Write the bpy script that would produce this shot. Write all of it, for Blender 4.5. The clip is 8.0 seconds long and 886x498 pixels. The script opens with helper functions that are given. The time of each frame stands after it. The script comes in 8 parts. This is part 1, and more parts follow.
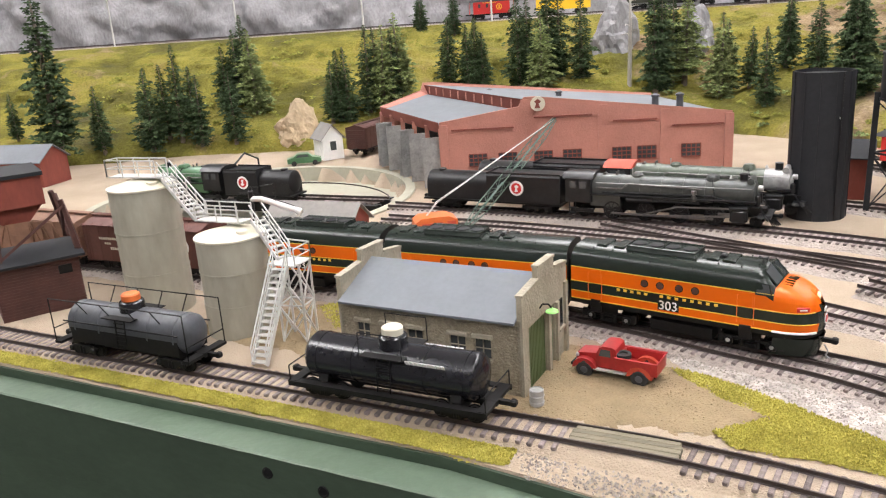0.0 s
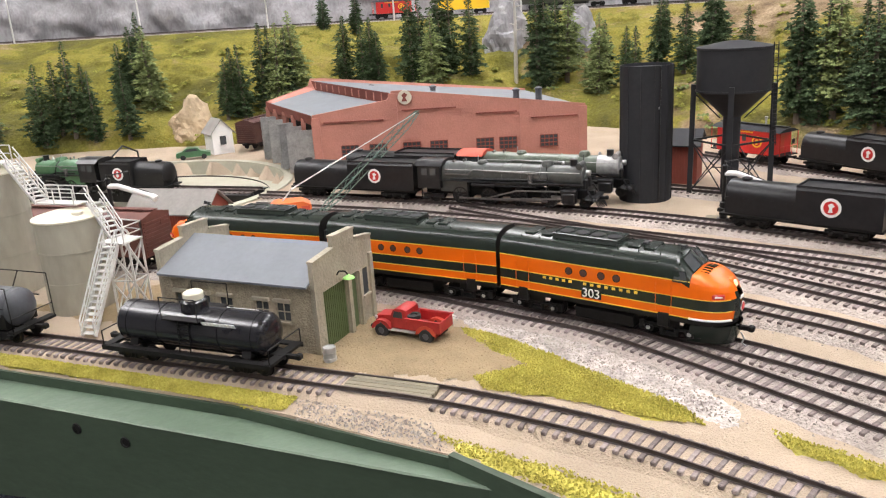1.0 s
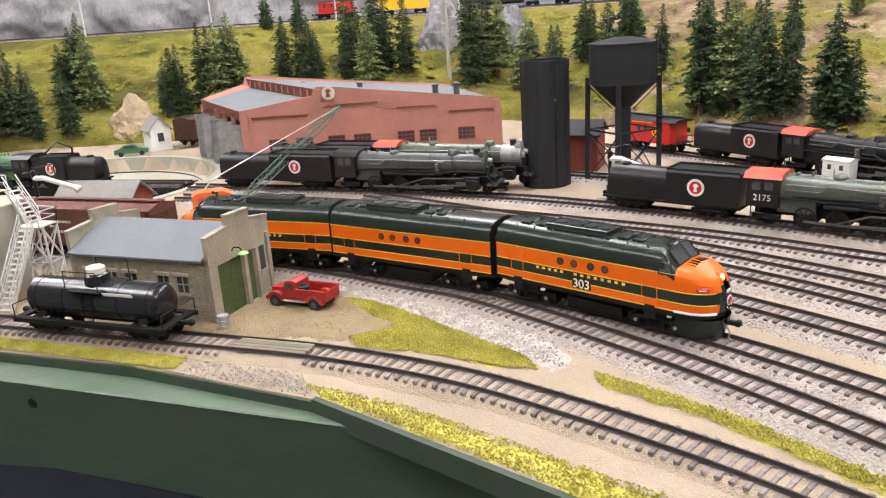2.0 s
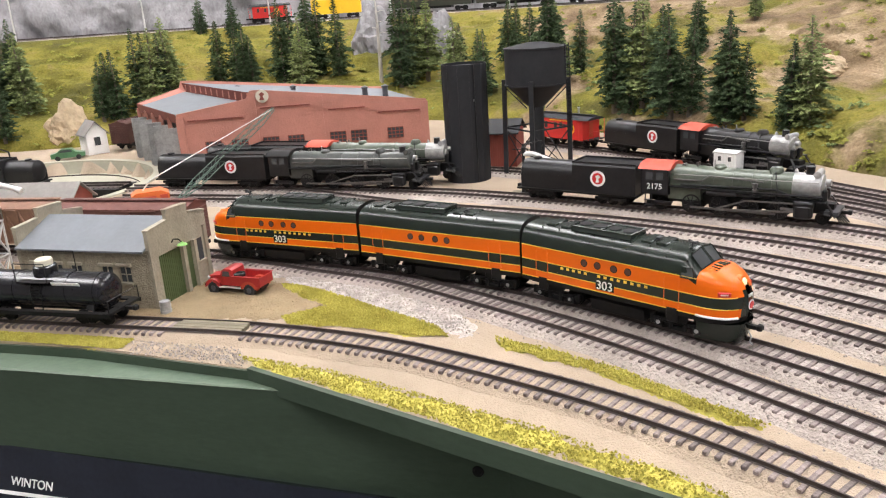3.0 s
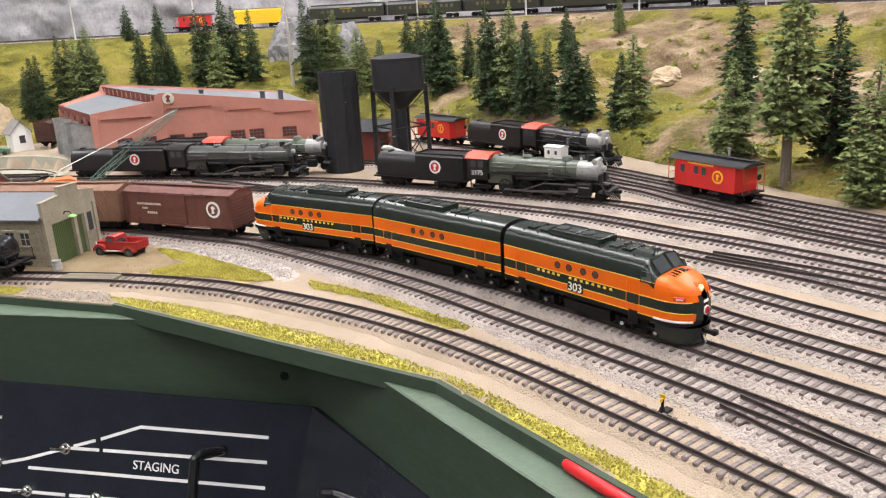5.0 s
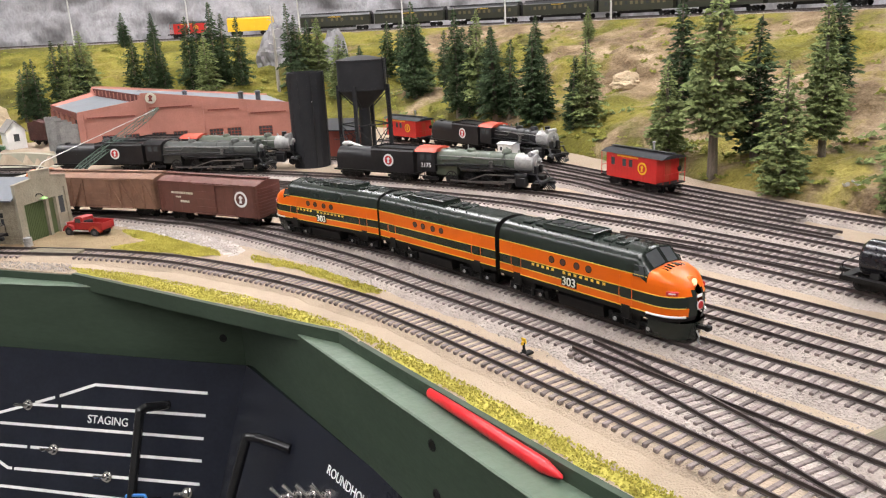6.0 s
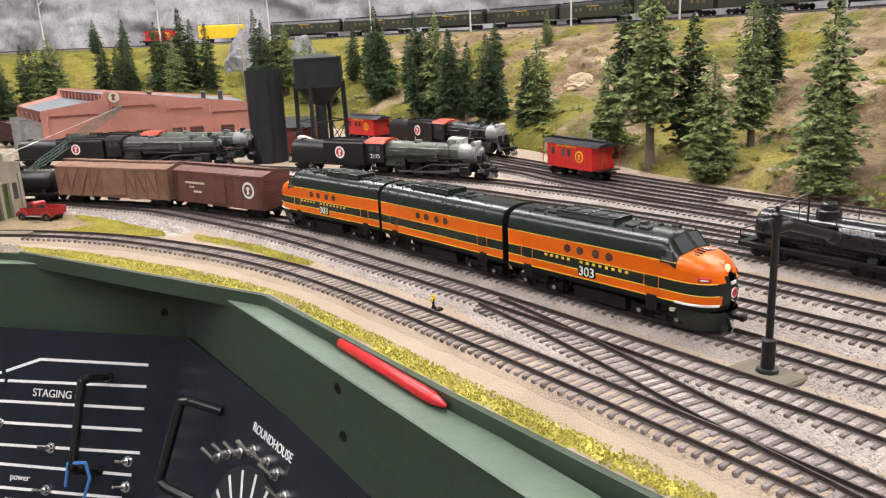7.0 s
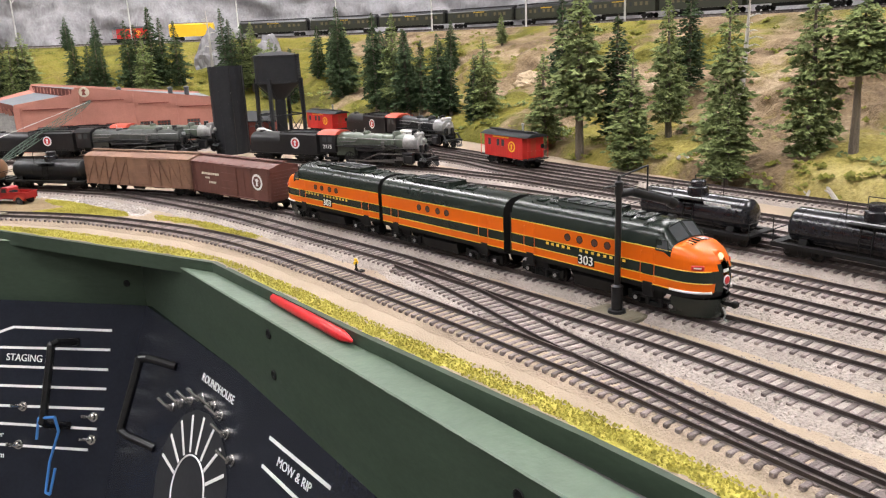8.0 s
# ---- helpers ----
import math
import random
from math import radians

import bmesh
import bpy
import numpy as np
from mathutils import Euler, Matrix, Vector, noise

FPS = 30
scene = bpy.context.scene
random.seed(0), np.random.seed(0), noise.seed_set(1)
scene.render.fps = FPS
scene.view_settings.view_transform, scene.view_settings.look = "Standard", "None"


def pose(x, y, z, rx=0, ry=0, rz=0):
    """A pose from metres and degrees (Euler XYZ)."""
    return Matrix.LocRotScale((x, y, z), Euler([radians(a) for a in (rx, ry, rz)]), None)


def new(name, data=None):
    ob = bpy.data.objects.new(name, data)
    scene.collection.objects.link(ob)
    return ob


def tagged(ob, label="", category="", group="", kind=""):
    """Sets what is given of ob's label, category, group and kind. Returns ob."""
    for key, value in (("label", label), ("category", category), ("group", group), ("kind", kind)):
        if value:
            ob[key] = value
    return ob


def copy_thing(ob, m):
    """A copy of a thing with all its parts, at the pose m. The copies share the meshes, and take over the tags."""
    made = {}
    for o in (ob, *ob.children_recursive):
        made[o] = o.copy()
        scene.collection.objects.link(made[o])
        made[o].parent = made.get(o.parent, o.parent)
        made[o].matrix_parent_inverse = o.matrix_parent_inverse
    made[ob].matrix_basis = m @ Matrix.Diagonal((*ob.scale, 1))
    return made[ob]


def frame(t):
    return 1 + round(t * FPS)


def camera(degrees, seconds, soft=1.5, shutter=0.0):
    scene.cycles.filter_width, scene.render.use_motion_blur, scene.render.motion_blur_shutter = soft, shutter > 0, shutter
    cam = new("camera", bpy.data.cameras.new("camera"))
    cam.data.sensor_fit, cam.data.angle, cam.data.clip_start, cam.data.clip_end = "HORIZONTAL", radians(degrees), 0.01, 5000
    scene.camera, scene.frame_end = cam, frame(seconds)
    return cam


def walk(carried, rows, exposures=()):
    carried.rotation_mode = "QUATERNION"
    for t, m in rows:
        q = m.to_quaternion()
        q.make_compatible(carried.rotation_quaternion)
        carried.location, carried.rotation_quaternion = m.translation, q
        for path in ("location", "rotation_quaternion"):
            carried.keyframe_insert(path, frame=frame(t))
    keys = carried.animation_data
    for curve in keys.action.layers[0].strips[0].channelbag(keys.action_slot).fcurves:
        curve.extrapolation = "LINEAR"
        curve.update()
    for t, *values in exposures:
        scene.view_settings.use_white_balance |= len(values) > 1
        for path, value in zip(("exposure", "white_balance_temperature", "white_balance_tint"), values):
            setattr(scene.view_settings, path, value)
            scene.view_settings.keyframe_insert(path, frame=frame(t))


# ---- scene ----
cam = camera(58.7, 8.0, 1.2)
METRES, EYE, TILT, LEAN, TURN = 0.72, 0.212, 0.0, 0.0, 0.0
ROWS = [
    (0.0, 0.0, 0.0, 0.0, -1.13, -16.72, 3.78),
    (0.5, 0.0656, -0.0314, -0.0076, -3.26, -16.79, 3.47),
    (1.0, 0.119, -0.0777, -0.0131, -5.32, -16.89, 3.38),
    (1.5, 0.1666, -0.1261, -0.019, -6.37, -16.95, 3.48),
    (3.0, 0.2021, -0.2552, -0.01, -12.08, -17.23, 3.7),
    (3.5, 0.1949, -0.3188, -0.0033, -14.34, -17.19, 3.62),
    (4.0, 0.2072, -0.3727, -0.0028, -15.78, -17.08, 3.43),
    (4.5, 0.2557, -0.4357, -0.0004, -15.65, -17.09, 3.27),
    (6.0, 0.3722, -0.624, -0.022, -14.43, -16.0, 2.75),
    (6.5, 0.4006, -0.6585, -0.0409, -14.73, -15.38, 2.65),
    (7.0, 0.418, -0.6913, -0.059, -15.53, -14.91, 2.6),
    (7.5, 0.4326, -0.7306, -0.0646, -16.48, -14.91, 2.47),
    (8.0, 0.4436, -0.8226, -0.0613, -17.02, -15.02, 2.31),
]
walk(cam, [(t, pose(0, 0, EYE, TILT, LEAN, TURN) @ pose(METRES * x, METRES * y, METRES * z, 90 + pitch, roll, yaw)) for t, x, y, z, yaw, pitch, roll in ROWS])


# ---- world and light: a windowless layout room lit by ceiling panels ----
world = bpy.data.worlds.new("room_air")
scene.world = world
world.use_nodes = True
world.node_tree.nodes["Background"].inputs[0].default_value = (0.9, 0.95, 1.0, 1)
world.node_tree.nodes["Background"].inputs[1].default_value = 0.01
scene.view_settings.exposure = 0.0
LAMP_STRENGTH = 23.5


# ---- materials ----
def mat(name, base, rough=0.6, metal=0.0, dark=0.75, light=1.2, scale=60.0, bump=0.0, fine=400.0, emit=0.0, spec=0.5, stretch=(1, 1, 1), tint=None, vary=0.0):
    """A procedural surface: two scales of noise round a base colour, with a fine bump."""
    m = bpy.data.materials.new(name)
    m.use_nodes = True
    n, l = m.node_tree.nodes, m.node_tree.links
    p = n["Principled BSDF"]
    p.inputs["Roughness"].default_value = rough
    p.inputs["Metallic"].default_value = metal
    p.inputs["Specular IOR Level"].default_value = spec
    co = n.new("ShaderNodeTexCoord")
    mp = n.new("ShaderNodeMapping")
    mp.inputs["Scale"].default_value = stretch
    l.new(co.outputs["Object"], mp.inputs[0])
    a = n.new("ShaderNodeTexNoise")
    a.inputs["Scale"].default_value = scale
    a.inputs["Detail"].default_value = 6
    a.inputs["Roughness"].default_value = 0.6
    l.new(mp.outputs[0], a.inputs["Vector"])
    b = n.new("ShaderNodeTexNoise")
    b.inputs["Scale"].default_value = fine
    b.inputs["Detail"].default_value = 3
    l.new(mp.outputs[0], b.inputs["Vector"])
    ramp = n.new("ShaderNodeValToRGB")
    e = ramp.color_ramp.elements
    e[0].position, e[1].position = 0.3, 0.72
    c2 = tint or base
    e[0].color = (*[c * dark for c in base], 1)
    e[1].color = (*[min(1, c * light) for c in c2], 1)
    mx = n.new("ShaderNodeMath")
    mx.operation = "MULTIPLY_ADD"
    mx.inputs[1].default_value = 0.35
    l.new(b.outputs["Fac"], mx.inputs[0])
    mm = n.new("ShaderNodeMath")
    mm.operation = "MULTIPLY"
    mm.inputs[1].default_value = 0.65
    l.new(a.outputs["Fac"], mm.inputs[0])
    l.new(mm.outputs[0], mx.inputs[2])
    l.new(mx.outputs[0], ramp.inputs[0])
    out = ramp.outputs[0]
    if vary:
        oi = n.new("ShaderNodeObjectInfo")
        geo = n.new("ShaderNodeNewGeometry")
        ad = n.new("ShaderNodeMath")
        ad.operation = "ADD"
        l.new(oi.outputs["Random"], ad.inputs[0])
        l.new(geo.outputs["Random Per Island"], ad.inputs[1])
        fr = n.new("ShaderNodeMath")
        fr.operation = "FRACT"
        l.new(ad.outputs[0], fr.inputs[0])
        mr = n.new("ShaderNodeMapRange")
        mr.inputs["To Min"].default_value, mr.inputs["To Max"].default_value = 1 - vary, 1 + vary
        l.new(fr.outputs[0], mr.inputs[0])
        hs = n.new("ShaderNodeHueSaturation")
        l.new(mr.outputs[0], hs.inputs["Value"])
        l.new(out, hs.inputs["Color"])
        out = hs.outputs[0]
    l.new(out, p.inputs["Base Color"])
    if bump:
        bp = n.new("ShaderNodeBump")
        bp.inputs["Strength"].default_value = bump
        bp.inputs["Distance"].default_value = 0.002
        l.new(b.outputs["Fac"], bp.inputs["Height"])
        l.new(bp.outputs[0], p.inputs["Normal"])
    if emit:
        p.inputs["Emission Color"].default_value = (*base, 1)
        p.inputs["Emission Strength"].default_value = emit
    return m


M = {}
M["sand"] = mat("sand", (0.38, 0.305, 0.23), 0.95, dark=0.80, light=1.16, scale=14, fine=900, bump=0.6, spec=0.1)
M["ballast"] = mat("ballast", (0.385, 0.335, 0.30), 0.95, dark=0.68, light=1.25, scale=40, fine=600, bump=1.0, spec=0.1)
M["dirt"] = mat("dirt", (0.27, 0.205, 0.125), 0.95, dark=0.75, light=1.2, scale=40, fine=800, bump=0.6, spec=0.1)
M["gravel"] = mat("gravel", (0.40, 0.36, 0.33), 0.95, dark=0.5, light=1.7, scale=90, fine=500, bump=1.0, spec=0.1)
M["grass"] = mat("grass", (0.35, 0.31, 0.062), 0.95, dark=0.7, light=1.25, scale=45, fine=700, tint=(0.47, 0.42, 0.10), spec=0.05, vary=0.2, bump=0.8)
M["truck_red"] = mat("truck_red", (0.36, 0.018, 0.018), 0.45, dark=0.7, light=1.15, scale=150)
M["stones"] = mat("stones", (0.35, 0.31, 0.28), 0.9, dark=0.8, light=1.2, scale=200, spec=0.1, vary=0.2)
M["rod_steel"] = mat("rod_steel", (0.16, 0.155, 0.15), 0.4, metal=0.6, dark=0.7, light=1.3, scale=120)
M["bush"] = mat("bush", (0.18, 0.18, 0.04), 0.9, dark=0.7, light=1.3, scale=50, spec=0.1, vary=0.3)
M["rock"] = mat("rock", (0.27, 0.262, 0.27), 0.9, dark=0.6, light=1.3, scale=22, fine=160, bump=1.0, spec=0.15, stretch=(1, 1, 0.5))
M["rock_tan"] = mat("rock_tan", (0.46, 0.36, 0.24), 0.9, dark=0.6, light=1.3, scale=25, fine=150, bump=1.0, spec=0.2)
M["needles"] = mat("needles", (0.052, 0.078, 0.036), 0.85, dark=0.4, light=1.5, scale=30, fine=300, spec=0.12, vary=0.45)
M["needles_light"] = mat("needles_light", (0.16, 0.195, 0.075), 0.85, dark=0.55, light=1.45, scale=30, fine=300, spec=0.12, vary=0.45)
M["bark"] = mat("bark", (0.17, 0.14, 0.11), 0.9, dark=0.6, light=1.3, scale=80, bump=0.6, stretch=(1, 1, 0.2))
M["deadwood"] = mat("deadwood", (0.45, 0.42, 0.38), 0.9, dark=0.7, light=1.2, scale=90, stretch=(1, 1, 0.2))
M["rail"] = mat("rail", (0.055, 0.043, 0.039), 0.5, metal=0.4, scale=120)
M["tie"] = mat("tie", (0.205, 0.170, 0.162), 0.9, dark=0.7, light=1.3, scale=300, fine=900, bump=0.4, vary=0.3, spec=0.15)
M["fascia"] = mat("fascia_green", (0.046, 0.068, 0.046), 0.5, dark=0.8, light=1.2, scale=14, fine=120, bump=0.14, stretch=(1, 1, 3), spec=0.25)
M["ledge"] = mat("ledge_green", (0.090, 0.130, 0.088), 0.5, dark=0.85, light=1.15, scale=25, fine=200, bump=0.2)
M["panel"] = mat("panel_black", (0.012, 0.014, 0.021), 0.26, dark=0.8, light=1.3, scale=30, fine=300, bump=0.04, spec=0.3)
M["white"] = mat("white_paint", (0.78, 0.78, 0.76), 0.5, dark=0.9, light=1.05, scale=80)
M["chrome"] = mat("chrome", (0.65, 0.63, 0.6), 0.2, metal=1.0, dark=0.9, light=1.05)
M["gloss_black"] = mat("gloss_black", (0.010, 0.010, 0.011), 0.18, dark=0.9, light=1.1)
M["red_plastic"] = mat("red_plastic", (0.62, 0.015, 0.022), 0.3, dark=0.95, light=1.05)
M["blue_wire"] = mat("blue_wire", (0.06, 0.22, 0.55), 0.35, dark=0.95, light=1.05)
M["orange"] = mat("loco_orange", (0.74, 0.128, 0.003), 0.34, dark=0.93, light=1.04, scale=40, spec=0.35)
M["loco_green"] = mat("loco_green", (0.014, 0.020, 0.016), 0.26, dark=0.9, light=1.15, scale=50, spec=0.4)
M["yellow"] = mat("yellow_line", (0.75, 0.50, 0.06), 0.4, dark=0.95, light=1.05)
M["under_black"] = mat("under_black", (0.006, 0.0057, 0.0057), 0.6, dark=0.7, light=1.6, scale=200, spec=0.25)
M["steam_black"] = mat("steam_black", (0.011, 0.011, 0.012), 0.38, dark=0.6, light=1.6, scale=70, fine=300, spec=0.35)
M["boiler_green"] = mat("boiler_green", (0.090, 0.108, 0.082), 0.34, metal=0.1, dark=0.65, light=1.35, scale=60, fine=300)
M["boiler_bright"] = mat("boiler_bright", (0.06, 0.15, 0.07), 0.36, dark=0.8, light=1.25, scale=60, fine=300)
M["boiler_grey"] = mat("boiler_grey", (0.065, 0.070, 0.066), 0.36, metal=0.2, dark=0.7, light=1.4, scale=60, fine=300)
M["silver"] = mat("silver_paint", (0.42, 0.42, 0.41), 0.38, metal=0.35, dark=0.55, light=1.15, scale=80)
M["car_red"] = mat("car_red", (0.52, 0.022, 0.02), 0.4, dark=0.9, light=1.1, scale=60)
M["cab_red"] = mat("cab_red", (0.45, 0.06, 0.03), 0.55, dark=0.85, light=1.1, scale=60)
M["box_brown"] = mat("box_brown", (0.115, 0.042, 0.032), 0.6, dark=0.8, light=1.25, scale=60, fine=300)
M["box_tan"] = mat("box_tan", (0.215, 0.115, 0.075), 0.7, dark=0.75, light=1.25, scale=60, fine=300)
M["tank_black"] = mat("tank_black", (0.013, 0.013, 0.016), 0.20, dark=0.8, light=1.3, scale=60)
M["tank_grey"] = mat("tank_grey", (0.055, 0.058, 0.066), 0.45, dark=0.75, light=1.4, scale=60)
M["tank_rust"] = mat("tank_rust", (0.20, 0.10, 0.05), 0.6, dark=0.7, light=1.3, scale=60)
M["storage"] = mat("storage_cream", (0.33, 0.31, 0.25), 0.7, dark=0.74, light=1.16, scale=35, fine=200, stretch=(1, 1, 0.35))
M["cream"] = mat("cream_paint", (0.62, 0.585, 0.47), 0.7, dark=0.88, light=1.08, scale=60)
M["iron_white"] = mat("iron_white", (0.55, 0.545, 0.52), 0.55, dark=0.8, light=1.1, scale=120)
M["stone"] = mat("shed_stone", (0.285, 0.245, 0.175), 0.9, dark=0.6, light=1.35, scale=170, fine=700, bump=0.8, vary=0.15)
M["stone_plain"] = mat("shed_concrete", (0.33, 0.295, 0.225), 0.9, dark=0.75, light=1.2, scale=60, fine=500, bump=0.4)
M["roof_grey"] = mat("roof_grey", (0.16, 0.173, 0.19), 0.8, dark=0.88, light=1.1, scale=40, fine=300)
M["slate"] = mat("slate_roof", (0.24, 0.225, 0.21), 0.85, dark=0.8, light=1.15, scale=60, fine=400)
M["door_green"] = mat("door_green", (0.07, 0.10, 0.035), 0.7, dark=0.85, light=1.15, scale=60, stretch=(3, 3, 0.4))
M["brick"] = mat("brick_pink", (0.43, 0.19, 0.145), 0.85, dark=0.82, light=1.15, scale=30, fine=500, bump=0.3)
M["brick_dark"] = mat("brick_dark", (0.20, 0.055, 0.04), 0.85, dark=0.8, light=1.2, scale=60)
M["barn_red"] = mat("barn_red", (0.20, 0.045, 0.03), 0.8, dark=0.75, light=1.2, scale=60, stretch=(1, 1, 0.3))
M["dark_brown"] = mat("dark_brown", (0.075, 0.030, 0.024), 0.75, dark=0.75, light=1.3, scale=60)
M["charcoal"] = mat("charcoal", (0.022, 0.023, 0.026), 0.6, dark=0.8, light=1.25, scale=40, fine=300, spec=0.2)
M["glass"] = mat("window_dark", (0.06, 0.066, 0.07), 0.06, dark=0.9, light=1.1)
M["crane_orange"] = mat("crane_orange", (0.62, 0.14, 0.03), 0.55, dark=0.85, light=1.1)
M["crane_green"] = mat("crane_green", (0.075, 0.12, 0.095), 0.6, dark=0.8, light=1.2)
M["concrete"] = mat("pit_concrete", (0.36, 0.345, 0.27), 0.9, dark=0.85, light=1.1, scale=30, fine=300)
M["passenger"] = mat("passenger_green", (0.025, 0.027, 0.017), 0.45, dark=0.85, light=1.2)
M["warm_pane"] = mat("warm_pane", (0.12, 0.10, 0.05), 0.4)
M["rail_yellow"] = mat("rail_yellow", (0.80, 0.50, 0.02), 0.45, dark=0.93, light=1.05)
M["plank"] = mat("plank_grey", (0.17, 0.15, 0.105), 0.9, dark=0.75, light=1.25, scale=120, stretch=(0.4, 3, 1), bump=0.4, vary=0.15)
M["rubber"] = mat("rubber", (0.02, 0.02, 0.02), 0.85)
M["lamp_lit"] = mat("lamp_lit", (1.0, 0.74, 0.42), 0.3, emit=0.55)
M["green_lit"] = mat("green_lamp", (0.35, 0.75, 0.22), 0.4)
M["floor"] = mat("room_floor", (0.10, 0.095, 0.09), 0.6, scale=5)
M["wall"] = mat("room_wall", (0.34, 0.33, 0.31), 0.8, dark=0.95, light=1.03, scale=5)
M["ceil"] = mat("room_ceiling", (0.75, 0.75, 0.74), 0.9, dark=0.95, light=1.03, scale=5)
M["panel_light"] = mat("ceiling_panel", (1.0, 0.970, 0.985), 0.5, emit=LAMP_STRENGTH, dark=1, light=1)


def hill_material():
    """Olive and yellow turf broken by bare tan earth and darker scrub."""
    m = bpy.data.materials.new("hill_turf")
    m.use_nodes = True
    n, l = m.node_tree.nodes, m.node_tree.links
    p = n["Principled BSDF"]
    p.inputs["Roughness"].default_value = 0.95
    p.inputs["Specular IOR Level"].default_value = 0.1
    co = n.new("ShaderNodeTexCoord")
    def tex(scale, detail, shift, squash=1.0):
        mp = n.new("ShaderNodeMapping")
        mp.inputs["Location"].default_value = (shift, shift * 0.7, 0)
        mp.inputs["Scale"].default_value = (1, 1, squash)
        l.new(co.outputs["Object"], mp.inputs[0])
        t = n.new("ShaderNodeTexNoise")
        t.inputs["Scale"].default_value = scale
        t.inputs["Detail"].default_value = detail
        t.inputs["Roughness"].default_value = 0.62
        l.new(mp.outputs[0], t.inputs["Vector"])
        return t.outputs["Fac"]
    def ramp(fac, stops):
        r = n.new("ShaderNodeValToRGB")
        e = r.color_ramp.elements
        for i, (pos, c) in enumerate(stops):
            q = e[i] if i < 2 else e.new(pos)
            q.position, q.color = pos, (*c, 1)
        l.new(fac, r.inputs[0])
        return r.outputs[0]
    turf = ramp(tex(7, 8, 0), [(0.30, (0.070, 0.064, 0.028)), (0.44, (0.125, 0.118, 0.026)), (0.56, (0.215, 0.190, 0.040)), (0.72, (0.20, 0.145, 0.06))])
    earth = ramp(tex(16, 8, 3), [(0.3, (0.12, 0.085, 0.055)), (0.5, (0.23, 0.165, 0.10)), (0.70, (0.40, 0.31, 0.21))])
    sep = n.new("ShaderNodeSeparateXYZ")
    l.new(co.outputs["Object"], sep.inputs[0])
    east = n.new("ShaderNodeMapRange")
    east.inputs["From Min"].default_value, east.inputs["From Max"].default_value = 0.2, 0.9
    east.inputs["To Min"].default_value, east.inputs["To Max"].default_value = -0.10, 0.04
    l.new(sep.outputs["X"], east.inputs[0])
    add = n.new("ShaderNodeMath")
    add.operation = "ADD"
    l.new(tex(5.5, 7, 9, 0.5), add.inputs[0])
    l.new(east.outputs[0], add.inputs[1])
    straw = ramp(tex(11, 7, 5), [(0.32, (0.16, 0.135, 0.035)), (0.5, (0.34, 0.285, 0.085)), (0.7, (0.46, 0.38, 0.17))])
    south = n.new("ShaderNodeMapRange")
    south.inputs["From Min"].default_value, south.inputs["From Max"].default_value = 0.50, 0.15
    l.new(sep.outputs["Y"], south.inputs[0])
    dry = n.new("ShaderNodeMixRGB")
    l.new(south.outputs[0], dry.inputs[0])
    l.new(turf, dry.inputs[1])
    l.new(straw, dry.inputs[2])
    turf = dry.outputs[0]
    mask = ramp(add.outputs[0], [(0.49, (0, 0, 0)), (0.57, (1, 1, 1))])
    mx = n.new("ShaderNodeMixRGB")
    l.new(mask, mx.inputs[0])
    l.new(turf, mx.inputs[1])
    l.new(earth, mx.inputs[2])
    fine = ramp(tex(260, 3, 1), [(0.3, (0.72, 0.72, 0.72)), (0.7, (1.18, 1.18, 1.18))])
    mu = n.new("ShaderNodeMixRGB")
    mu.blend_type = "MULTIPLY"
    mu.inputs[0].default_value = 1.0
    l.new(mx.outputs[0], mu.inputs[1])
    l.new(fine, mu.inputs[2])
    l.new(mu.outputs[0], p.inputs["Base Color"])
    bp = n.new("ShaderNodeBump")
    bp.inputs["Strength"].default_value, bp.inputs["Distance"].default_value = 0.9, 0.004
    l.new(tex(150, 4, 2), bp.inputs["Height"])
    l.new(bp.outputs[0], p.inputs["Normal"])
    return m


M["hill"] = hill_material()


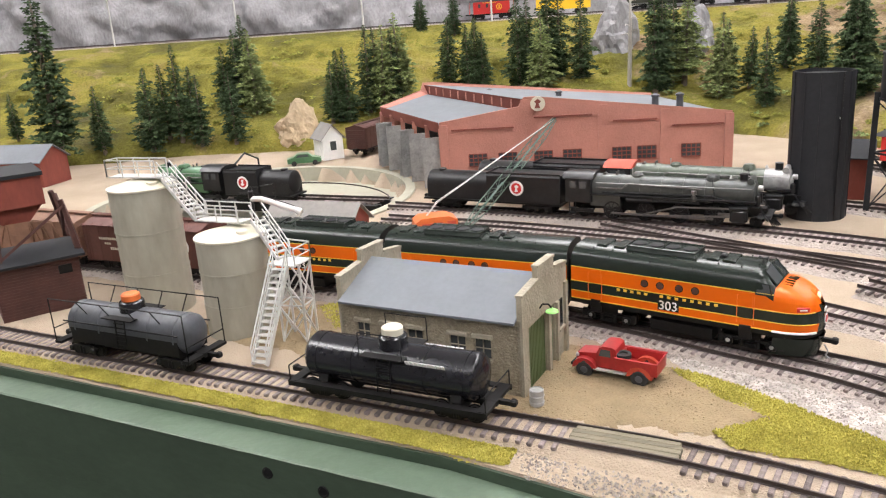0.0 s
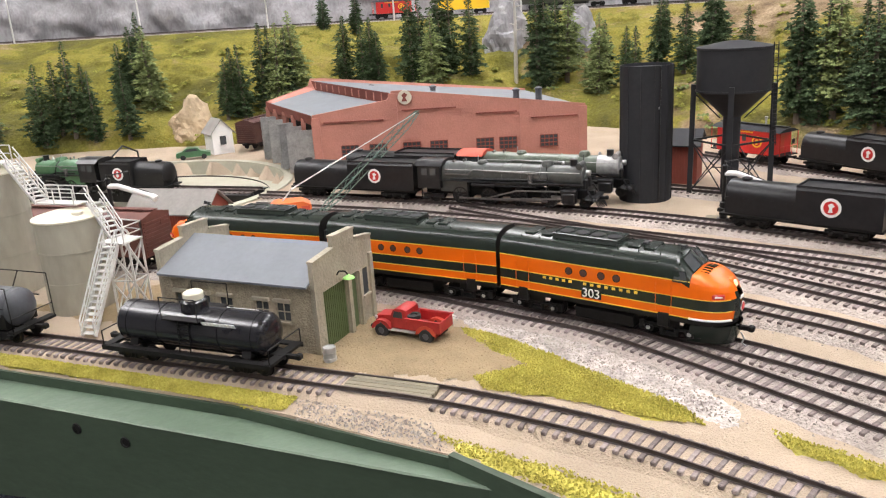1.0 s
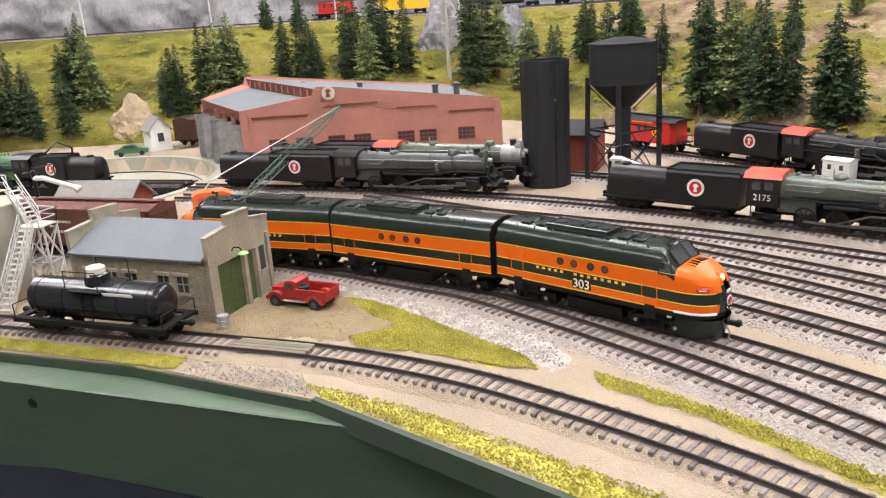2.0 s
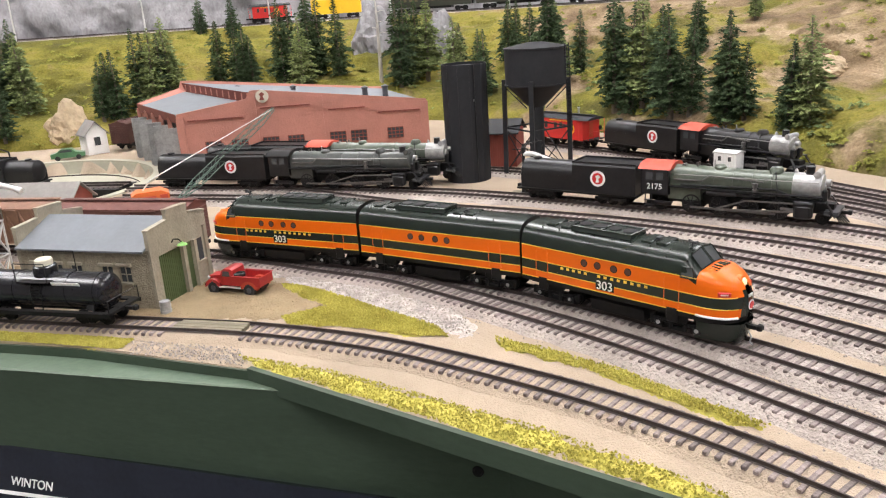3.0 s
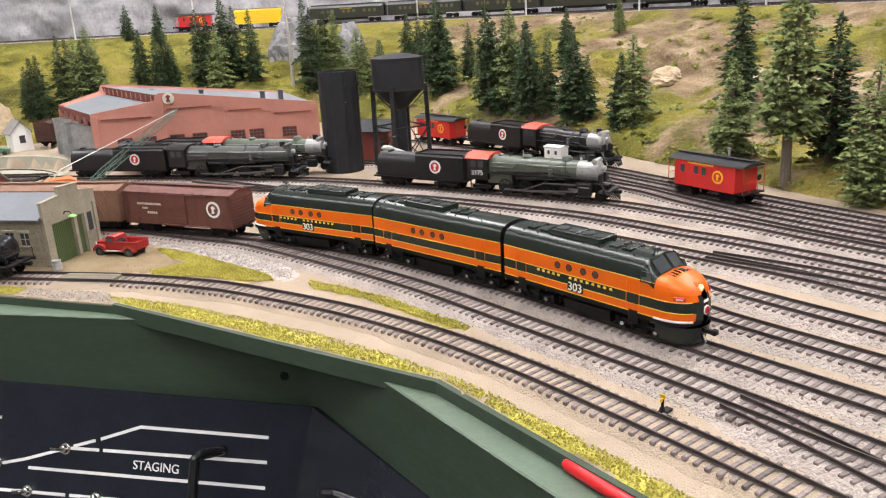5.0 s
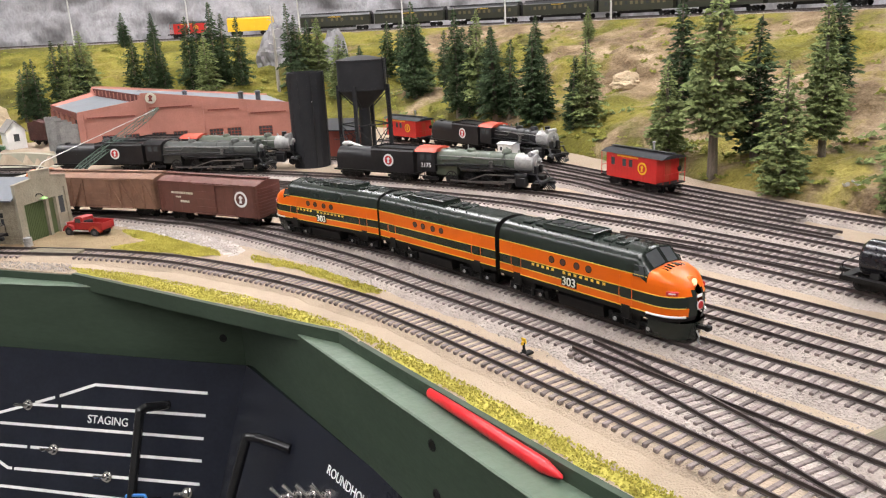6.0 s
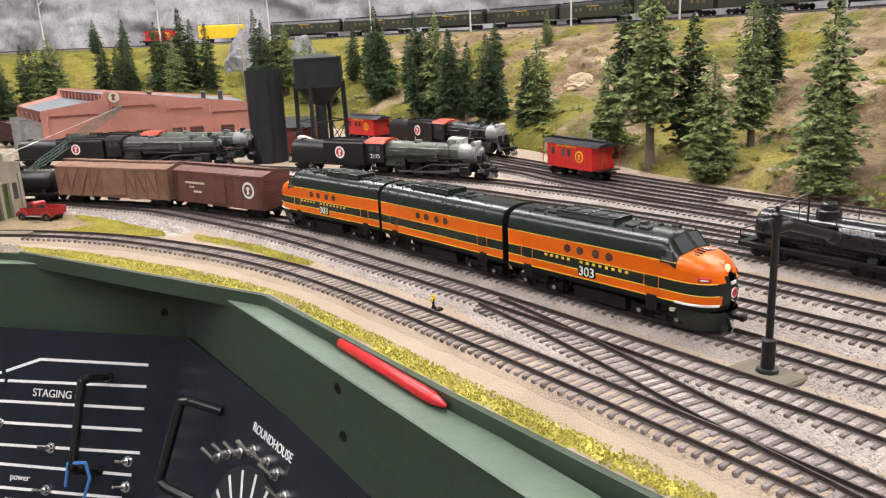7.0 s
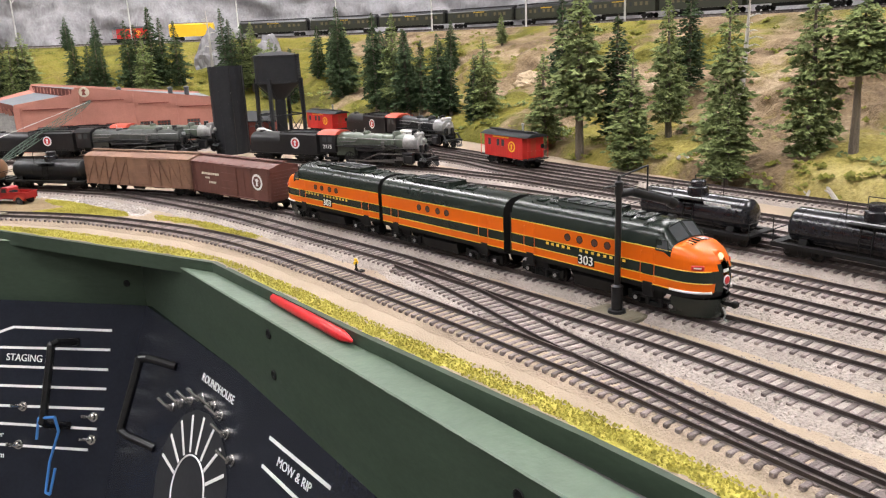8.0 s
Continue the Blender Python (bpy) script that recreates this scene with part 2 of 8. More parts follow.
# ---- mesh helpers ----
class Geo:
    """Collects simple solids into one mesh."""

    def __init__(self):
        self.v, self.f = [], []

    def add(self, verts, faces):
        k = len(self.v)
        self.v += [tuple(p) for p in verts]
        self.f += [tuple(i + k for i in q) for q in faces]
        return self

    def box(self, c, s, rz=0.0, ch=0.0, m=None):
        """A box with chamfered upright and top edges; c centre, s full sizes, rz degrees."""
        hx, hy, hz = s[0] / 2, s[1] / 2, s[2] / 2
        if ch:
            ch = min(ch, hx * 0.9, hy * 0.9, hz * 0.9)
            def ring(x, y, z, k):
                return [(x - k, -y, z), (x, -y + k, z), (x, y - k, z), (x - k, y, z), (-x + k, y, z), (-x, y - k, z), (-x, -y + k, z), (-x + k, -y, z)]
            vs = ring(hx - ch, hy - ch, -hz, ch * 0.5) + ring(hx, hy, -hz + ch, ch) + ring(hx, hy, hz - ch, ch) + ring(hx - ch, hy - ch, hz, ch * 0.5)
            fs = [tuple(range(7, -1, -1)), tuple(range(24, 32))]
            for r in range(3):
                for i in range(8):
                    j = (i + 1) % 8
                    fs.append((r * 8 + i, r * 8 + j, r * 8 + 8 + j, r * 8 + 8 + i))
        else:
            vs = [(x, y, z) for z in (-hz, hz) for x, y in ((-hx, -hy), (hx, -hy), (hx, hy), (-hx, hy))]
            fs = [(3, 2, 1, 0), (4, 5, 6, 7), (0, 1, 5, 4), (1, 2, 6, 5), (2, 3, 7, 6), (3, 0, 4, 7)]
        t = m or Matrix.Translation(c) @ Matrix.Rotation(radians(rz), 4, "Z")
        return self.add([t @ Vector(p) for p in vs], fs)

    def beam(self, a, b, w, h=None):
        """A square bar from a to b."""
        a, b = Vector(a), Vector(b)
        d = b - a
        q = d.to_track_quat("X", "Z").to_matrix().to_4x4()
        return self.box(None, (d.length, w, h or w), m=Matrix.Translation((a + b) / 2) @ q)

    def cyl(self, a, b, r, r2=None, n=14, caps=True):
        a, b = Vector(a), Vector(b)
        r2 = r if r2 is None else r2
        q = (b - a).to_track_quat("Z", "Y").to_matrix()
        vs = []
        for p, k in ((a, r), (b, r2)):
            vs += [p + q @ Vector((k * math.cos(2 * math.pi * i / n), k * math.sin(2 * math.pi * i / n), 0)) for i in range(n)]
        fs = [(i, (i + 1) % n, n + (i + 1) % n, n + i) for i in range(n)]
        if caps:
            fs += [tuple(range(n - 1, -1, -1)), tuple(range(n, 2 * n))]
        return self.add(vs, fs)

    def lathe(self, a, axis, prof, n=18):
        """Turns (distance along the axis, radius) pairs round an axis from a."""
        a = Vector(a)
        q = Vector(axis).to_track_quat("Z", "Y").to_matrix()
        vs, fs = [], []
        for d, r in prof:
            vs += [a + q @ Vector((r * math.cos(2 * math.pi * i / n), r * math.sin(2 * math.pi * i / n), d)) for i in range(n)]
        for k in range(len(prof) - 1):
            fs += [(k * n + i, k * n + (i + 1) % n, (k + 1) * n + (i + 1) % n, (k + 1) * n + i) for i in range(n)]
        fs += [tuple(range(n - 1, -1, -1)), tuple(range((len(prof) - 1) * n, len(prof) * n))]
        return self.add(vs, fs)

    def tube(self, pts, r, n=6):
        for p, q in zip(pts, pts[1:]):
            self.cyl(p, q, r, n=n)
        return self

    def prism(self, poly, axis, lo, hi):
        """Extrudes a polygon of (u, v) along an axis: x takes (y, z), y takes (x, z), z takes (x, y)."""
        n = len(poly)
        def put(u, v, w):
            return {"x": (w, u, v), "y": (u, w, v), "z": (u, v, w)}[axis]
        vs = [put(u, v, lo) for u, v in poly] + [put(u, v, hi) for u, v in poly]
        fs = [(i, (i + 1) % n, n + (i + 1) % n, n + i) for i in range(n)] + [tuple(range(n - 1, -1, -1)), tuple(range(n, 2 * n))]
        return self.add(vs, fs)

    def move(self, m):
        self.v = [tuple(m @ Vector(p)) for p in self.v]
        return self

    def mesh(self, name, material, smooth=35):
        me = bpy.data.meshes.new(name)
        me.from_pydata(self.v, [], self.f)
        bm = bmesh.new()
        bm.from_mesh(me)
        bmesh.ops.recalc_face_normals(bm, faces=bm.faces)
        bm.to_mesh(me)
        bm.free()
        if smooth:
            me.polygons.foreach_set("use_smooth", [True] * len(me.polygons))
            me.set_sharp_from_angle(angle=radians(smooth))
        me.materials.append(M[material])
        return me


def part(name, geo, material, parent=None, label="", smooth=35):
    me = geo.mesh(name, material, smooth) if isinstance(geo, Geo) else geo
    ob = new(name, me)
    if parent:
        ob.parent = parent
    if label:
        tagged(ob, label=label)
    return ob


def thing(name, label, category, at=None, group="", kind=""):
    ob = new(name)
    ob.empty_display_size = 0.01
    if at is not None:
        ob.matrix_basis = at
    return tagged(ob, label, category, group, kind)


def solid(name, geo, material, label, category, at=None, group="", kind="", smooth=35):
    ob = part(name, geo, material, smooth=smooth)
    if at is not None:
        ob.matrix_basis = at
    return tagged(ob, label, category, group, kind)


def letters(name, text, size, material, parent, m, label="", depth=0.0002):
    cu = bpy.data.curves.new(name, "FONT")
    cu.body, cu.size, cu.extrude = text, size, depth
    cu.align_x, cu.align_y = "CENTER", "CENTER"
    tmp = bpy.data.objects.new("lettering", cu)
    scene.collection.objects.link(tmp)
    bpy.context.view_layer.update()
    me = bpy.data.meshes.new_from_object(tmp.evaluated_get(bpy.context.evaluated_depsgraph_get()))
    bpy.data.objects.remove(tmp)
    me.materials.clear()
    me.materials.append(M[material])
    ob = new(name, me)
    ob.parent = parent
    ob.matrix_basis = m
    if label:
        tagged(ob, label=label)
    return ob


def curve_points(ctrl, step=0.004):
    """A smooth line through control points, at even steps: list of (x, y), with its length."""
    c = [Vector((*p, 0)) for p in ctrl]
    c = [c[0] * 2 - c[1]] + c + [c[-1] * 2 - c[-2]]
    dense = []
    for i in range(1, len(c) - 2):
        p0, p1, p2, p3 = c[i - 1:i + 3]
        for k in range(40):
            t = k / 40
            dense.append(0.5 * (2 * p1 + (p2 - p0) * t + (2 * p0 - 5 * p1 + 4 * p2 - p3) * t * t + (3 * p1 - p0 - 3 * p2 + p3) * t ** 3))
    dense.append(c[-2])
    out, need = [dense[0]], step
    for a, b in zip(dense, dense[1:]):
        d = (b - a).length
        while d >= need and d > 0:
            a = a + (b - a) * (need / d)
            out.append(a.copy())
            d = (b - a).length
            need = step
        need -= d
    return out


class Line:
    """A track's centre line, asked by length along it."""

    def __init__(self, ctrl, step=0.002):
        self.p, self.step = curve_points(ctrl, step), step

    def length(self):
        return (len(self.p) - 1) * self.step

    def at(self, s):
        k = max(0.0, min(s / self.step, len(self.p) - 1.001))
        i = int(k)
        return self.p[i].lerp(self.p[i + 1], k - i)

    def near(self, x, y):
        q = Vector((x, y, 0))
        return min(range(len(self.p)), key=lambda i: (self.p[i] - q).length) * self.step

    def heading(self, s, d=0.006):
        v = self.at(s + d) - self.at(s - d)
        return math.degrees(math.atan2(v.y, v.x))

    def stand(self, s, z=0.0, span=0.04):
        a, b = self.at(s - span), self.at(s + span)
        v = b - a
        m = (a + b) / 2
        return pose(m.x, m.y, z, 0, 0, math.degrees(math.atan2(v.y, v.x)))


RAIL = 0.0075   # height of the rail heads over the ground


# ---- the room round the layout ----
def room():
    g = Geo().box((0.3, 0.4, -1.2), (7, 7, 0.1))
    solid("floor", g, "floor", "plain brown floor of the layout room", "floor", kind="structure")
    g = Geo().box((0.3, 0.4, 1.55), (7, 7, 0.1))
    solid("ceiling", g, "ceil", "white ceiling of the layout room", "ceiling", kind="structure")
    for n, c, s in (("wall_north", (0.3, 3.45, 0.2), (6.8, 0.1, 2.7)), ("wall_south", (0.3, -2.65, 0.2), (6.8, 0.1, 2.7)),
                    ("wall_east", (3.75, 0.4, 0.2), (0.1, 6.0, 2.7)), ("wall_west", (-3.15, 0.4, 0.2), (0.1, 6.0, 2.7))):
        solid(n, Geo().box(c, s), "wall", "plain pale painted wall of the layout room", "wall", kind="structure")
    for x in (-1.3, 0.3, 1.9):
        for y in (-1.1, 0.5, 1.9):
            t = thing("ceiling_light", "recessed white fluorescent ceiling light panel", "ceiling light", pose(x, y, 1.485), "ceiling lights")
            part("diffuser", Geo().box((0, 0, 0), (0.3, 1.1, 0.02)), "panel_light", t)
            part("frame", Geo().box((-0.165, 0, 0.002), (0.03, 1.16, 0.03)).box((0.165, 0, 0.002), (0.03, 1.16, 0.03)).box((0, 0.565, 0.002), (0.3, 0.03, 0.03)).box((0, -0.565, 0.002), (0.3, 0.03, 0.03)), "white", t)


room()

# ---- the layout's front edge and ground ----
EDGE = [(-1.7, 1.197), (-0.312, 0.505), (-0.007, 0.350), (0.108, 0.274), (0.315, 0.048), (0.393, -0.1535), (0.461, -0.3155), (0.572, -0.615), (0.752, -1.115)]
FAR = [(-1.7, 2.2), (0.6, 2.2), (0.9, 1.6), (1.3, 1.3), (1.5, 0.8), (1.6, 0.2), (1.65, -0.5), (1.7, -1.12)]


def along(poly, k):
    """The point at the share k of a polyline's length."""
    pts = [Vector((*p, 0)) for p in poly]
    ls = [(b - a).length for a, b in zip(pts, pts[1:])]
    d = k * sum(ls)
    for a, b, l in zip(pts, pts[1:], ls):
        if d <= l or b is pts[-1]:
            return a.lerp(b, min(1, d / l))
        d -= l


def sheet(name, fn, nu, nv, material, label, category, kind="structure", smooth=60):
    g = Geo()
    vs = [fn(i / nu, j / nv) for j in range(nv + 1) for i in range(nu + 1)]
    fs = [(j * (nu + 1) + i, j * (nu + 1) + i + 1, (j + 1) * (nu + 1) + i + 1, (j + 1) * (nu + 1) + i) for j in range(nv) for i in range(nu)]
    g.add(vs, fs)
    return solid(name, g, material, label, category, kind=kind, smooth=smooth)


PIT, PIT_R = Vector((-0.24, 0.985, 0)), 0.200


def ground_at(u, v):
    k = min(v / 0.012, 1)
    a = along(EDGE, u)
    b = along(FAR, u)
    p = a.lerp(b, v ** 1.6)
    z = 0.0006 * noise.noise(p * 60) + 0.0009 * noise.noise(p * 17)
    if (p.xy - PIT.xy).length < PIT_R - 0.004:
        z = -0.020
    return (p.x, p.y, z if v > 0 else -0.001)


sheet("ground", ground_at, 420, 200, "sand", "sandy beige scenery ground of a model railway yard", "ground")


def band(name, line, inner, outer, z0, z1, material, label, category):
    """A board that follows a line; inner and outer are offsets to the viewer's side."""
    pts = [Vector((*p, 0)) for p in line]
    g = Geo()
    ring = []
    for i, p in enumerate(pts):
        d1 = (pts[i] - pts[i - 1]).normalized() if i else None
        d2 = (pts[i + 1] - pts[i]).normalized() if i + 1 < len(pts) else None
        n1 = Vector((d1.y, -d1.x, 0)) if d1 else None
        n2 = Vector((d2.y, -d2.x, 0)) if d2 else None
        n = n1 if not n2 else n2 if not n1 else (n1 + n2) / (1 + n1.dot(n2))
        # the viewer stands to the right of the line's way
        ring.append([(*(p + n * o).xy, z) for o, z in ((inner, z0), (outer, z0), (outer, z1), (inner, z1))])
    vs = [q for r in ring for q in r]
    fs = []
    for i in range(len(pts) - 1):
        for k in range(4):
            fs.append((i * 4 + k, i * 4 + (k + 1) % 4, i * 4 + 4 + (k + 1) % 4, i * 4 + 4 + k))
    fs += [(0, 1, 2, 3), (len(vs) - 1, len(vs) - 2, len(vs) - 3, len(vs) - 4)]
    g.add(vs, fs)
    return solid(name, g, material, label, category, kind="structure", smooth=0)


band("trim", EDGE, -0.02, 0.0015, -0.0125, -0.0012, "fascia", "dark green painted hardboard edge along the scenery", "edge trim")
band("trim", EDGE[3:], -0.0022, 0.0017, -0.012, 0.0006, "fascia", "dark green lip of the hardboard edge beside the turf", "edge trim")
CORNER = Vector((0.247, 0.190, 0))
LEFT_DIR, RIGHT_DIR = Vector((0.886, -0.4637, 0)).normalized(), Vector((0.337, -0.941, 0)).normalized()


def fascia():
    """Two thick green boards that meet in an inner corner under the edge, light green on top."""
    for name, d, n, length, zt in (("wall_fascia_west", -LEFT_DIR, Vector((LEFT_DIR.y, -LEFT_DIR.x, 0)), 2.3, -0.0075), ("wall_fascia_east", RIGHT_DIR, Vector((RIGHT_DIR.y, -RIGHT_DIR.x, 0)), 1.35, -0.0075)):
        a, b = CORNER, CORNER + d * length
        back = -n * 0.022
        g = Geo()
        for z0, z1, w in ((-0.095, zt - 0.0005, back),):
            p = [a, b, b + w, a + w]
            g.add([(*q.xy, z0) for q in p] + [(*q.xy, z1) for q in p], [(0, 1, 2, 3), (4, 5, 6, 7), (0, 1, 5, 4), (1, 2, 6, 5), (2, 3, 7, 6), (3, 0, 4, 7)])
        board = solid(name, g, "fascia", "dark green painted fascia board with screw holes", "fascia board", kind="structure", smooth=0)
        # top in a lighter green than the face, worn along its front edge
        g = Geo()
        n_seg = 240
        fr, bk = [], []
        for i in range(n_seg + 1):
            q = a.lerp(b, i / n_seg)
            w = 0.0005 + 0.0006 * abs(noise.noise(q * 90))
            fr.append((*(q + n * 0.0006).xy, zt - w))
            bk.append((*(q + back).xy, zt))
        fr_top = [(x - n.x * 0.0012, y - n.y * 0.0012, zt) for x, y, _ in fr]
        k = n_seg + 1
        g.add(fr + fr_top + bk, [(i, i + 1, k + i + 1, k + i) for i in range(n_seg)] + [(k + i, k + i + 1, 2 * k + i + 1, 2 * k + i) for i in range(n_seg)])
        ob = part("painted_top", g, "ledge", board, "lighter green top edge of the board", smooth=0)
        spots = {"wall_fascia_west": ((0.394, -0.018), (0.358, -0.021), (0.018, -0.050)),
                 "wall_fascia_east": ((0.292, -0.018), (0.294, -0.047), (0.54, -0.02), (0.54, -0.048))}[name]
        for s, z in spots:
            q = a + d * s
            g = Geo().lathe((*(q + n * 0.0004).xy, z), tuple(n), [(0, 0.0036), (0.0006, 0.0033), (0.0006, 0.0024), (-0.0016, 0.0018), (-0.0016, 0.0003)], 12)
            part("screw", g, "under_black", board, "countersunk dark screw")


fascia()


# ---- tracks ----
T_SIDING = Line([(-1.5, 1.155), (-0.8, 0.79), (-0.332, 0.548), (-0.121, 0.442), (0.044, 0.358), (0.114, 0.321), (0.186, 0.270), (0.242, 0.214), (0.290, 0.158), (0.331, 0.099), (0.365, 0.036), (0.393, -0.026), (0.416, -0.080), (0.442, -0.146), (0.473, -0.227), (0.503, -0.31), (0.57, -0.52), (0.72, -1.0)])
T_MAIN = Line([(-1.5987, 1.3327), (-1.0987, 1.0927), (-0.6987, 0.9027), (-0.4187, 0.7646), (-0.2987, 0.7025), (-0.2238, 0.6665), (-0.099, 0.6081), (-0.0001, 0.5557), (0.0592, 0.5263), (0.0985, 0.5035), (0.1377, 0.4766), (0.1767, 0.4468), (0.2118, 0.4159), (0.2468, 0.3852), (0.2806, 0.3519), (0.3114, 0.315), (0.3512, 0.2601), (0.3886, 0.1985), (0.4111, 0.1568), (0.4315, 0.1157), (0.4507, 0.0757), (0.5085, -0.0512), (0.5286, -0.0961), (0.55, -0.1389), (0.5865, -0.2295), (0.6252, -0.3218), (0.6962, -0.5213), (0.8562, -1.0013)])
T_PASSING = Line([(0.0, 0.555), (0.06, 0.526), (0.12, 0.480), (0.169, 0.434), (0.217, 0.390), (0.26, 0.330), (0.297, 0.274), (0.329, 0.222), (0.356, 0.171), (0.378, 0.125), (0.397, 0.085), (0.435, 0.006), (0.461, -0.052), (0.515, -0.183), (0.545, -0.256), (0.574, -0.344), (0.64, -0.54), (0.79, -1.0)])
T_CROSS = Line([(0.435, 0.006), (0.452, -0.045), (0.468, -0.104), (0.480, -0.160), (0.492, -0.222), (0.507, -0.283), (0.525, -0.36), (0.575, -0.52)])
T_YARD_A = Line([(0.2, 0.55), (0.3163, 0.4096), (0.3645, 0.3503), (0.4274, 0.2486), (0.4923, 0.1157), (0.5082, 0.0789), (0.5274, 0.0289), (0.6269, -0.1909), (0.661, -0.2748), (0.7581, -0.5207), (0.9281, -1.0007)])
T_YARD_B = Line([(0.3, 0.53), (0.4193, 0.3596), (0.4789, 0.2544), (0.5254, 0.1612), (0.544, 0.1212), (0.5626, 0.0709), (0.6577, -0.1469), (0.694, -0.2376), (0.7972, -0.501), (0.9772, -1.001)])
T_YARD_C = Line([(0.16, 0.74), (0.30, 0.58), (0.42, 0.425), (0.50, 0.306), (0.551, 0.218), (0.582, 0.162), (0.613, 0.106), (0.652, 0.017), (0.684, -0.06), (0.737, -0.20), (0.815, -0.41), (1.0, -1.0)])
T_YARD_D = Line([(0.551, 0.218), (0.59, 0.165), (0.63, 0.104), (0.67, 0.03), (0.72, -0.08), (0.79, -0.25), (0.88, -0.5), (1.06, -1.0)])
T_YARD_E = Line([(-0.06, 0.822), (0.0985, 0.7358), (0.2501, 0.6295), (0.332, 0.5623), (0.4306, 0.4735), (0.5008, 0.3932), (0.5391, 0.3449), (0.5684, 0.2964), (0.5934, 0.2485), (0.6194, 0.2054), (0.6475, 0.1502), (0.693, 0.0513), (0.7506, -0.0998), (0.82, -0.27)])
T_YARD_F = Line([(-0.055, 0.880), (0.0, 0.851), (0.14, 0.776), (0.29, 0.678), (0.385, 0.598), (0.46, 0.522), (0.583, 0.384), (0.63, 0.304), (0.66, 0.25), (0.685, 0.188), (0.73, 0.08), (0.80, -0.09)])
T_YARD_G = Line([(0.30, 0.83), (0.45, 0.70), (0.58, 0.55), (0.643, 0.428), (0.661, 0.352), (0.679, 0.286), (0.705, 0.21), (0.75, 0.10)])
T_YARD_H = Line([(0.55, 0.70), (0.62, 0.58), (0.665, 0.45), (0.692, 0.353), (0.715, 0.28), (0.76, 0.16)])
T_HILLSIDE = Line([(0.50, 0.92), (0.55, 0.82), (0.60, 0.72), (0.655, 0.58), (0.70, 0.43), (0.735, 0.332), (0.758, 0.262), (0.79, 0.172), (0.832, 0.071), (0.90, -0.1), (1.0, -0.4)])
TRACKS = [("siding", T_SIDING, 0.0, 1), ("main", T_MAIN, 0.0, 1), ("passing", T_PASSING, 0.075, 1), ("cross", T_CROSS, 0.05, 1),
          ("yard", T_YARD_A, 0, 0), ("yard", T_YARD_B, 0, 0), ("yard", T_YARD_C, 0, 0), ("yard", T_YARD_D, 0.05, 0), ("yard", T_YARD_E, 0, 0),
          ("yard", T_YARD_F, 0, 0), ("yard", T_YARD_G, 0, 0), ("yard", T_YARD_H, 0, 0), ("hillside", T_HILLSIDE, 0, 0)]


def rail_mesh(line, side, s0, s1, gauge=0.0165):
    g = Geo()
    prof = [(-0.0009, 0), (0.0009, 0), (0.0003, 0.0005), (0.0003, 0.0017), (0.00045, 0.0018), (0.00045, 0.0025), (-0.00045, 0.0025), (-0.00045, 0.0018), (-0.0003, 0.0017), (-0.0003, 0.0005)]
    n, rows = int((s1 - s0) / 0.008), []
    for i in range(n + 1):
        s = s0 + (s1 - s0) * i / n
        p, h = line.at(s), radians(line.heading(s))
        w = Vector((-math.sin(h), math.cos(h), 0))
        rows += [tuple(p + w * (side * gauge / 2 + a) + Vector((0, 0, RAIL - 0.0025 + b))) for a, b in prof]
    k = len(prof)
    g.add(rows, [(i * k + j, i * k + (j + 1) % k, (i + 1) * k + (j + 1) % k, (i + 1) * k + j) for i in range(n) for j in range(k)])
    return g


def ribbon(line, s0, s1, half, z, wob, seed, top=0.6):
    """A low bank along a line with an uneven edge."""
    g = Geo()
    n, rows = int((s1 - s0) / 0.006), []
    for i in range(n + 1):
        s = s0 + (s1 - s0) * i / n
        p, h = line.at(s), radians(line.heading(s))
        w = Vector((-math.sin(h), math.cos(h), 0))
        fade = min(1, i / 4, (n - i) / 4)
        for a in (-1, -top, 0, top, 1):
            e = half * a * (1 + (wob * noise.noise(Vector((s * 45, a * 3, seed))) if abs(a) == 1 else 0))
            zz = z * fade if abs(a) < 1 else -0.0012
            rows.append((*(p + w * e).xy, zz + 0.0004 * noise.noise(Vector((s * 200, a * 9, seed)))))
    g.add(rows, [(i * 5 + j, i * 5 + j + 1, i * 5 + 6 + j, i * 5 + 5 + j) for i in range(n) for j in range(4)])
    return g


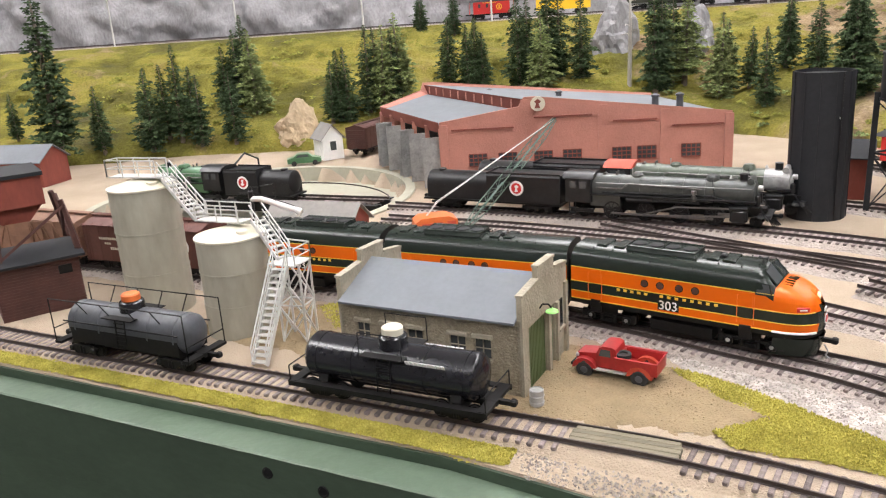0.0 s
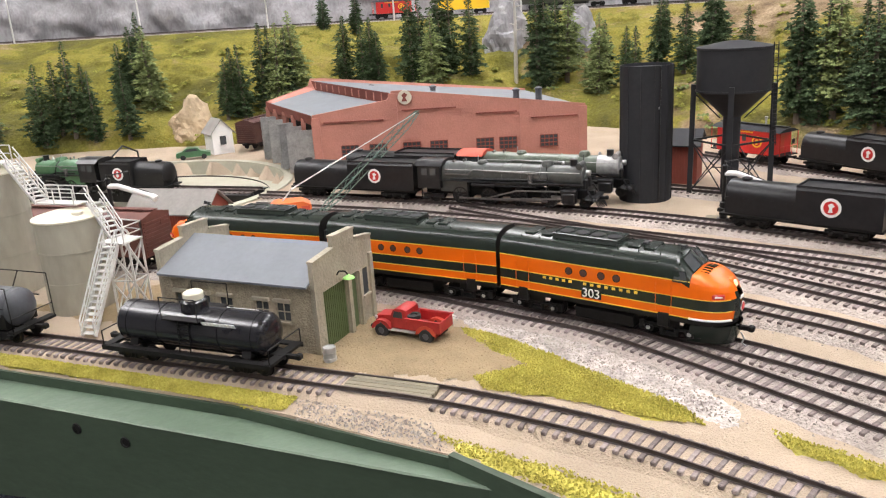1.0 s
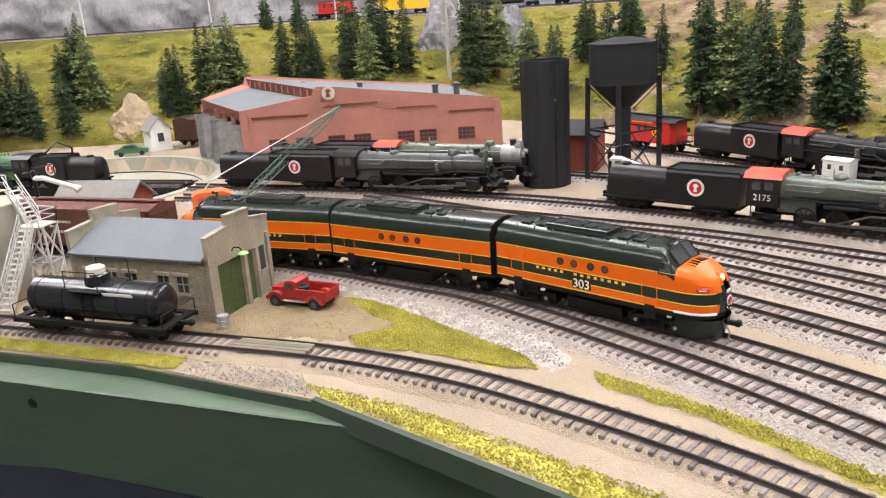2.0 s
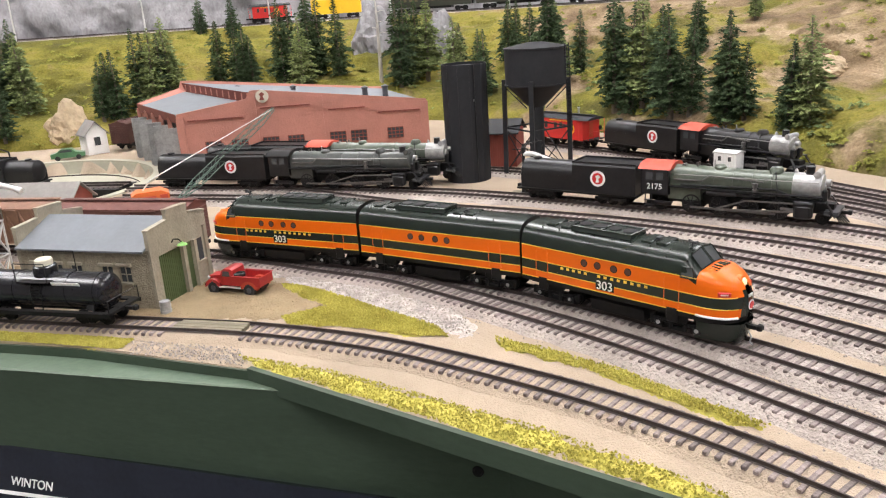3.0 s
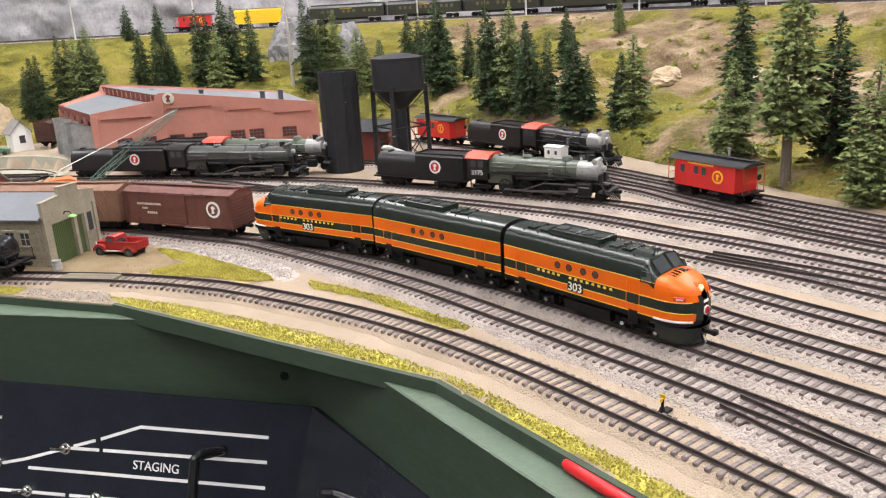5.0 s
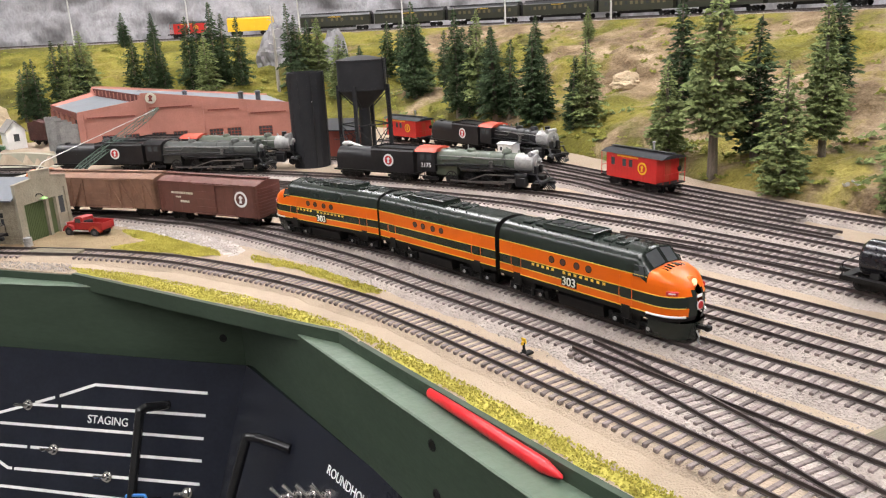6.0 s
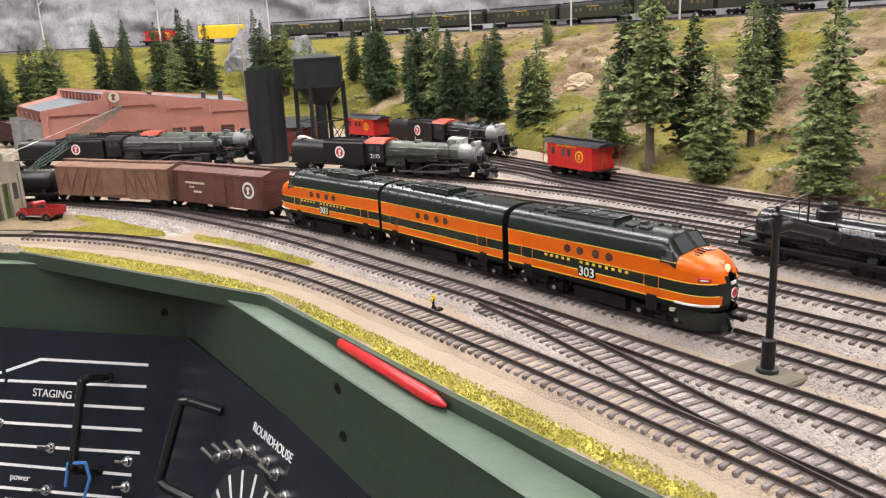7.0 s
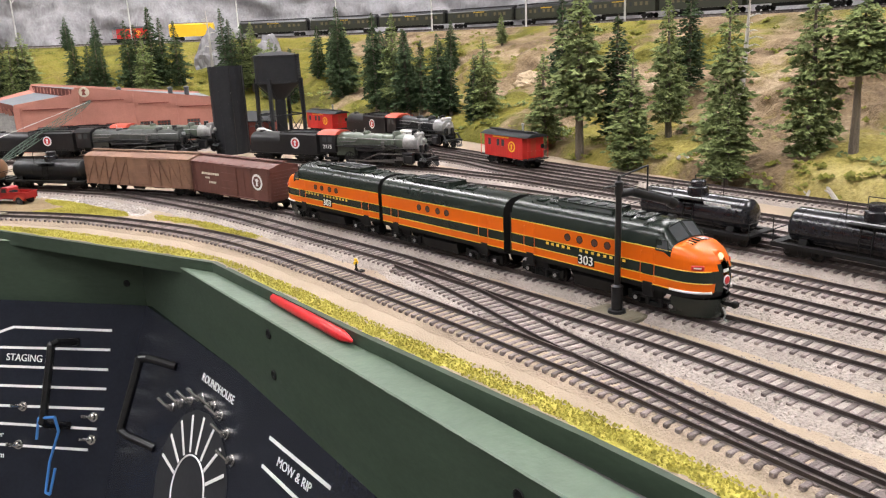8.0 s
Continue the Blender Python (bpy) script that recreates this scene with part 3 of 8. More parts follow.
def lay_track(kind, line, start, near, seed):
    t = thing("railway_track", {"siding": "weathered model railway siding with grey wooden sleepers", "main": "model railway main track with dark rails and grey sleepers", "passing": "model railway passing track with dark rails on pale ballast",
                                "cross": "diverging track of a turnout with dark rails", "yard": "yard track with dark rails and grey sleepers", "hillside": "rear yard track along the foot of the hill"}[kind], "track", group="tracks")
    s1 = line.length()
    for side in (-1, 1):
        part("rail", rail_mesh(line, side, start, s1), "rail", t)
    bed = ribbon(line, start, s1, 0.022 if kind != "siding" else 0.019, 0.0042, 0.22, seed)
    part("ballast_bed", bed, {"siding": "sand", "yard": "ballast", "hillside": "ballast"}.get(kind, "ballast"), t, smooth=60)
    rnd = random.Random(seed)
    tie = Geo().box((0, 0, 0), (0.0027, 0.0285, 0.0022), ch=0.0004)
    spacing = 0.0063
    if near:
        base = tie.mesh("tie", "tie", 0)
        count = 0
        rest = Geo()
        for i in range(int((s1 - start) / spacing)):
            s = start + (i + 0.5) * spacing
            p = line.at(s)
            if kind == "siding" and 0.0 < s - PLATE_S < PLATE_LEN:
                continue
            m = pose(p.x, p.y, 0.0039 + rnd.uniform(-0.0002, 0.0002), 0, 0, line.heading(s) + rnd.uniform(-1.5, 1.5))
            if p.y < 0.62 and p.y > -0.36 and count < 260:
                ob = new("tie", base)
                ob.parent = t
                ob.matrix_basis = m
                count += 1
            else:
                rest.add([m @ Vector(q) for q in tie.v], tie.f)
        if rest.v:
            tagged(part("distant_tie", rest, "tie", t, smooth=0), kind="stuff")
    else:
        rest = Geo()
        flat = Geo().box((0, 0, 0), (0.0027, 0.0285, 0.0022))
        for i in range(int((s1 - start) / spacing)):
            s = start + (i + 0.5) * spacing
            p = line.at(s)
            m = pose(p.x, p.y, 0.0039, 0, 0, line.heading(s) + rnd.uniform(-1.5, 1.5))
            rest.add([m @ Vector(q) for q in flat.v], flat.f)
        tagged(part("sleeper_run", rest, "tie", t, smooth=0), kind="stuff")
    return t


PLATE_S, PLATE_LEN = T_SIDING.near(0.058, 0.349), 0.052
for i, (kind, line, start, near) in enumerate(TRACKS):
    lay_track(kind, line, start, near, i)


# ---- hillside, upper shelf and rock wall ----
BASE = [(-1.7, 1.42), (-1.0, 1.36), (-0.6, 1.36), (-0.42, 1.38), (-0.15, 1.34), (0.1, 1.33), (0.4, 1.28), (0.58, 1.05), (0.68, 0.82), (0.74, 0.62), (0.775, 0.45), (0.80, 0.32), (0.835, 0.18), (0.88, 0.06), (0.95, -0.12), (1.05, -0.42), (1.2, -1.1)]
SHELF = Line([(-1.7, 2.0), (-0.6, 1.93), (-0.2, 1.91), (0.14, 1.90), (0.45, 1.84), (0.74, 1.66), (0.98, 1.40), (1.12, 1.12), (1.22, 0.80), (1.30, 0.4), (1.4, -0.1), (1.6, -1.1)])
BASE_L = Line(BASE, 0.004)


def hill_at(u, v):
    a = BASE_L.at(u * BASE_L.length())
    b = SHELF.at(u * SHELF.length())
    p = a.lerp(b, v)
    n1 = noise.fractal(Vector((p.x * 6, p.y * 6, 1.3)), 0.8, 2.1, 6)
    n2 = noise.noise(Vector((p.x * 22, p.y * 22, 7)))
    env = math.sin(math.pi * min(1, v)) ** 0.7
    h = SHELF_Z * (0.06 + 0.94 * v ** 0.92) if v > 0.02 else SHELF_Z * 3 * v
    q = p + (a - b).normalized() * (n1 * 0.040 * env)
    return (q.x, q.y, h + env * (0.020 * n1 + 0.004 * n2) - 0.003 * (v == 0))


SHELF_Z = 0.185
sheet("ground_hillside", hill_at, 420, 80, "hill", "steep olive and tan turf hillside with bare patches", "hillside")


def shelf_at(u, v):
    b = SHELF.at(u * SHELF.length())
    h = radians(SHELF.heading(u * SHELF.length()))
    w = Vector((-math.sin(h), math.cos(h), 0))
    p = b + w * (v * 0.16)
    return (p.x, p.y, SHELF_Z + 0.001 * noise.noise(p * 40))


sheet("ground_shelf", shelf_at, 160, 8, "ballast", "pale ballasted shelf of the upper railway line", "ground")


def cliff_at(u, v):
    s = u * SHELF.length()
    b = SHELF.at(s)
    h = radians(SHELF.heading(s))
    w = Vector((-math.sin(h), math.cos(h), 0))
    n1 = noise.ridged_multi_fractal(Vector((b.x * 4 + v, b.y * 4, v * 2.2)), 0.9, 2.2, 6, 1.0, 2.0)
    p = b + w * (0.150 + 0.06 * n1 + 0.012 * noise.noise(Vector((b.x * 40, b.y * 40, v * 12))) + 0.20 * v)
    return (p.x, p.y, SHELF_Z - 0.01 + 0.62 * v)


sheet("backdrop_cliff", cliff_at, 420, 80, "rock", "rugged grey rock cliff behind the upper line", "cliff", smooth=170)


# ---- control panels under the fascia ----
def panel_frame(along_dir, out_dir):
    d = Vector((out_dir.x, out_dir.y, -2.4)).normalized()
    x, y = along_dir.normalized(), -d
    z = x.cross(y)
    m = Matrix((x, y, z)).transposed().to_4x4()
    return Matrix.Translation((0.248, 0.173, -0.066)) @ m


PANEL_L = panel_frame(Vector((0.866, -0.5, 0)), Vector((-0.5, -0.866, 0)))
PANEL_R = panel_frame(Vector((0.36, -0.93, 0)), Vector((-0.93, -0.36, 0)).normalized())


def toggle(parent, x, y, lean=(-0.4, 0.3)):
    t = Geo().cyl((x, y, 0), (x, y, 0.0016), 0.0046, n=12).cyl((x, y, 0.0016), (x, y, 0.0050), 0.0034, 0.0030, n=12)
    ob = part("toggle_switch", t, "chrome", parent, "chrome toggle switch")
    tip = (x + lean[0] * 0.010, y + lean[1] * 0.010, 0.0125)
    part("lever", Geo().cyl((x, y, 0.0055), tip, 0.0011, 0.0017, 10), "chrome", ob)


def stripe(parent, pts, w=0.0024):
    g = Geo()
    for a, b in zip(pts, pts[1:]):
        g.beam((*a, 0.0003), (*b, 0.0003), w, 0.0005)
    part("route_line", g, "white", parent)


def pull(parent, x, y0, y1, dx, dz):
    """A bent black handle of round bar."""
    a, b = (x, y0, 0), (x, y1, 0)
    a2, b2 = (x + dx, y0 - 0.002, dz), (x + dx, y1 + 0.002, dz)
    k = 0.006
    va, vb = Vector(a2), Vector(b2)
    pts = [a, va.lerp(Vector(a), 0.2), va + Vector((0, -k * 0.4, 0)), va.lerp(vb, 0.1), va.lerp(vb, 0.9), vb + Vector((0, k * 0.4, 0)), vb.lerp(Vector(b), 0.2), b]
    g = Geo().tube(pts, 0.0038, 12)
    for p in pts[1:-1]:
        g.lathe((p[0], p[1], p[2] - 0.0033), (0, 0, 1), [(-0.0005, 0.0002), (0.0006, 0.0029), (0.0033, 0.0038), (0.0060, 0.0029), (0.0071, 0.0002)], 10)
    part("handle", g, "gloss_black", parent, "bent gloss black pull handle")


def control_panels():
    # each panel is one plate, cut on the line where the two meet
    def plate(sign):
        d = PANEL_L.to_3x3().col[2].cross(PANEL_R.to_3x3().col[2])
        v = (PANEL_L if sign < 0 else PANEL_R).to_3x3().inverted() @ d
        k = abs(v.x / v.y)
        g = Geo()
        far = -0.95 if sign < 0 else 0.95
        low = -0.30
        e = k * low * -1
        inner = (-e, low) if sign < 0 else (e, low)
        top = (-sign * k * -0.001, -0.001)
        poly = [top, (far, -0.001), (far, low), inner] if sign < 0 else [top, inner, (far, low), (far, -0.001)]
        return g.prism([(px, py) for px, py in poly], "z", -0.006, 0.0)
    left = solid("control_panel", plate(-1), "panel", "black staging control panel with white route lines and toggles", "control panel", PANEL_L, "control panels", smooth=0)
    R = -0.034
    for pts in ([(-0.2505, -0.062), (-0.213, -0.0505)], [(-0.205, -0.0478), (-0.185, -0.0415)], [(-0.180, -0.040), (-0.1444, -0.0275), (R, -0.0262)], [(-0.208, -0.0495), (-0.181, -0.0487)], [(-0.177, -0.0485), (R, -0.0446)],
                [(-0.2464, -0.0685), (R, -0.0634)], [(-0.30, -0.0895), (-0.209, -0.0866)], [(-0.205, -0.0865), (R, -0.0815)], [(-0.2198, -0.1065), (R, -0.1003)], [(-0.245, -0.0985), (-0.227, -0.1065), (-0.2225, -0.1065)],
                [(-0.30, -0.124), (-0.04, -0.1192)], [(-0.30, -0.1445), (-0.047, -0.139)], [(-0.31, -0.0702), (-0.276, -0.0671)], [(-0.40, -0.0335), (-0.2776, -0.0305)], [(-0.40, -0.054), (-0.2783, -0.0502)], [(-0.272, -0.0672), (-0.2505, -0.062)]):
        stripe(left, pts)
    letters("lettering", "STAGING", 0.0098, "white", left, pose(-0.128, -0.0572, 0.0004))
    letters("lettering", "WINTON", 0.0085, "white", left, pose(-0.3386, -0.0245, 0.0004))
    letters("lettering", "upper   level", 0.0085, "white", left, pose(-0.3075, -0.0398, 0.0004))
    letters("lettering", "power", 0.0078, "white", left, pose(-0.152, -0.1315, 0.0004))
    letters("lettering", "program", 0.0078, "white", left, pose(-0.152, -0.151, 0.0004))
    for x, y in ((-0.2115, -0.0502), (-0.2765, -0.0671), (-0.1797, -0.086), (-0.1225, -0.1034), (-0.2445, -0.0868), (-0.0438, -0.1082), (-0.0435, -0.1293), (-0.1226, -0.1395)):
        toggle(left, x, y, (-0.5, 0.1))
    pull(left, -0.070, -0.0385, -0.118, -0.010, 0.024)
    hook = Geo().tube([(-0.088, -0.130, 0.02), (-0.0835, -0.110, 0.026), (-0.0665, -0.108, 0.026), (-0.0638, -0.121, 0.022), (-0.073, -0.150, 0.018), (-0.0755, -0.178, 0.016), (-0.0705, -0.1795, 0.016), (-0.068, -0.1555, 0.016)], 0.0013, 6)
    solid("wire_hook", hook, "blue_wire", "blue bent wire hook hanging from a handle", "hook", PANEL_L)
    right = solid("control_panel", plate(1), "panel", "black roundhouse control panel with a white fan of lines", "control panel", PANEL_R, "control panels", smooth=0)
    letters("lettering", "ROUNDHOUSE", 0.0088, "white", right, pose(0.186, -0.0222, 0.0004))
    pull(right, 0.103, -0.030, -0.1025, -0.030, 0.021)
    cx, cy = 0.183, -0.108
    n = 9
    for i in range(n):
        a = radians(172 - i * 19.5)
        part("stall_line", Geo().beam((cx + 0.031 * math.cos(a), cy + 0.031 * math.sin(a), 0.0011), (cx + 0.060 * math.cos(a), cy + 0.060 * math.sin(a), 0.0011), 0.0026, 0.0005), "white", right)
    arc = [(cx + 0.029 * math.cos(radians(a)), cy + 0.029 * math.sin(radians(a)), 0.0011) for a in range(-30, 211, 12)]
    part("turntable_ring", Geo().tube(arc, 0.0008, 4), "white", right)
    arc = [(cx + 0.064 * math.cos(radians(a)), cy + 0.064 * math.sin(radians(a))) for a in range(-10, 191, 20)] + [(cx - 0.03, cy - 0.09), (cx + 0.03, cy - 0.09)]
    part("fan_plate", Geo().prism(arc, "z", 0.0001, 0.0007), "charcoal", right, "grey clear plate behind the fan of lines")
    for x, y in ((0.117, -0.061), (0.132, -0.052), (0.1482, -0.0445), (0.166, -0.0365), (0.1879, -0.0352), (0.2034, -0.0374), (0.2194, -0.046), (0.2377, -0.0591)):
        toggle(right, x, y, (-0.6, 0.5))
    for pts in ([(0.278, -0.0269), (0.36, -0.0277)], [(0.278, -0.0468), (0.36, -0.0492)]):
        stripe(right, pts)
    letters("lettering", "MOW & RIP", 0.0088, "white", right, pose(0.318, -0.0368, 0.0004))
    # the pen that lies on the board's top
    a, b = Vector((0.3525, -0.052, -0.0035)), Vector((0.389, -0.157, -0.0035))
    d = (b - a)
    pen = thing("pen", "red plastic pen lying on the green board", "pen", Matrix.Translation(a) @ d.to_track_quat("Z", "Y").to_matrix().to_4x4())
    L = d.length
    part("barrel", Geo().lathe((0, 0, 0.0), (0, 0, 1), [(0, 0.0022), (0.002, 0.0034), (L * 0.88, 0.0036), (L * 0.9, 0.0034)], 16), "red_plastic", pen)
    part("tip", Geo().lathe((0, 0, L * 0.9), (0, 0, 1), [(0, 0.0032), (0.004, 0.0026), (L * 0.09, 0.0013), (L * 0.1, 0.0006)], 14), "red_plastic", pen)
    part("clip", Geo().box((0.0038, 0, L * 0.2), (0.0012, 0.003, L * 0.3), ch=0.0005), "red_plastic", pen)


control_panels()


# ---- rolling stock ----
def wheelset(parent, x, r=0.0053, gauge=0.0165, name="wheel", material="under_black"):
    for s in (-1, 1):
        g = Geo().lathe((x, s * (gauge / 2 - 0.0014), r), (0, s, 0), [(0, r + 0.0007), (0.0008, r + 0.0007), (0.0008, r), (0.0026, r), (0.0026, r * 0.82), (0.0021, r * 0.78), (0.0021, r * 0.3), (0.003, r * 0.24), (0.003, r * 0.05)], 18)
        part(name, g, material, parent)


def freight_truck(parent, x):
    g = Geo()
    for s in (-1, 1):
        y = s * 0.0118
        g.prism([(x - 0.0125, 0.0068), (x - 0.0115, 0.0048), (x - 0.006, 0.0042), (x - 0.003, 0.0025), (x + 0.003, 0.0025), (x + 0.006, 0.0042), (x + 0.0115, 0.0048), (x + 0.0125, 0.0068), (x + 0.006, 0.0085), (x - 0.006, 0.0085)], "y", y - 0.001, y + 0.001)
        for d in (-0.0098, 0.0098):
            g.box((x + d, y + s * 0.0012, 0.0055), (0.0034, 0.002, 0.0034), ch=0.0005)
        for d in (-0.0014, 0.0014):
            g.cyl((x + d, y + s * 0.0008, 0.003), (x + d, y + s * 0.0008, 0.0078), 0.0009, n=8)
    g.box((x, 0, 0.006), (0.005, 0.022, 0.003))
    part("truck_frame", g, "under_black", parent, "black cast truck frame")
    for d in (-0.0098, 0.0098):
        wheelset(parent, x + d, 0.0047)


def coupler(parent, x, s):
    g = Geo().box((x + s * 0.003, 0, 0.0098), (0.008, 0.0026, 0.0024)).box((x + s * 0.0075, 0.0006, 0.0098), (0.0036, 0.0042, 0.0036), ch=0.0007)
    part("coupler", g, "under_black", parent)


def herald(parent, x, y, z, r, ang, ring="white", core="car_red"):
    """A round railway emblem as plain rings of colour."""
    s = 1 if y > 0 else -1
    m = Matrix.Translation((x, y, z)) @ Matrix.Rotation(radians(90 * -s), 4, "X")
    disc = Geo().lathe((0, 0, 0), (0, 0, 1), [(0, r), (0.0003, r), (0.0003, r * 0.05)], 24).move(m)
    ob = part("emblem", disc, ring, parent)
    part("emblem_core", Geo().lathe((0, 0, 0.0003), (0, 0, 1), [(0, r * 0.72), (0.0002, r * 0.72), (0.0002, r * 0.05)], 24).move(m), core, ob)
    part("emblem_figure", Geo().prism([(-r * 0.25, -r * 0.5), (r * 0.2, -r * 0.45), (r * 0.12, 0), (r * 0.38, r * 0.2), (r * 0.1, r * 0.5), (-r * 0.3, r * 0.3), (-r * 0.12, 0)], "z", 0.0004, 0.0007).move(m), ring, ob)


def bars(parent, xs, y, z, w, h, material, step=None):
    """Unreadable lettering as small plain bars on a side wall."""
    g = Geo()
    for x in xs:
        g.box((x, y, z), (w, 0.0003, h))
    part("lettering_bar", g, material, parent)


CAB_LEN, BOOSTER_LEN = 0.1535, 0.1422
ROWS_FT = [(1.0, 0.0088), (1.0, 0.0120), (1.0, 0.0172), (1.0, 0.0240), (1.0, 0.0338), (0.985, 0.0375), (0.93, 0.0412), (0.80, 0.0442), (0.52, 0.0462), (0.0, 0.0472)]


def ft_unit(cab, label):
    """A streamlined diesel unit; x ahead, z up from the rail head, origin in the middle."""
    t = thing("diesel_locomotive", label, "locomotive", group="diesel units")
    FT_LEN = CAB_LEN if cab else BOOSTER_LEN
    w, half = 0.0182, FT_LEN / 2 - 0.0017
    F, NL = half + 0.0024, 0.0425  # nose tip and the length of cab front and nose
    stations = [-half + (2 * half if not cab else F - NL + half) * i / 12 for i in range(13)]
    def shape(x):
        """half width factor and the top height by row"""
        if not cab or x <= F - NL:
            return 1.0, [z for _, z in ROWS_FT]
        f = (x - (F - NL)) / NL
        # cab roof falls through the windscreen to the nose
        top = 0.0472 if f < 0.25 else (0.0472 - (f - 0.25) / 0.17 * 0.0088 if f < 0.42 else 0.0384 - 0.0064 * ((f - 0.42) / 0.58) ** 2.4)
        wide = 1.0 if f < 0.42 else max(0.02, (1 - ((f - 0.42) / 0.58) ** 2.7)) ** 0.5
        zs = []
        for _, z in ROWS_FT:
            zs.append(z if z <= 0.0240 else 0.0240 + (z - 0.0240) * (top - 0.0240) / (0.0472 - 0.0240))
        return wide, zs
    if cab:
        stations += [F - NL + NL * k for k in (0.1, 0.18, 0.25, 0.335, 0.42, 0.47, 0.53, 0.60, 0.67, 0.74, 0.81, 0.87, 0.92, 0.955, 0.98, 0.995, 1.0)]
    n = len(ROWS_FT)
    ring = []
    for x in stations:
        f, zs = shape(x)
        nose = max(0, (x - (F - NL)) / NL) if cab else 0
        row = []
        for (k, _), z in zip(ROWS_FT, zs):
            back = 0.0085 * max(0, (z - 0.019) / 0.018) ** 1.7 * max(0, nose - 0.5) * 2
            skirt = 0.0028 * max(0, (0.014 - z) / 0.006) * max(0, nose - 0.6) * 2.5
            row.append((x - back - skirt * 0.6, w * k * f, z))
        ring.append(row + [(a, -b, c) for a, b, c in row[-2::-1]])
    k = 2 * n - 1
    vs = [p for r in ring for p in r]
    groups = {}
    for i in range(len(stations) - 1):
        nose = cab and stations[i] >= F - NL + NL * 0.415
        front = (stations[i] - (F - NL)) / NL if cab else 0.0
        for j in range(k - 1):
            r = j if j < n - 1 else 2 * n - 3 - j
            if (front >= 0.950 and r in (1, 2)) or (front >= 0.978 and r == 3):
                key = "nose_shield"
            elif r == 0:
                key = "skirt"
            elif r == 1:
                key = "lower_panel"
            elif r == 2:
                key = "belt"
            elif r == 3:
                key = "upper_panel"
            else:
                key = "nose_hood" if nose else "roof"
            groups.setdefault(key, []).append((i * k + j, i * k + j + 1, (i + 1) * k + j + 1, (i + 1) * k + j))
    colours = {"skirt": "under_black", "lower_panel": "orange", "belt": "loco_green", "upper_panel": "orange", "roof": "loco_green", "nose_hood": "orange", "nose_shield": "loco_green"}
    for key, fs in groups.items():
        part(key, Geo().add(vs, fs), colours[key], t, {"belt": "dark green painted band"}.get(key, ""), smooth=50)
    for q in ((0,) if cab else (0, -1)):
        part("end_wall", Geo().add(ring[q], [tuple(range(k))]), "under_black", t)
    for e in ((-1,) if cab else (-1, 1)):
        part("diaphragm", Geo().box((e * (half + 0.0006), 0, 0.0215), (0.0016, 0.024, 0.030), ch=0.0003), "rubber", t, "black rubber end diaphragm")
    part("floor_plate", Geo().box((-0.004 if cab else 0, 0, 0.0085), (FT_LEN - (0.026 if cab else 0.002), 0.034, 0.0012)), "under_black", t)
    for s in (-1, 1):
        y = s * (w + 0.00008)
        end = F - NL * 0.58 if cab else half
        for z in (0.0338, 0.0240, 0.0172, 0.0120):
            part("pinstripe", Geo().beam((-half, y, z), (end, y, z), 0.00035, 0.00055), "yellow", t)
        # portholes, louvres and the door with its grab irons
        for x in (-0.0255, -0.0155, -0.0035, 0.0065):
            x += (0.0015 if s < 0 else 0.010) if cab else 0.004
            ph = part("porthole", Geo().lathe((x, s * (w - 0.0002), 0.0291), (0, s, 0), [(0, 0.0025), (0.0006, 0.0025), (0.0006, 0.0021), (0.0003, 0.0020), (0.0003, 0.0001)], 16), "loco_green", t)
            part("pane", Geo().lathe((x, s * (w + 0.0001), 0.0291), (0, s, 0), [(0, 0.0020), (0.0003, 0.0020), (0.0003, 0.0001)], 14), "dark_brown", ph)
        for x in ((0.0378, -0.0575) if cab else (0.050, -0.052)):
            g = Geo().box((x, s * (w - 0.0002), 0.0225), (0.0075, 0.0008, 0.0205))
            part("side_door", g, "orange", t)
            part("door_band", Geo().box((x, s * (w - 0.0001), 0.0206), (0.0077, 0.0008, 0.0066)), "loco_green", t)
            g = Geo()
            for d in (-0.0048, 0.0048):
                g.tube([(x + d, s * w, 0.031), (x + d, s * (w + 0.0009), 0.0305), (x + d, s * (w + 0.0009), 0.0145), (x + d, s * w, 0.014)], 0.0002, 5)
            part("grab_iron", g, "orange", t)
            part("step_well", Geo().box((x, s * (w - 0.0006), 0.0085), (0.0075, 0.0022, 0.0095), ch=0.0006), "under_black", t)
        if cab:
            y0, y1 = s * (w + 0.0004), s * w * 0.955
            pts = [(0.0430, y0, 0.0330), (0.0518, y0, 0.0330), (0.0498, y1, 0.0394), (0.0430, y1, 0.0394)]
            inner = [(px, py - s * 0.0012, pz) for px, py, pz in pts]
            ws = part("cab_side_window", Geo().add(pts + inner, [(0, 1, 2, 3), (7, 6, 5, 4)] + [(q, q + 4, (q + 1) % 4 + 4, (q + 1) % 4) for q in range(4)]), "glass", t, "dark cab side window", smooth=0)
            part("window_frame", Geo().tube(pts + pts[:1], 0.00035, 5), "loco_green", ws)
            nx = -0.0085 if s < 0 else -0.001
            bars(t, [nx - s * (-0.033 + 0.0046 * i) for i in range(5)] + [nx - s * (-0.0045 + 0.0048 * i) for i in range(8)], y + s * 0.0001, 0.0222, 0.0021, 0.0016, "yellow")
            part("number_board", Geo().box((nx, y + s * 0.0002, 0.0165), (0.0135, 0.0004, 0.0062), ch=0.0002), "loco_green", t)
            m = Matrix.Translation((nx, y + s * 0.0006, 0.0165)) @ (pose(0, 0, 0, 90, 0, 0) if s < 0 else pose(0, 0, 0, 90, 0, 180))
            letters("road_number", "303", 0.0082, "white", t, m)
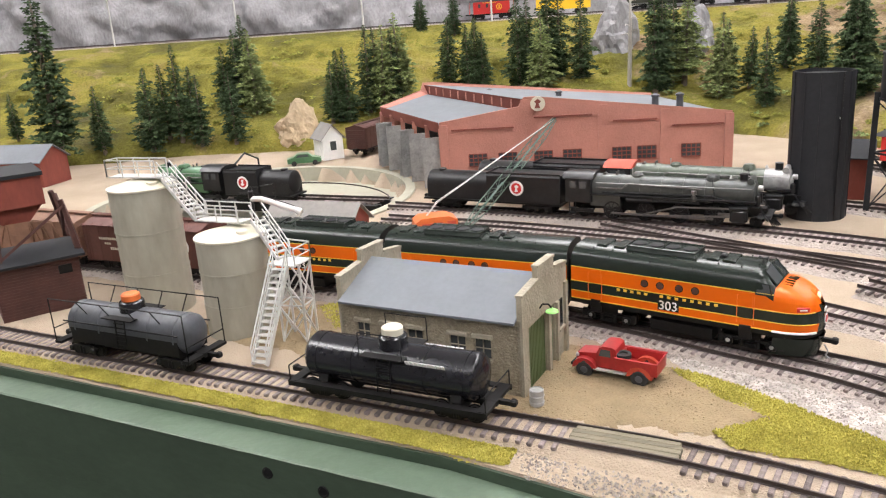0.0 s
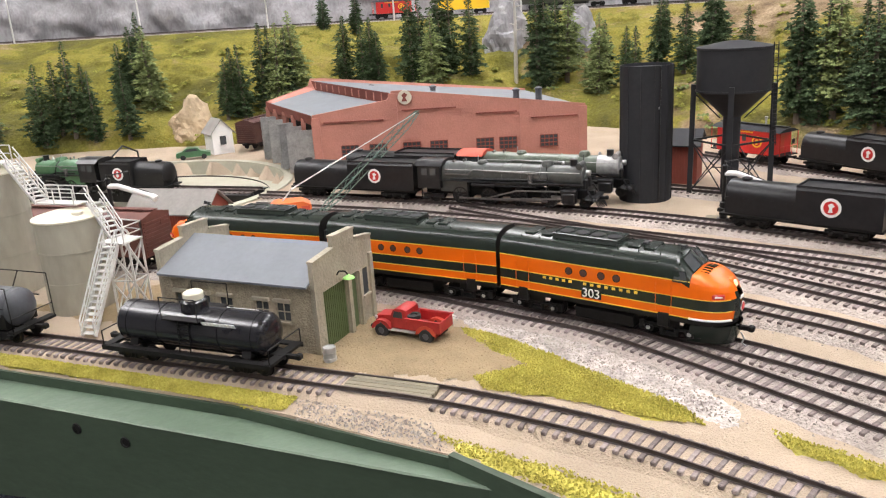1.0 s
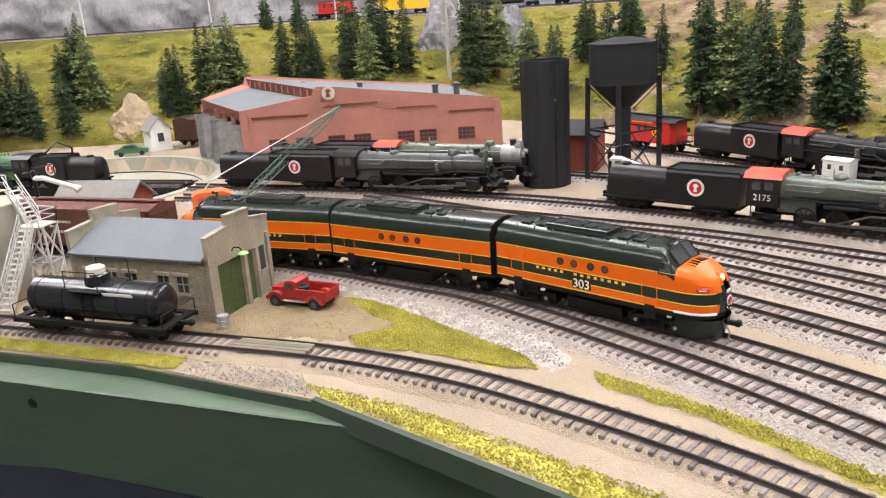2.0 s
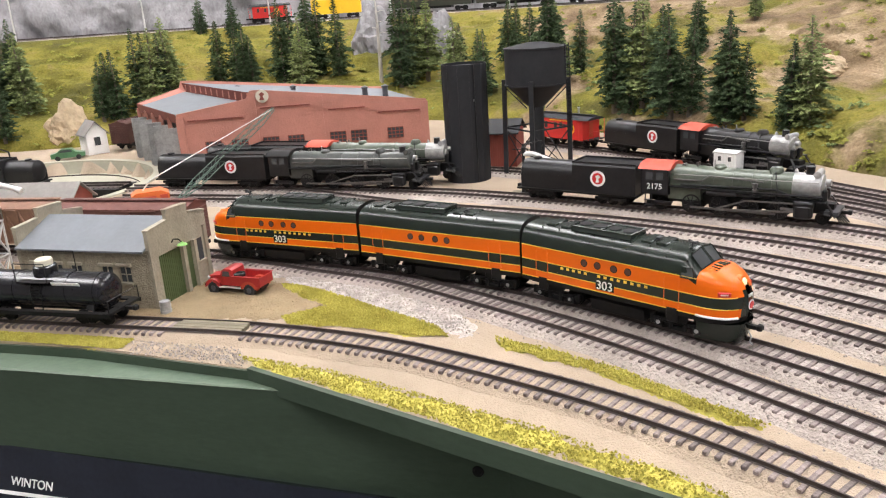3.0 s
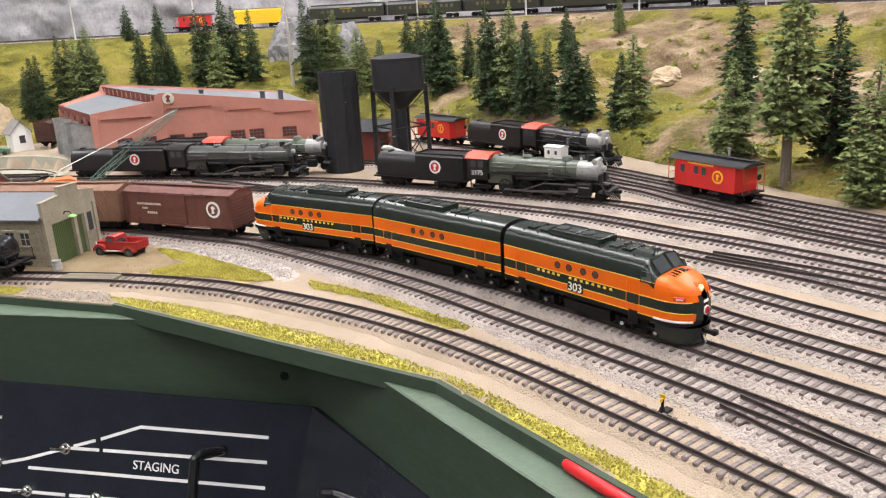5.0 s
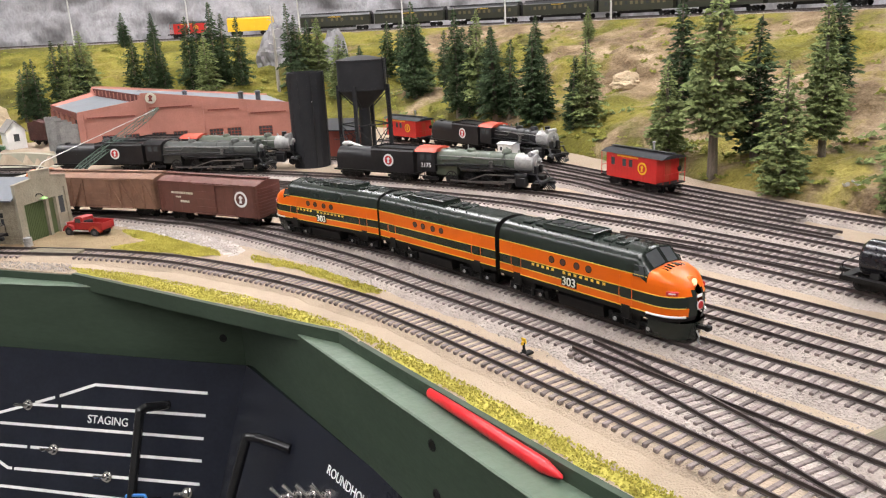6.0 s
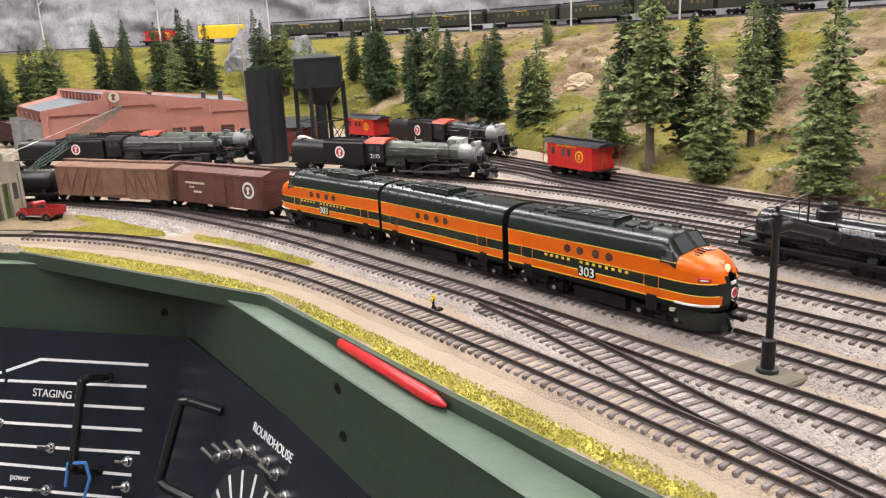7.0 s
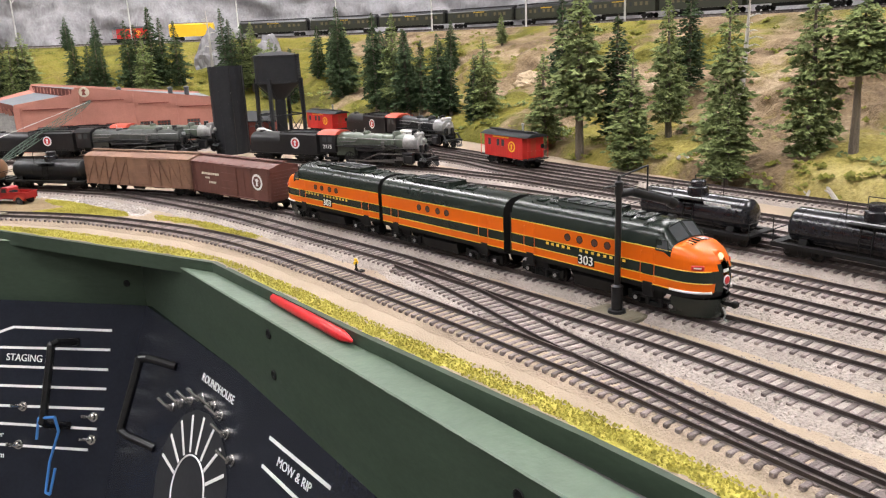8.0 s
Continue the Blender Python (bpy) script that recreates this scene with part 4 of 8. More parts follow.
    # roof: radiator fan casing, hatches, lift rings
    fan = part("fan_casing", Geo().prism([(-0.0098, 0.0465), (0.0098, 0.0465), (0.0085, 0.0492), (-0.0085, 0.0492)], "x", -0.040, 0.004), "loco_green", t, "dark green rooftop radiator casing")
    for i in range(4):
        part("fan_grille", Geo().lathe((-0.0345 + i * 0.0110, 0, 0.0490), (0, 0, 1), [(0, 0.0046), (0.0007, 0.0044), (0.0007, 0.0004)], 18), "steam_black", fan)
    part("casing_rim", Geo().tube([(-0.040, -0.0088, 0.0494), (0.004, -0.0088, 0.0494), (0.004, 0.0088, 0.0494), (-0.040, 0.0088, 0.0494), (-0.040, -0.0088, 0.0494)], 0.0005, 5).tube([(-0.018, -0.0088, 0.0495), (-0.018, 0.0088, 0.0495)], 0.0005, 5), "loco_green", fan)
    for x in (0.014, 0.024, -0.046, -0.058):
        part("roof_hatch", Geo().box((x, 0, 0.0470), (0.007, 0.016, 0.0013), ch=0.0004), "loco_green", t)
    for i in range(9):
        x = -0.062 + i * 0.0135
        for y, z in ((-0.016, 0.0427), (-0.011, 0.0460), (0.011, 0.0460), (0.016, 0.0427)):
            part("lift_ring", Geo().box((x, y, z), (0.0006, 0.0006, 0.0012)), "loco_green", t)
    part("exhaust_stack", Geo().box((0.019, 0.0, 0.0482), (0.003, 0.005, 0.0018), ch=0.0004), "steam_black", t)
    # running gear
    for tx in (-0.050 if cab else -0.045, 0.040 if cab else 0.045):
        g = Geo()
        for s in (-1, 1):
            y = s * 0.0135
            g.box((tx, y, 0.0072), (0.034, 0.0018, 0.0026), ch=0.0004).box((tx, y, 0.0105), (0.012, 0.0018, 0.0050), ch=0.0004).box((tx, y, 0.0036), (0.010, 0.0022, 0.0028), ch=0.0005)
            for d in (-0.0125, 0.0125):
                g.box((tx + d, y + s * 0.0008, 0.0053), (0.0052, 0.0026, 0.0044), ch=0.0006).box((tx + d * 1.38, y, 0.0066), (0.003, 0.0016, 0.0055))
            for d in (-0.0045, 0.0045):
                g.cyl((tx + d, y + s * 0.001, 0.003), (tx + d, y + s * 0.001, 0.0078), 0.0014, n=8)
        bogie = part("bogie", g, "under_black", t, "black four-wheel bogie")
        for d in (-0.0125, 0.0125):
            wheelset(t, tx + d, 0.0058)
            for s in (-1, 1):
                part("axle_box_cap", Geo().lathe((tx + d, s * 0.0155, 0.0056), (0, s, 0), [(0, 0.0014), (0.0006, 0.0012), (0.0006, 0.0001)], 10), "silver", bogie)
    part("fuel_tank", Geo().prism([(-0.012, 0.0130), (0.012, 0.0130), (0.0160, 0.0105), (0.0145, 0.0032), (-0.0145, 0.0032), (-0.0160, 0.0105)], "x", -0.021, 0.018), "under_black", t)
    coupler(t, -half, -1)
    if cab:
        # windscreens, headlight, numberboards, horns, pilot
        for s in (-1, 1):
            a, b = F - NL * 0.75 + 0.0007, F - NL * 0.58 + 0.0007
            g = Geo().add([(a, s * 0.0008, 0.0470), (b, s * 0.0008, 0.0392), (b - 0.0006, s * 0.0122, 0.0377), (a, s * 0.0122, 0.0452),
                           (a - 0.0022, s * 0.0008, 0.0455), (b - 0.002, s * 0.0008, 0.036), (b - 0.003, s * 0.0118, 0.035), (a - 0.0022, s * 0.0118, 0.0432)],
                          [(0, 1, 2, 3), (4, 7, 6, 5), (0, 4, 5, 1), (1, 5, 6, 2), (2, 6, 7, 3), (3, 7, 4, 0)])
            wd = part("windscreen", g, "glass", t, "dark split windscreen pane", smooth=0)
            part("windscreen_frame", Geo().tube([(a, s * 0.0008, 0.0473), (b + 0.0003, s * 0.0008, 0.0393), (b - 0.0004, s * 0.0124, 0.0378), (a, s * 0.0124, 0.0454), (a, s * 0.0008, 0.0473)], 0.0004, 5), "loco_green", wd)
            nb = part("nose_number_board", Geo().box(None, (0.0072, 0.0012, 0.0030), ch=0.0005, m=pose(F - 0.0092, s * 0.01475, 0.0262, 0, 0, -s * 30)), "car_red", t, "small red nose number board")
            part("number_bars", Geo().box(None, (0.0042, 0.0003, 0.0008), m=pose(F - 0.0089, s * 0.0153, 0.0262, 0, 0, -s * 30)), "white", nb)
            g = Geo()
            for i in range(3):
                g.box(None, (0.0050, 0.0011, 0.0008), m=pose(F - 0.0195, s * (0.0020 + 0.0030 * i), 0.0383 - 0.0005 * i, s * 8, 4, 0))
            part("nose_grille", g, "loco_green", t)
        part("headlight_rim", Geo().lathe((F - 0.0078, 0, 0.0302), (1, 0, 0.25), [(0, 0.0042), (0.0026, 0.0036), (0.0030, 0.0030), (0.0024, 0.0002)], 18), "orange", t)
        part("headlight", Geo().lathe((F - 0.0047, 0, 0.0310), (1, 0, 0.25), [(0, 0.0022), (0.0008, 0.0019), (0.0011, 0.0002)], 16), "lamp_lit", t, "lit warm headlight")
        m = Matrix.Translation((F - 0.0002, 0, 0.0180)) @ Matrix.Rotation(radians(90), 4, "Y")
        em = part("emblem", Geo().lathe((0, 0, 0), (0, 0, 1), [(0, 0.0030), (0.0004, 0.0030), (0.0004, 0.0001)], 22).move(m), "white", t, "round white and red nose emblem")
        part("emblem_core", Geo().lathe((0, 0, 0.0004), (0, 0, 1), [(0, 0.0023), (0.0003, 0.0023), (0.0003, 0.0001)], 20).move(m), "car_red", em)
        part("number_bars", Geo().box((F - 0.0007, 0, 0.0236), (0.0005, 0.0046, 0.0018)), "white", t)
        part("horn", Geo().tube([(0.0425, -0.004, 0.0472), (0.0425, -0.004, 0.0500)], 0.0004, 6).lathe((0.0400, -0.004, 0.0503), (1, 0, 0), [(0, 0.0004), (0.003, 0.0005), (0.005, 0.0012), (0.0056, 0.0014)], 10).lathe((0.0450, -0.0015, 0.0497), (-1, 0, 0), [(0, 0.0004), (0.003, 0.0005), (0.005, 0.0011), (0.0054, 0.0013)], 10), "steam_black", t)
        pil = Geo()
        rows = []
        for z, sc, dx in ((0.0010, 0.80, -0.0030), (0.0060, 0.92, -0.0012), (0.0130, 1.0, 0.0)):
            rows.append([(F - 0.024 + dx + 0.0240 * (max(0, 1 - abs(a) ** 2.6)) ** 0.5, 0.0172 * sc * a, z) for a in [i / 8 for i in range(-8, 9)]])
        vv = [p for r in rows for p in r]
        pil.add(vv, [(i * 17 + j, i * 17 + j + 1, i * 17 + 18 + j, i * 17 + 17 + j) for i in range(2) for j in range(16)] + [tuple(range(16, -1, -1))])
        part("pilot", pil, "loco_green", t, "dark green pilot under the nose")
        for s in (-1, 1):
            sweep = [math.sin(math.pi / 2 * i / 14) for i in range(5, 15)]
            for name, z, back, r, colour in (("nose_trim", 0.0119, 0.0, 0.00075, "white"), ("nose_pinstripe", 0.0172, 0.0, 0.0003, "yellow"), ("nose_pinstripe", 0.0240, 0.0008, 0.0003, "yellow")):
                line = [(F - NL + NL * (0.42 + 0.58 * max(0, 1 - q * q) ** 0.37) - back, s * w * 1.008 * q, z) for q in sweep]
                part(name, Geo().tube(line, r, 6), colour, t)
        coupler(t, F - 0.002, 1)
        hose = Geo().tube([(F + 0.001, -0.004, 0.0085), (F + 0.003, -0.0042, 0.005), (F + 0.002, -0.0042, 0.002), (F + 0.004, -0.0042, 0.0005)], 0.0005, 5)
        part("air_hose", hose, "silver", t)
    low = ("bogie", "wheel", "coupler", "fuel_tank", "pilot", "air_hose")
    for ob in t.children:
        if ob.name.split(".")[0] not in low:
            ob.location.z += 0.0052
    return t


def boxcar(label, L, material, ribs, emblem=True):
    t = thing("boxcar", label, "freight car", group="freight cars of the train")
    w, z0, z1 = 0.0172, 0.0100, 0.0425
    body = Geo().prism([(-w, z0), (w, z0), (w, z1), (w * 0.5, z1 + 0.0026), (0, z1 + 0.0036), (-w * 0.5, z1 + 0.0026), (-w, z1)], "x", -L / 2, L / 2)
    part("body", body, material, t, smooth=25)
    part("roof", Geo().prism([(-w - 0.0008, z1 - 0.0004), (-w - 0.0008, z1 + 0.0004), (-w * 0.5, z1 + 0.0034), (0, z1 + 0.0044), (w * 0.5, z1 + 0.0034), (w + 0.0008, z1 + 0.0004), (w + 0.0008, z1 - 0.0004), (0, z1 + 0.0036)], "x", -L / 2 - 0.0006, L / 2 + 0.0006), material, t, smooth=25)
    g = Geo()
    for i in range(int(L / 0.011) + 1):
        x = -L / 2 + i * L / int(L / 0.011)
        for s in (-1, 1):
            g.beam((x, s * (w + 0.0006), z1 + 0.0006), (x, 0, z1 + 0.0046), 0.0008)
    part("roof_rib", g, material, t)
    for y in (-0.0024, 0, 0.0024):
        part("roof_walk_plank", Geo().box((0, y, z1 + 0.0058), (L + 0.004, 0.0020, 0.0008)), material, t)
    part("underframe", Geo().box((0, 0, 0.0085), (L - 0.004, 0.008, 0.004)).box((0, 0, 0.0096), (L, 0.030, 0.0012)).box((0.01, 0.006, 0.0065), (0.016, 0.007, 0.005), ch=0.001).cyl((-0.02, -0.004, 0.0065), (-0.006, -0.004, 0.0065), 0.0028), "under_black", t)
    for s in (-1, 1):
        y = s * w
        d0 = 0.004 if ribs else 0.0
        door = part("sliding_door", Geo().box((d0, y + s * 0.0006, (z0 + z1) / 2 + 0.0006), (L * 0.19, 0.0014, z1 - z0 - 0.004), ch=0.0003), material, t)
        for dz in (z1 - 0.0012, z0 + 0.0006):
            part("door_track", Geo().box((d0 + L * 0.08, y + s * 0.0009, dz), (L * 0.42, 0.0015, 0.0011)), material, t)
        g = Geo()
        for z in (0.018, 0.026, 0.034):
            g.box((d0, y + s * 0.0014, z), (L * 0.19, 0.0006, 0.0007))
        part("door_brace", g, material, door)
        if ribs:
            for side in (-1, 1):
                x0, x1 = d0 + side * L * 0.105, side * L * 0.492
                for i in range(4):
                    xa, xb = x0 + (x1 - x0) * i / 4, x0 + (x1 - x0) * (i + 1) / 4
                    part("side_post", Geo().beam((xa, y + s * 0.0007, z0), (xa, y + s * 0.0007, z1), 0.0015, 0.0016), material, t)
                    part("side_brace", Geo().beam((xa, y + s * 0.0007, z1 - 0.001), (xb, y + s * 0.0007, z0 + 0.001), 0.0013, 0.0015), material, t)
        else:
            g = Geo()
            for i in range(11):
                x = -L / 2 + (i + 0.5) * L / 11
                g.box((x, y + s * 0.0001, (z0 + z1) / 2), (0.0004, 0.0004, z1 - z0 - 0.001))
            part("panel_seam", g, material, t)
        lad = Geo()
        for x in (-L / 2 + 0.0022, L / 2 - 0.0022):
            for i in range(7):
                lad.beam((x - 0.0018, y + s * 0.0011, 0.013 + i * 0.0042), (x + 0.0018, y + s * 0.0011, 0.013 + i * 0.0042), 0.0005)
            lad.beam((x - 0.0018, y + s * 0.0009, 0.009), (x - 0.0018, y + s * 0.0009, 0.042), 0.0005).beam((x + 0.0018, y + s * 0.0009, 0.009), (x + 0.0018, y + s * 0.0009, 0.042), 0.0005)
        part("ladder", lad, material, t)
        if emblem:
            herald(t, L * 0.34 * -s, y + s * 0.0002, 0.0285, 0.0082, 0, "white", "box_brown")
            for k, (z, n, hh) in enumerate(((0.031, 12, 0.0022), (0.0265, 3, 0.0018), (0.022, 5, 0.0022))):
                bars(t, [-s * (-L * 0.36 + i * 0.0026 + k * 0.006) for i in range(n)], y + s * 0.0003, z, 0.0018, hh, "cream")
    for e in (-1, 1):
        g = Geo()
        for i in range(9):
            g.beam((e * (L / 2 + 0.0003), -w * 0.92, 0.0125 + i * 0.0033), (e * (L / 2 + 0.0003), w * 0.92, 0.0125 + i * 0.0033), 0.0013)
        part("end_rib", g, material, t)
        part("brake_wheel", Geo().lathe((e * (L / 2 + 0.0015), 0.006, 0.036), (e, 0, 0), [(0, 0.0026), (0.0004, 0.0026), (0.0004, 0.0018)], 14), material, t)
        coupler(t, e * L / 2, e)
        freight_truck(t, e * (L / 2 - 0.021))
    return t


def tank_car(label, L=0.118, material="tank_black", frame_mat="under_black", dome="tank_black", cap="cream", r=0.0128, sill=True, stripe_bars=True, group="tank cars", rail=False):
    t = thing("tank_car", label, "tank car", group=group)
    zc = 0.0095 + r
    h = L / 2 - 0.006
    prof = [(0, 0.0005), (0.0008, r * 0.5), (0.0026, r * 0.86), (0.0050, r), (2 * h - 0.0050, r), (2 * h - 0.0026, r * 0.86), (2 * h - 0.0008, r * 0.5), (2 * h, 0.0005)]
    tank = part("tank", Geo().lathe((-h, 0, zc), (1, 0, 0), prof, 28), material, t)
    for x in (-h + 0.010, -h * 0.4, h * 0.4, h - 0.010):
        part("tank_band", Geo().lathe((x, 0, zc), (1, 0, 0), [(0, r + 0.0003), (0.0011, r + 0.0003)], 28), material, tank)
    part("dome", Geo().lathe((0, 0, zc + r - 0.002), (0, 0, 1), [(0, 0.0082), (0.006, 0.0080), (0.0068, 0.0072), (0.0074, 0.004), (0.0074, 0.0003)], 20), dome, t)
    part("dome_lid", Geo().lathe((0, 0, zc + r + 0.0052), (0, 0, 1), [(0, 0.0060), (0.0036, 0.0060), (0.0044, 0.005), (0.0044, 0.0003)], 18), cap, t, "pale dome lid")
    for s in (-1, 1):
        g = Geo().box((0, s * 0.0122, zc + r * 0.72), (0.026, 0.006, 0.0007))
        part("dome_platform", g, frame_mat, t)
        g = Geo().tube([(-0.013, s * 0.0148, zc + r * 0.72), (-0.013, s * 0.0148, zc + r + 0.010), (0.013, s * 0.0148, zc + r + 0.010), (0.013, s * 0.0148, zc + r * 0.72)], 0.00035, 5) if not rail else Geo().tube([(-h + 0.003, s * (r + 0.0016), zc + 0.0035), (h - 0.003, s * (r + 0.0016), zc + 0.0035)], 0.0005, 5)
        part("handrail", g, frame_mat, t)
        g = Geo().beam((-0.004, s * (r + 0.0012), 0.011), (-0.004, s * 0.0122, zc + r * 0.72), 0.0005).beam((0.004, s * (r + 0.0012), 0.011), (0.004, s * 0.0122, zc + r * 0.72), 0.0005)
        for i in range(6):
            g.beam((-0.004, s * (r + 0.0009), 0.0135 + i * 0.0030), (0.004, s * (r + 0.0009), 0.0135 + i * 0.0030), 0.0004)
        part("ladder", g, frame_mat, t)
        if stripe_bars:
            y, z = s * r * 0.80, zc + r * 0.52
            tilt = s * 0.001
            m = pose(0.026, s * (r + 0.0001) * 0.86, zc + r * 0.52, -s * 31, 0, 0)
            for k, (dz, n, ww, hh) in enumerate(((0.0012, 9, 0.0020, 0.0028), (-0.0028, 8, 0.0012, 0.0014))):
                g = Geo()
                for i in range(n):
                    g.box(((i - n / 2) * ww * 1.3, 0, dz), (ww, 0.0004, hh))
                part("lettering_bar", g.move(m), "white", t)
    if rail:
        part("side_skirt", Geo().prism([(-r * 0.97, 0.0105), (r * 0.97, 0.0105), (r * 0.99, zc + 0.001), (-r * 0.99, zc + 0.001)], "x", -h + 0.006, h - 0.006), frame_mat, t, "black lower side plates", smooth=0)
        for e in (-1, 1):
            for s in (-1, 1):
                part("rail_post", Geo().tube([(e * (L / 2 - 0.001), s * 0.0165, 0.011), (e * (L / 2 - 0.001), s * 0.0165, zc + r + 0.006)], 0.0004, 5), frame_mat, t)
        for s in (-1, 1):
            part("top_rail", Geo().tube([(-L / 2 + 0.001, s * 0.0165, zc + r + 0.006), (L / 2 - 0.001, s * 0.0165, zc + r + 0.006)], 0.0004, 5), frame_mat, t)
            for x in (-0.032, -0.011, 0.011, 0.032):
                part("rail_post", Geo().tube([(x, s * r * 0.75, zc + r * 0.62), (x, s * 0.0165, zc + r + 0.006)], 0.0004, 5), frame_mat, t)
    if sill:
        g = Geo()
        for s in (-1, 1):
            g.box((0, s * 0.0150, 0.0105), (L, 0.0044, 0.0013), ch=0.0003)
            g.box((0, s * 0.0172, 0.0096), (L, 0.0008, 0.0030))
        part("running_board", g, frame_mat, t)
    part("underframe", Geo().box((0, 0, 0.0100), (L, 0.0078, 0.0030)).box((-L / 2 + 0.003, 0, 0.0105), (0.006, 0.034, 0.0018)).box((L / 2 - 0.003, 0, 0.0105), (0.006, 0.034, 0.0018)).cyl((-0.012, 0.006, 0.0075), (0.002, 0.006, 0.0075), 0.0027), frame_mat, t)
    for x in (-h + 0.014, h - 0.014):
        part("saddle", Geo().prism([(-0.012, 0.011), (0.012, 0.011), (0.0095, 0.0165), (0, 0.0112), (-0.0095, 0.0165)], "x", x - 0.003, x + 0.003), frame_mat, t)
    for e in (-1, 1):
        freight_truck(t, e * (L / 2 - 0.020))
        coupler(t, e * L / 2, e)
        g = Geo()
        for y in (-0.0165, 0.0165):
            g.tube([(e * (L / 2 - 0.001), y, 0.011), (e * (L / 2 - 0.001), y, 0.020)], 0.0004, 5)
        g.tube([(e * (L / 2 - 0.001), -0.0165, 0.020), (e * (L / 2 - 0.001), 0.0165, 0.020)], 0.0004, 5)
        part("end_rail", g, frame_mat, t)
    return t


def steam_engine(label, boiler="boiler_green", smoke="silver", cab_roof="cab_red", tender="steam_black", L=0.155, TL=0.125, drivers=4, number="", emblem=True, group="steam engines"):
    """A steam engine and its tender on one bed, front at +x; origin between them on the rail head."""
    t = thing("steam_locomotive", label, "steam locomotive", group=group)
    x0, x1 = 0.004, 0.004 + L
    r, zc = 0.0118, 0.0300
    cabx = x0 + 0.026
    # boiler in courses, smokebox, firebox
    b = part("boiler", Geo().lathe((cabx - 0.002, 0, zc), (1, 0, 0), [(0, r * 1.06), (0.028, r * 1.06), (0.032, r), (x1 - 0.034 - cabx, r * 0.93), (x1 - 0.034 - cabx, 0.001)], 26), boiler, t)
    sm = part("smokebox", Geo().lathe((x1 - 0.037, 0, zc), (1, 0, 0), [(0, r * 0.96), (0.022, r * 0.96), (0.023, r * 0.90), (0.0235, r * 0.4), (0.025, r * 0.3), (0.025, 0.0005)], 26), smoke, t, "pale smokebox" if smoke == "silver" else "")
    for i in range(6):
        x = cabx + 0.006 + i * (x1 - 0.044 - cabx) / 6
        part("boiler_band", Geo().lathe((x, 0, zc), (1, 0, 0), [(0, r * 1.075 if i < 2 else r * 1.015), (0.0009, r * 1.075 if i < 2 else r * 1.015)], 26), boiler, b)
    part("firebox", Geo().prism([(-r * 0.95, 0.012), (r * 0.95, 0.012), (r * 1.04, zc), (-r * 1.04, zc)], "x", cabx - 0.002, cabx + 0.028), boiler, t)
    part("chimney", Geo().lathe((x1 - 0.025, 0, zc + r * 0.9), (0, 0, 1), [(0, 0.0045), (0.001, 0.0036), (0.006, 0.0036), (0.0066, 0.0042), (0.0066, 0.0005)], 16), "steam_black", t)
    for x, rr, hh in ((x1 - 0.052, 0.0062, 0.0062), (cabx + 0.042, 0.0058, 0.0052)):
        part("dome", Geo().lathe((x, 0, zc + r * 0.8), (0, 0, 1), [(0, rr), (hh * 0.6, rr * 0.95), (hh * 0.9, rr * 0.7), (hh, rr * 0.1)], 18), boiler, t)
    part("bell", Geo().lathe((x1 - 0.036, 0, zc + r), (0, 0, 1), [(0, 0.0018), (0.002, 0.0012), (0.003, 0.0004)], 10), "silver", t)
    part("headlamp", Geo().lathe((x1 - 0.0125, 0, zc + r * 0.35), (1, 0, 0), [(0, 0.0028), (0.004, 0.0028), (0.0045, 0.0022), (0.0045, 0.0003)], 14), "silver", t)
    part("feedwater_pump", Geo().box((x1 - 0.0115, -0.006, zc - 0.006), (0.004, 0.006, 0.010), ch=0.001).box((x1 - 0.0115, 0.006, zc - 0.006), (0.004, 0.006, 0.010), ch=0.001), "steam_black", t)
    # cab
    cw = 0.0170
    part("cab", Geo().prism([(-cw, 0.0160), (cw, 0.0160), (cw, 0.0400), (-cw, 0.0400)], "x", x0, cabx), "steam_black", t, smooth=20)
    part("cab_roof", Geo().prism([(-cw - 0.001, 0.0396), (cw + 0.001, 0.0396), (cw * 0.75, 0.0432), (0.3 * cw, 0.0450), (-0.3 * cw, 0.0450), (-cw * 0.75, 0.0432)], "x", x0 - 0.003, cabx + 0.002), cab_roof, t, "oxide red cab roof" if cab_roof != "steam_black" else "")
    for s in (-1, 1):
        for dx in (0.008, 0.018):
            part("cab_window", Geo().box((x0 + dx, s * cw, 0.0335), (0.0066, 0.0008, 0.0072)), "glass", t)
        if number:
            m = Matrix.Translation((x0 + 0.013, s * (cw + 0.0002), 0.0235)) @ (pose(0, 0, 0, 90, 0, 0) if s < 0 else pose(0, 0, 0, 90, 0, 180))
            letters("road_number", number, 0.0075, "white", t, m)
        part("running_board", Geo().box(((cabx + x1) / 2 - 0.006, s * 0.0148, 0.0245), (x1 - cabx - 0.012, 0.005, 0.0008)).box((x1 - 0.012, s * 0.0148, 0.0200), (0.006, 0.005, 0.0008)), "steam_black", t)
        part("handrail", Geo().tube([(cabx + 0.004, s * r * 1.02, zc + 0.0055), (x1 - 0.016, s * r * 1.0, zc + 0.0055)], 0.0004, 5), "silver", t)
        part("boiler_pipe", Geo().tube([(cabx + 0.01, s * 0.0120, 0.0262), (x1 - 0.05, s * 0.0122, 0.0275), (x1 - 0.03, s * 0.0126, 0.0210)], 0.0009, 6), "steam_black", t)
        part("air_tank", Geo().lathe((cabx + 0.034, s * 0.0145, 0.0212), (1, 0, 0), [(0, 0.0005), (0.001, 0.0024), (0.026, 0.0024), (0.027, 0.0005)], 12), "steam_black", t)
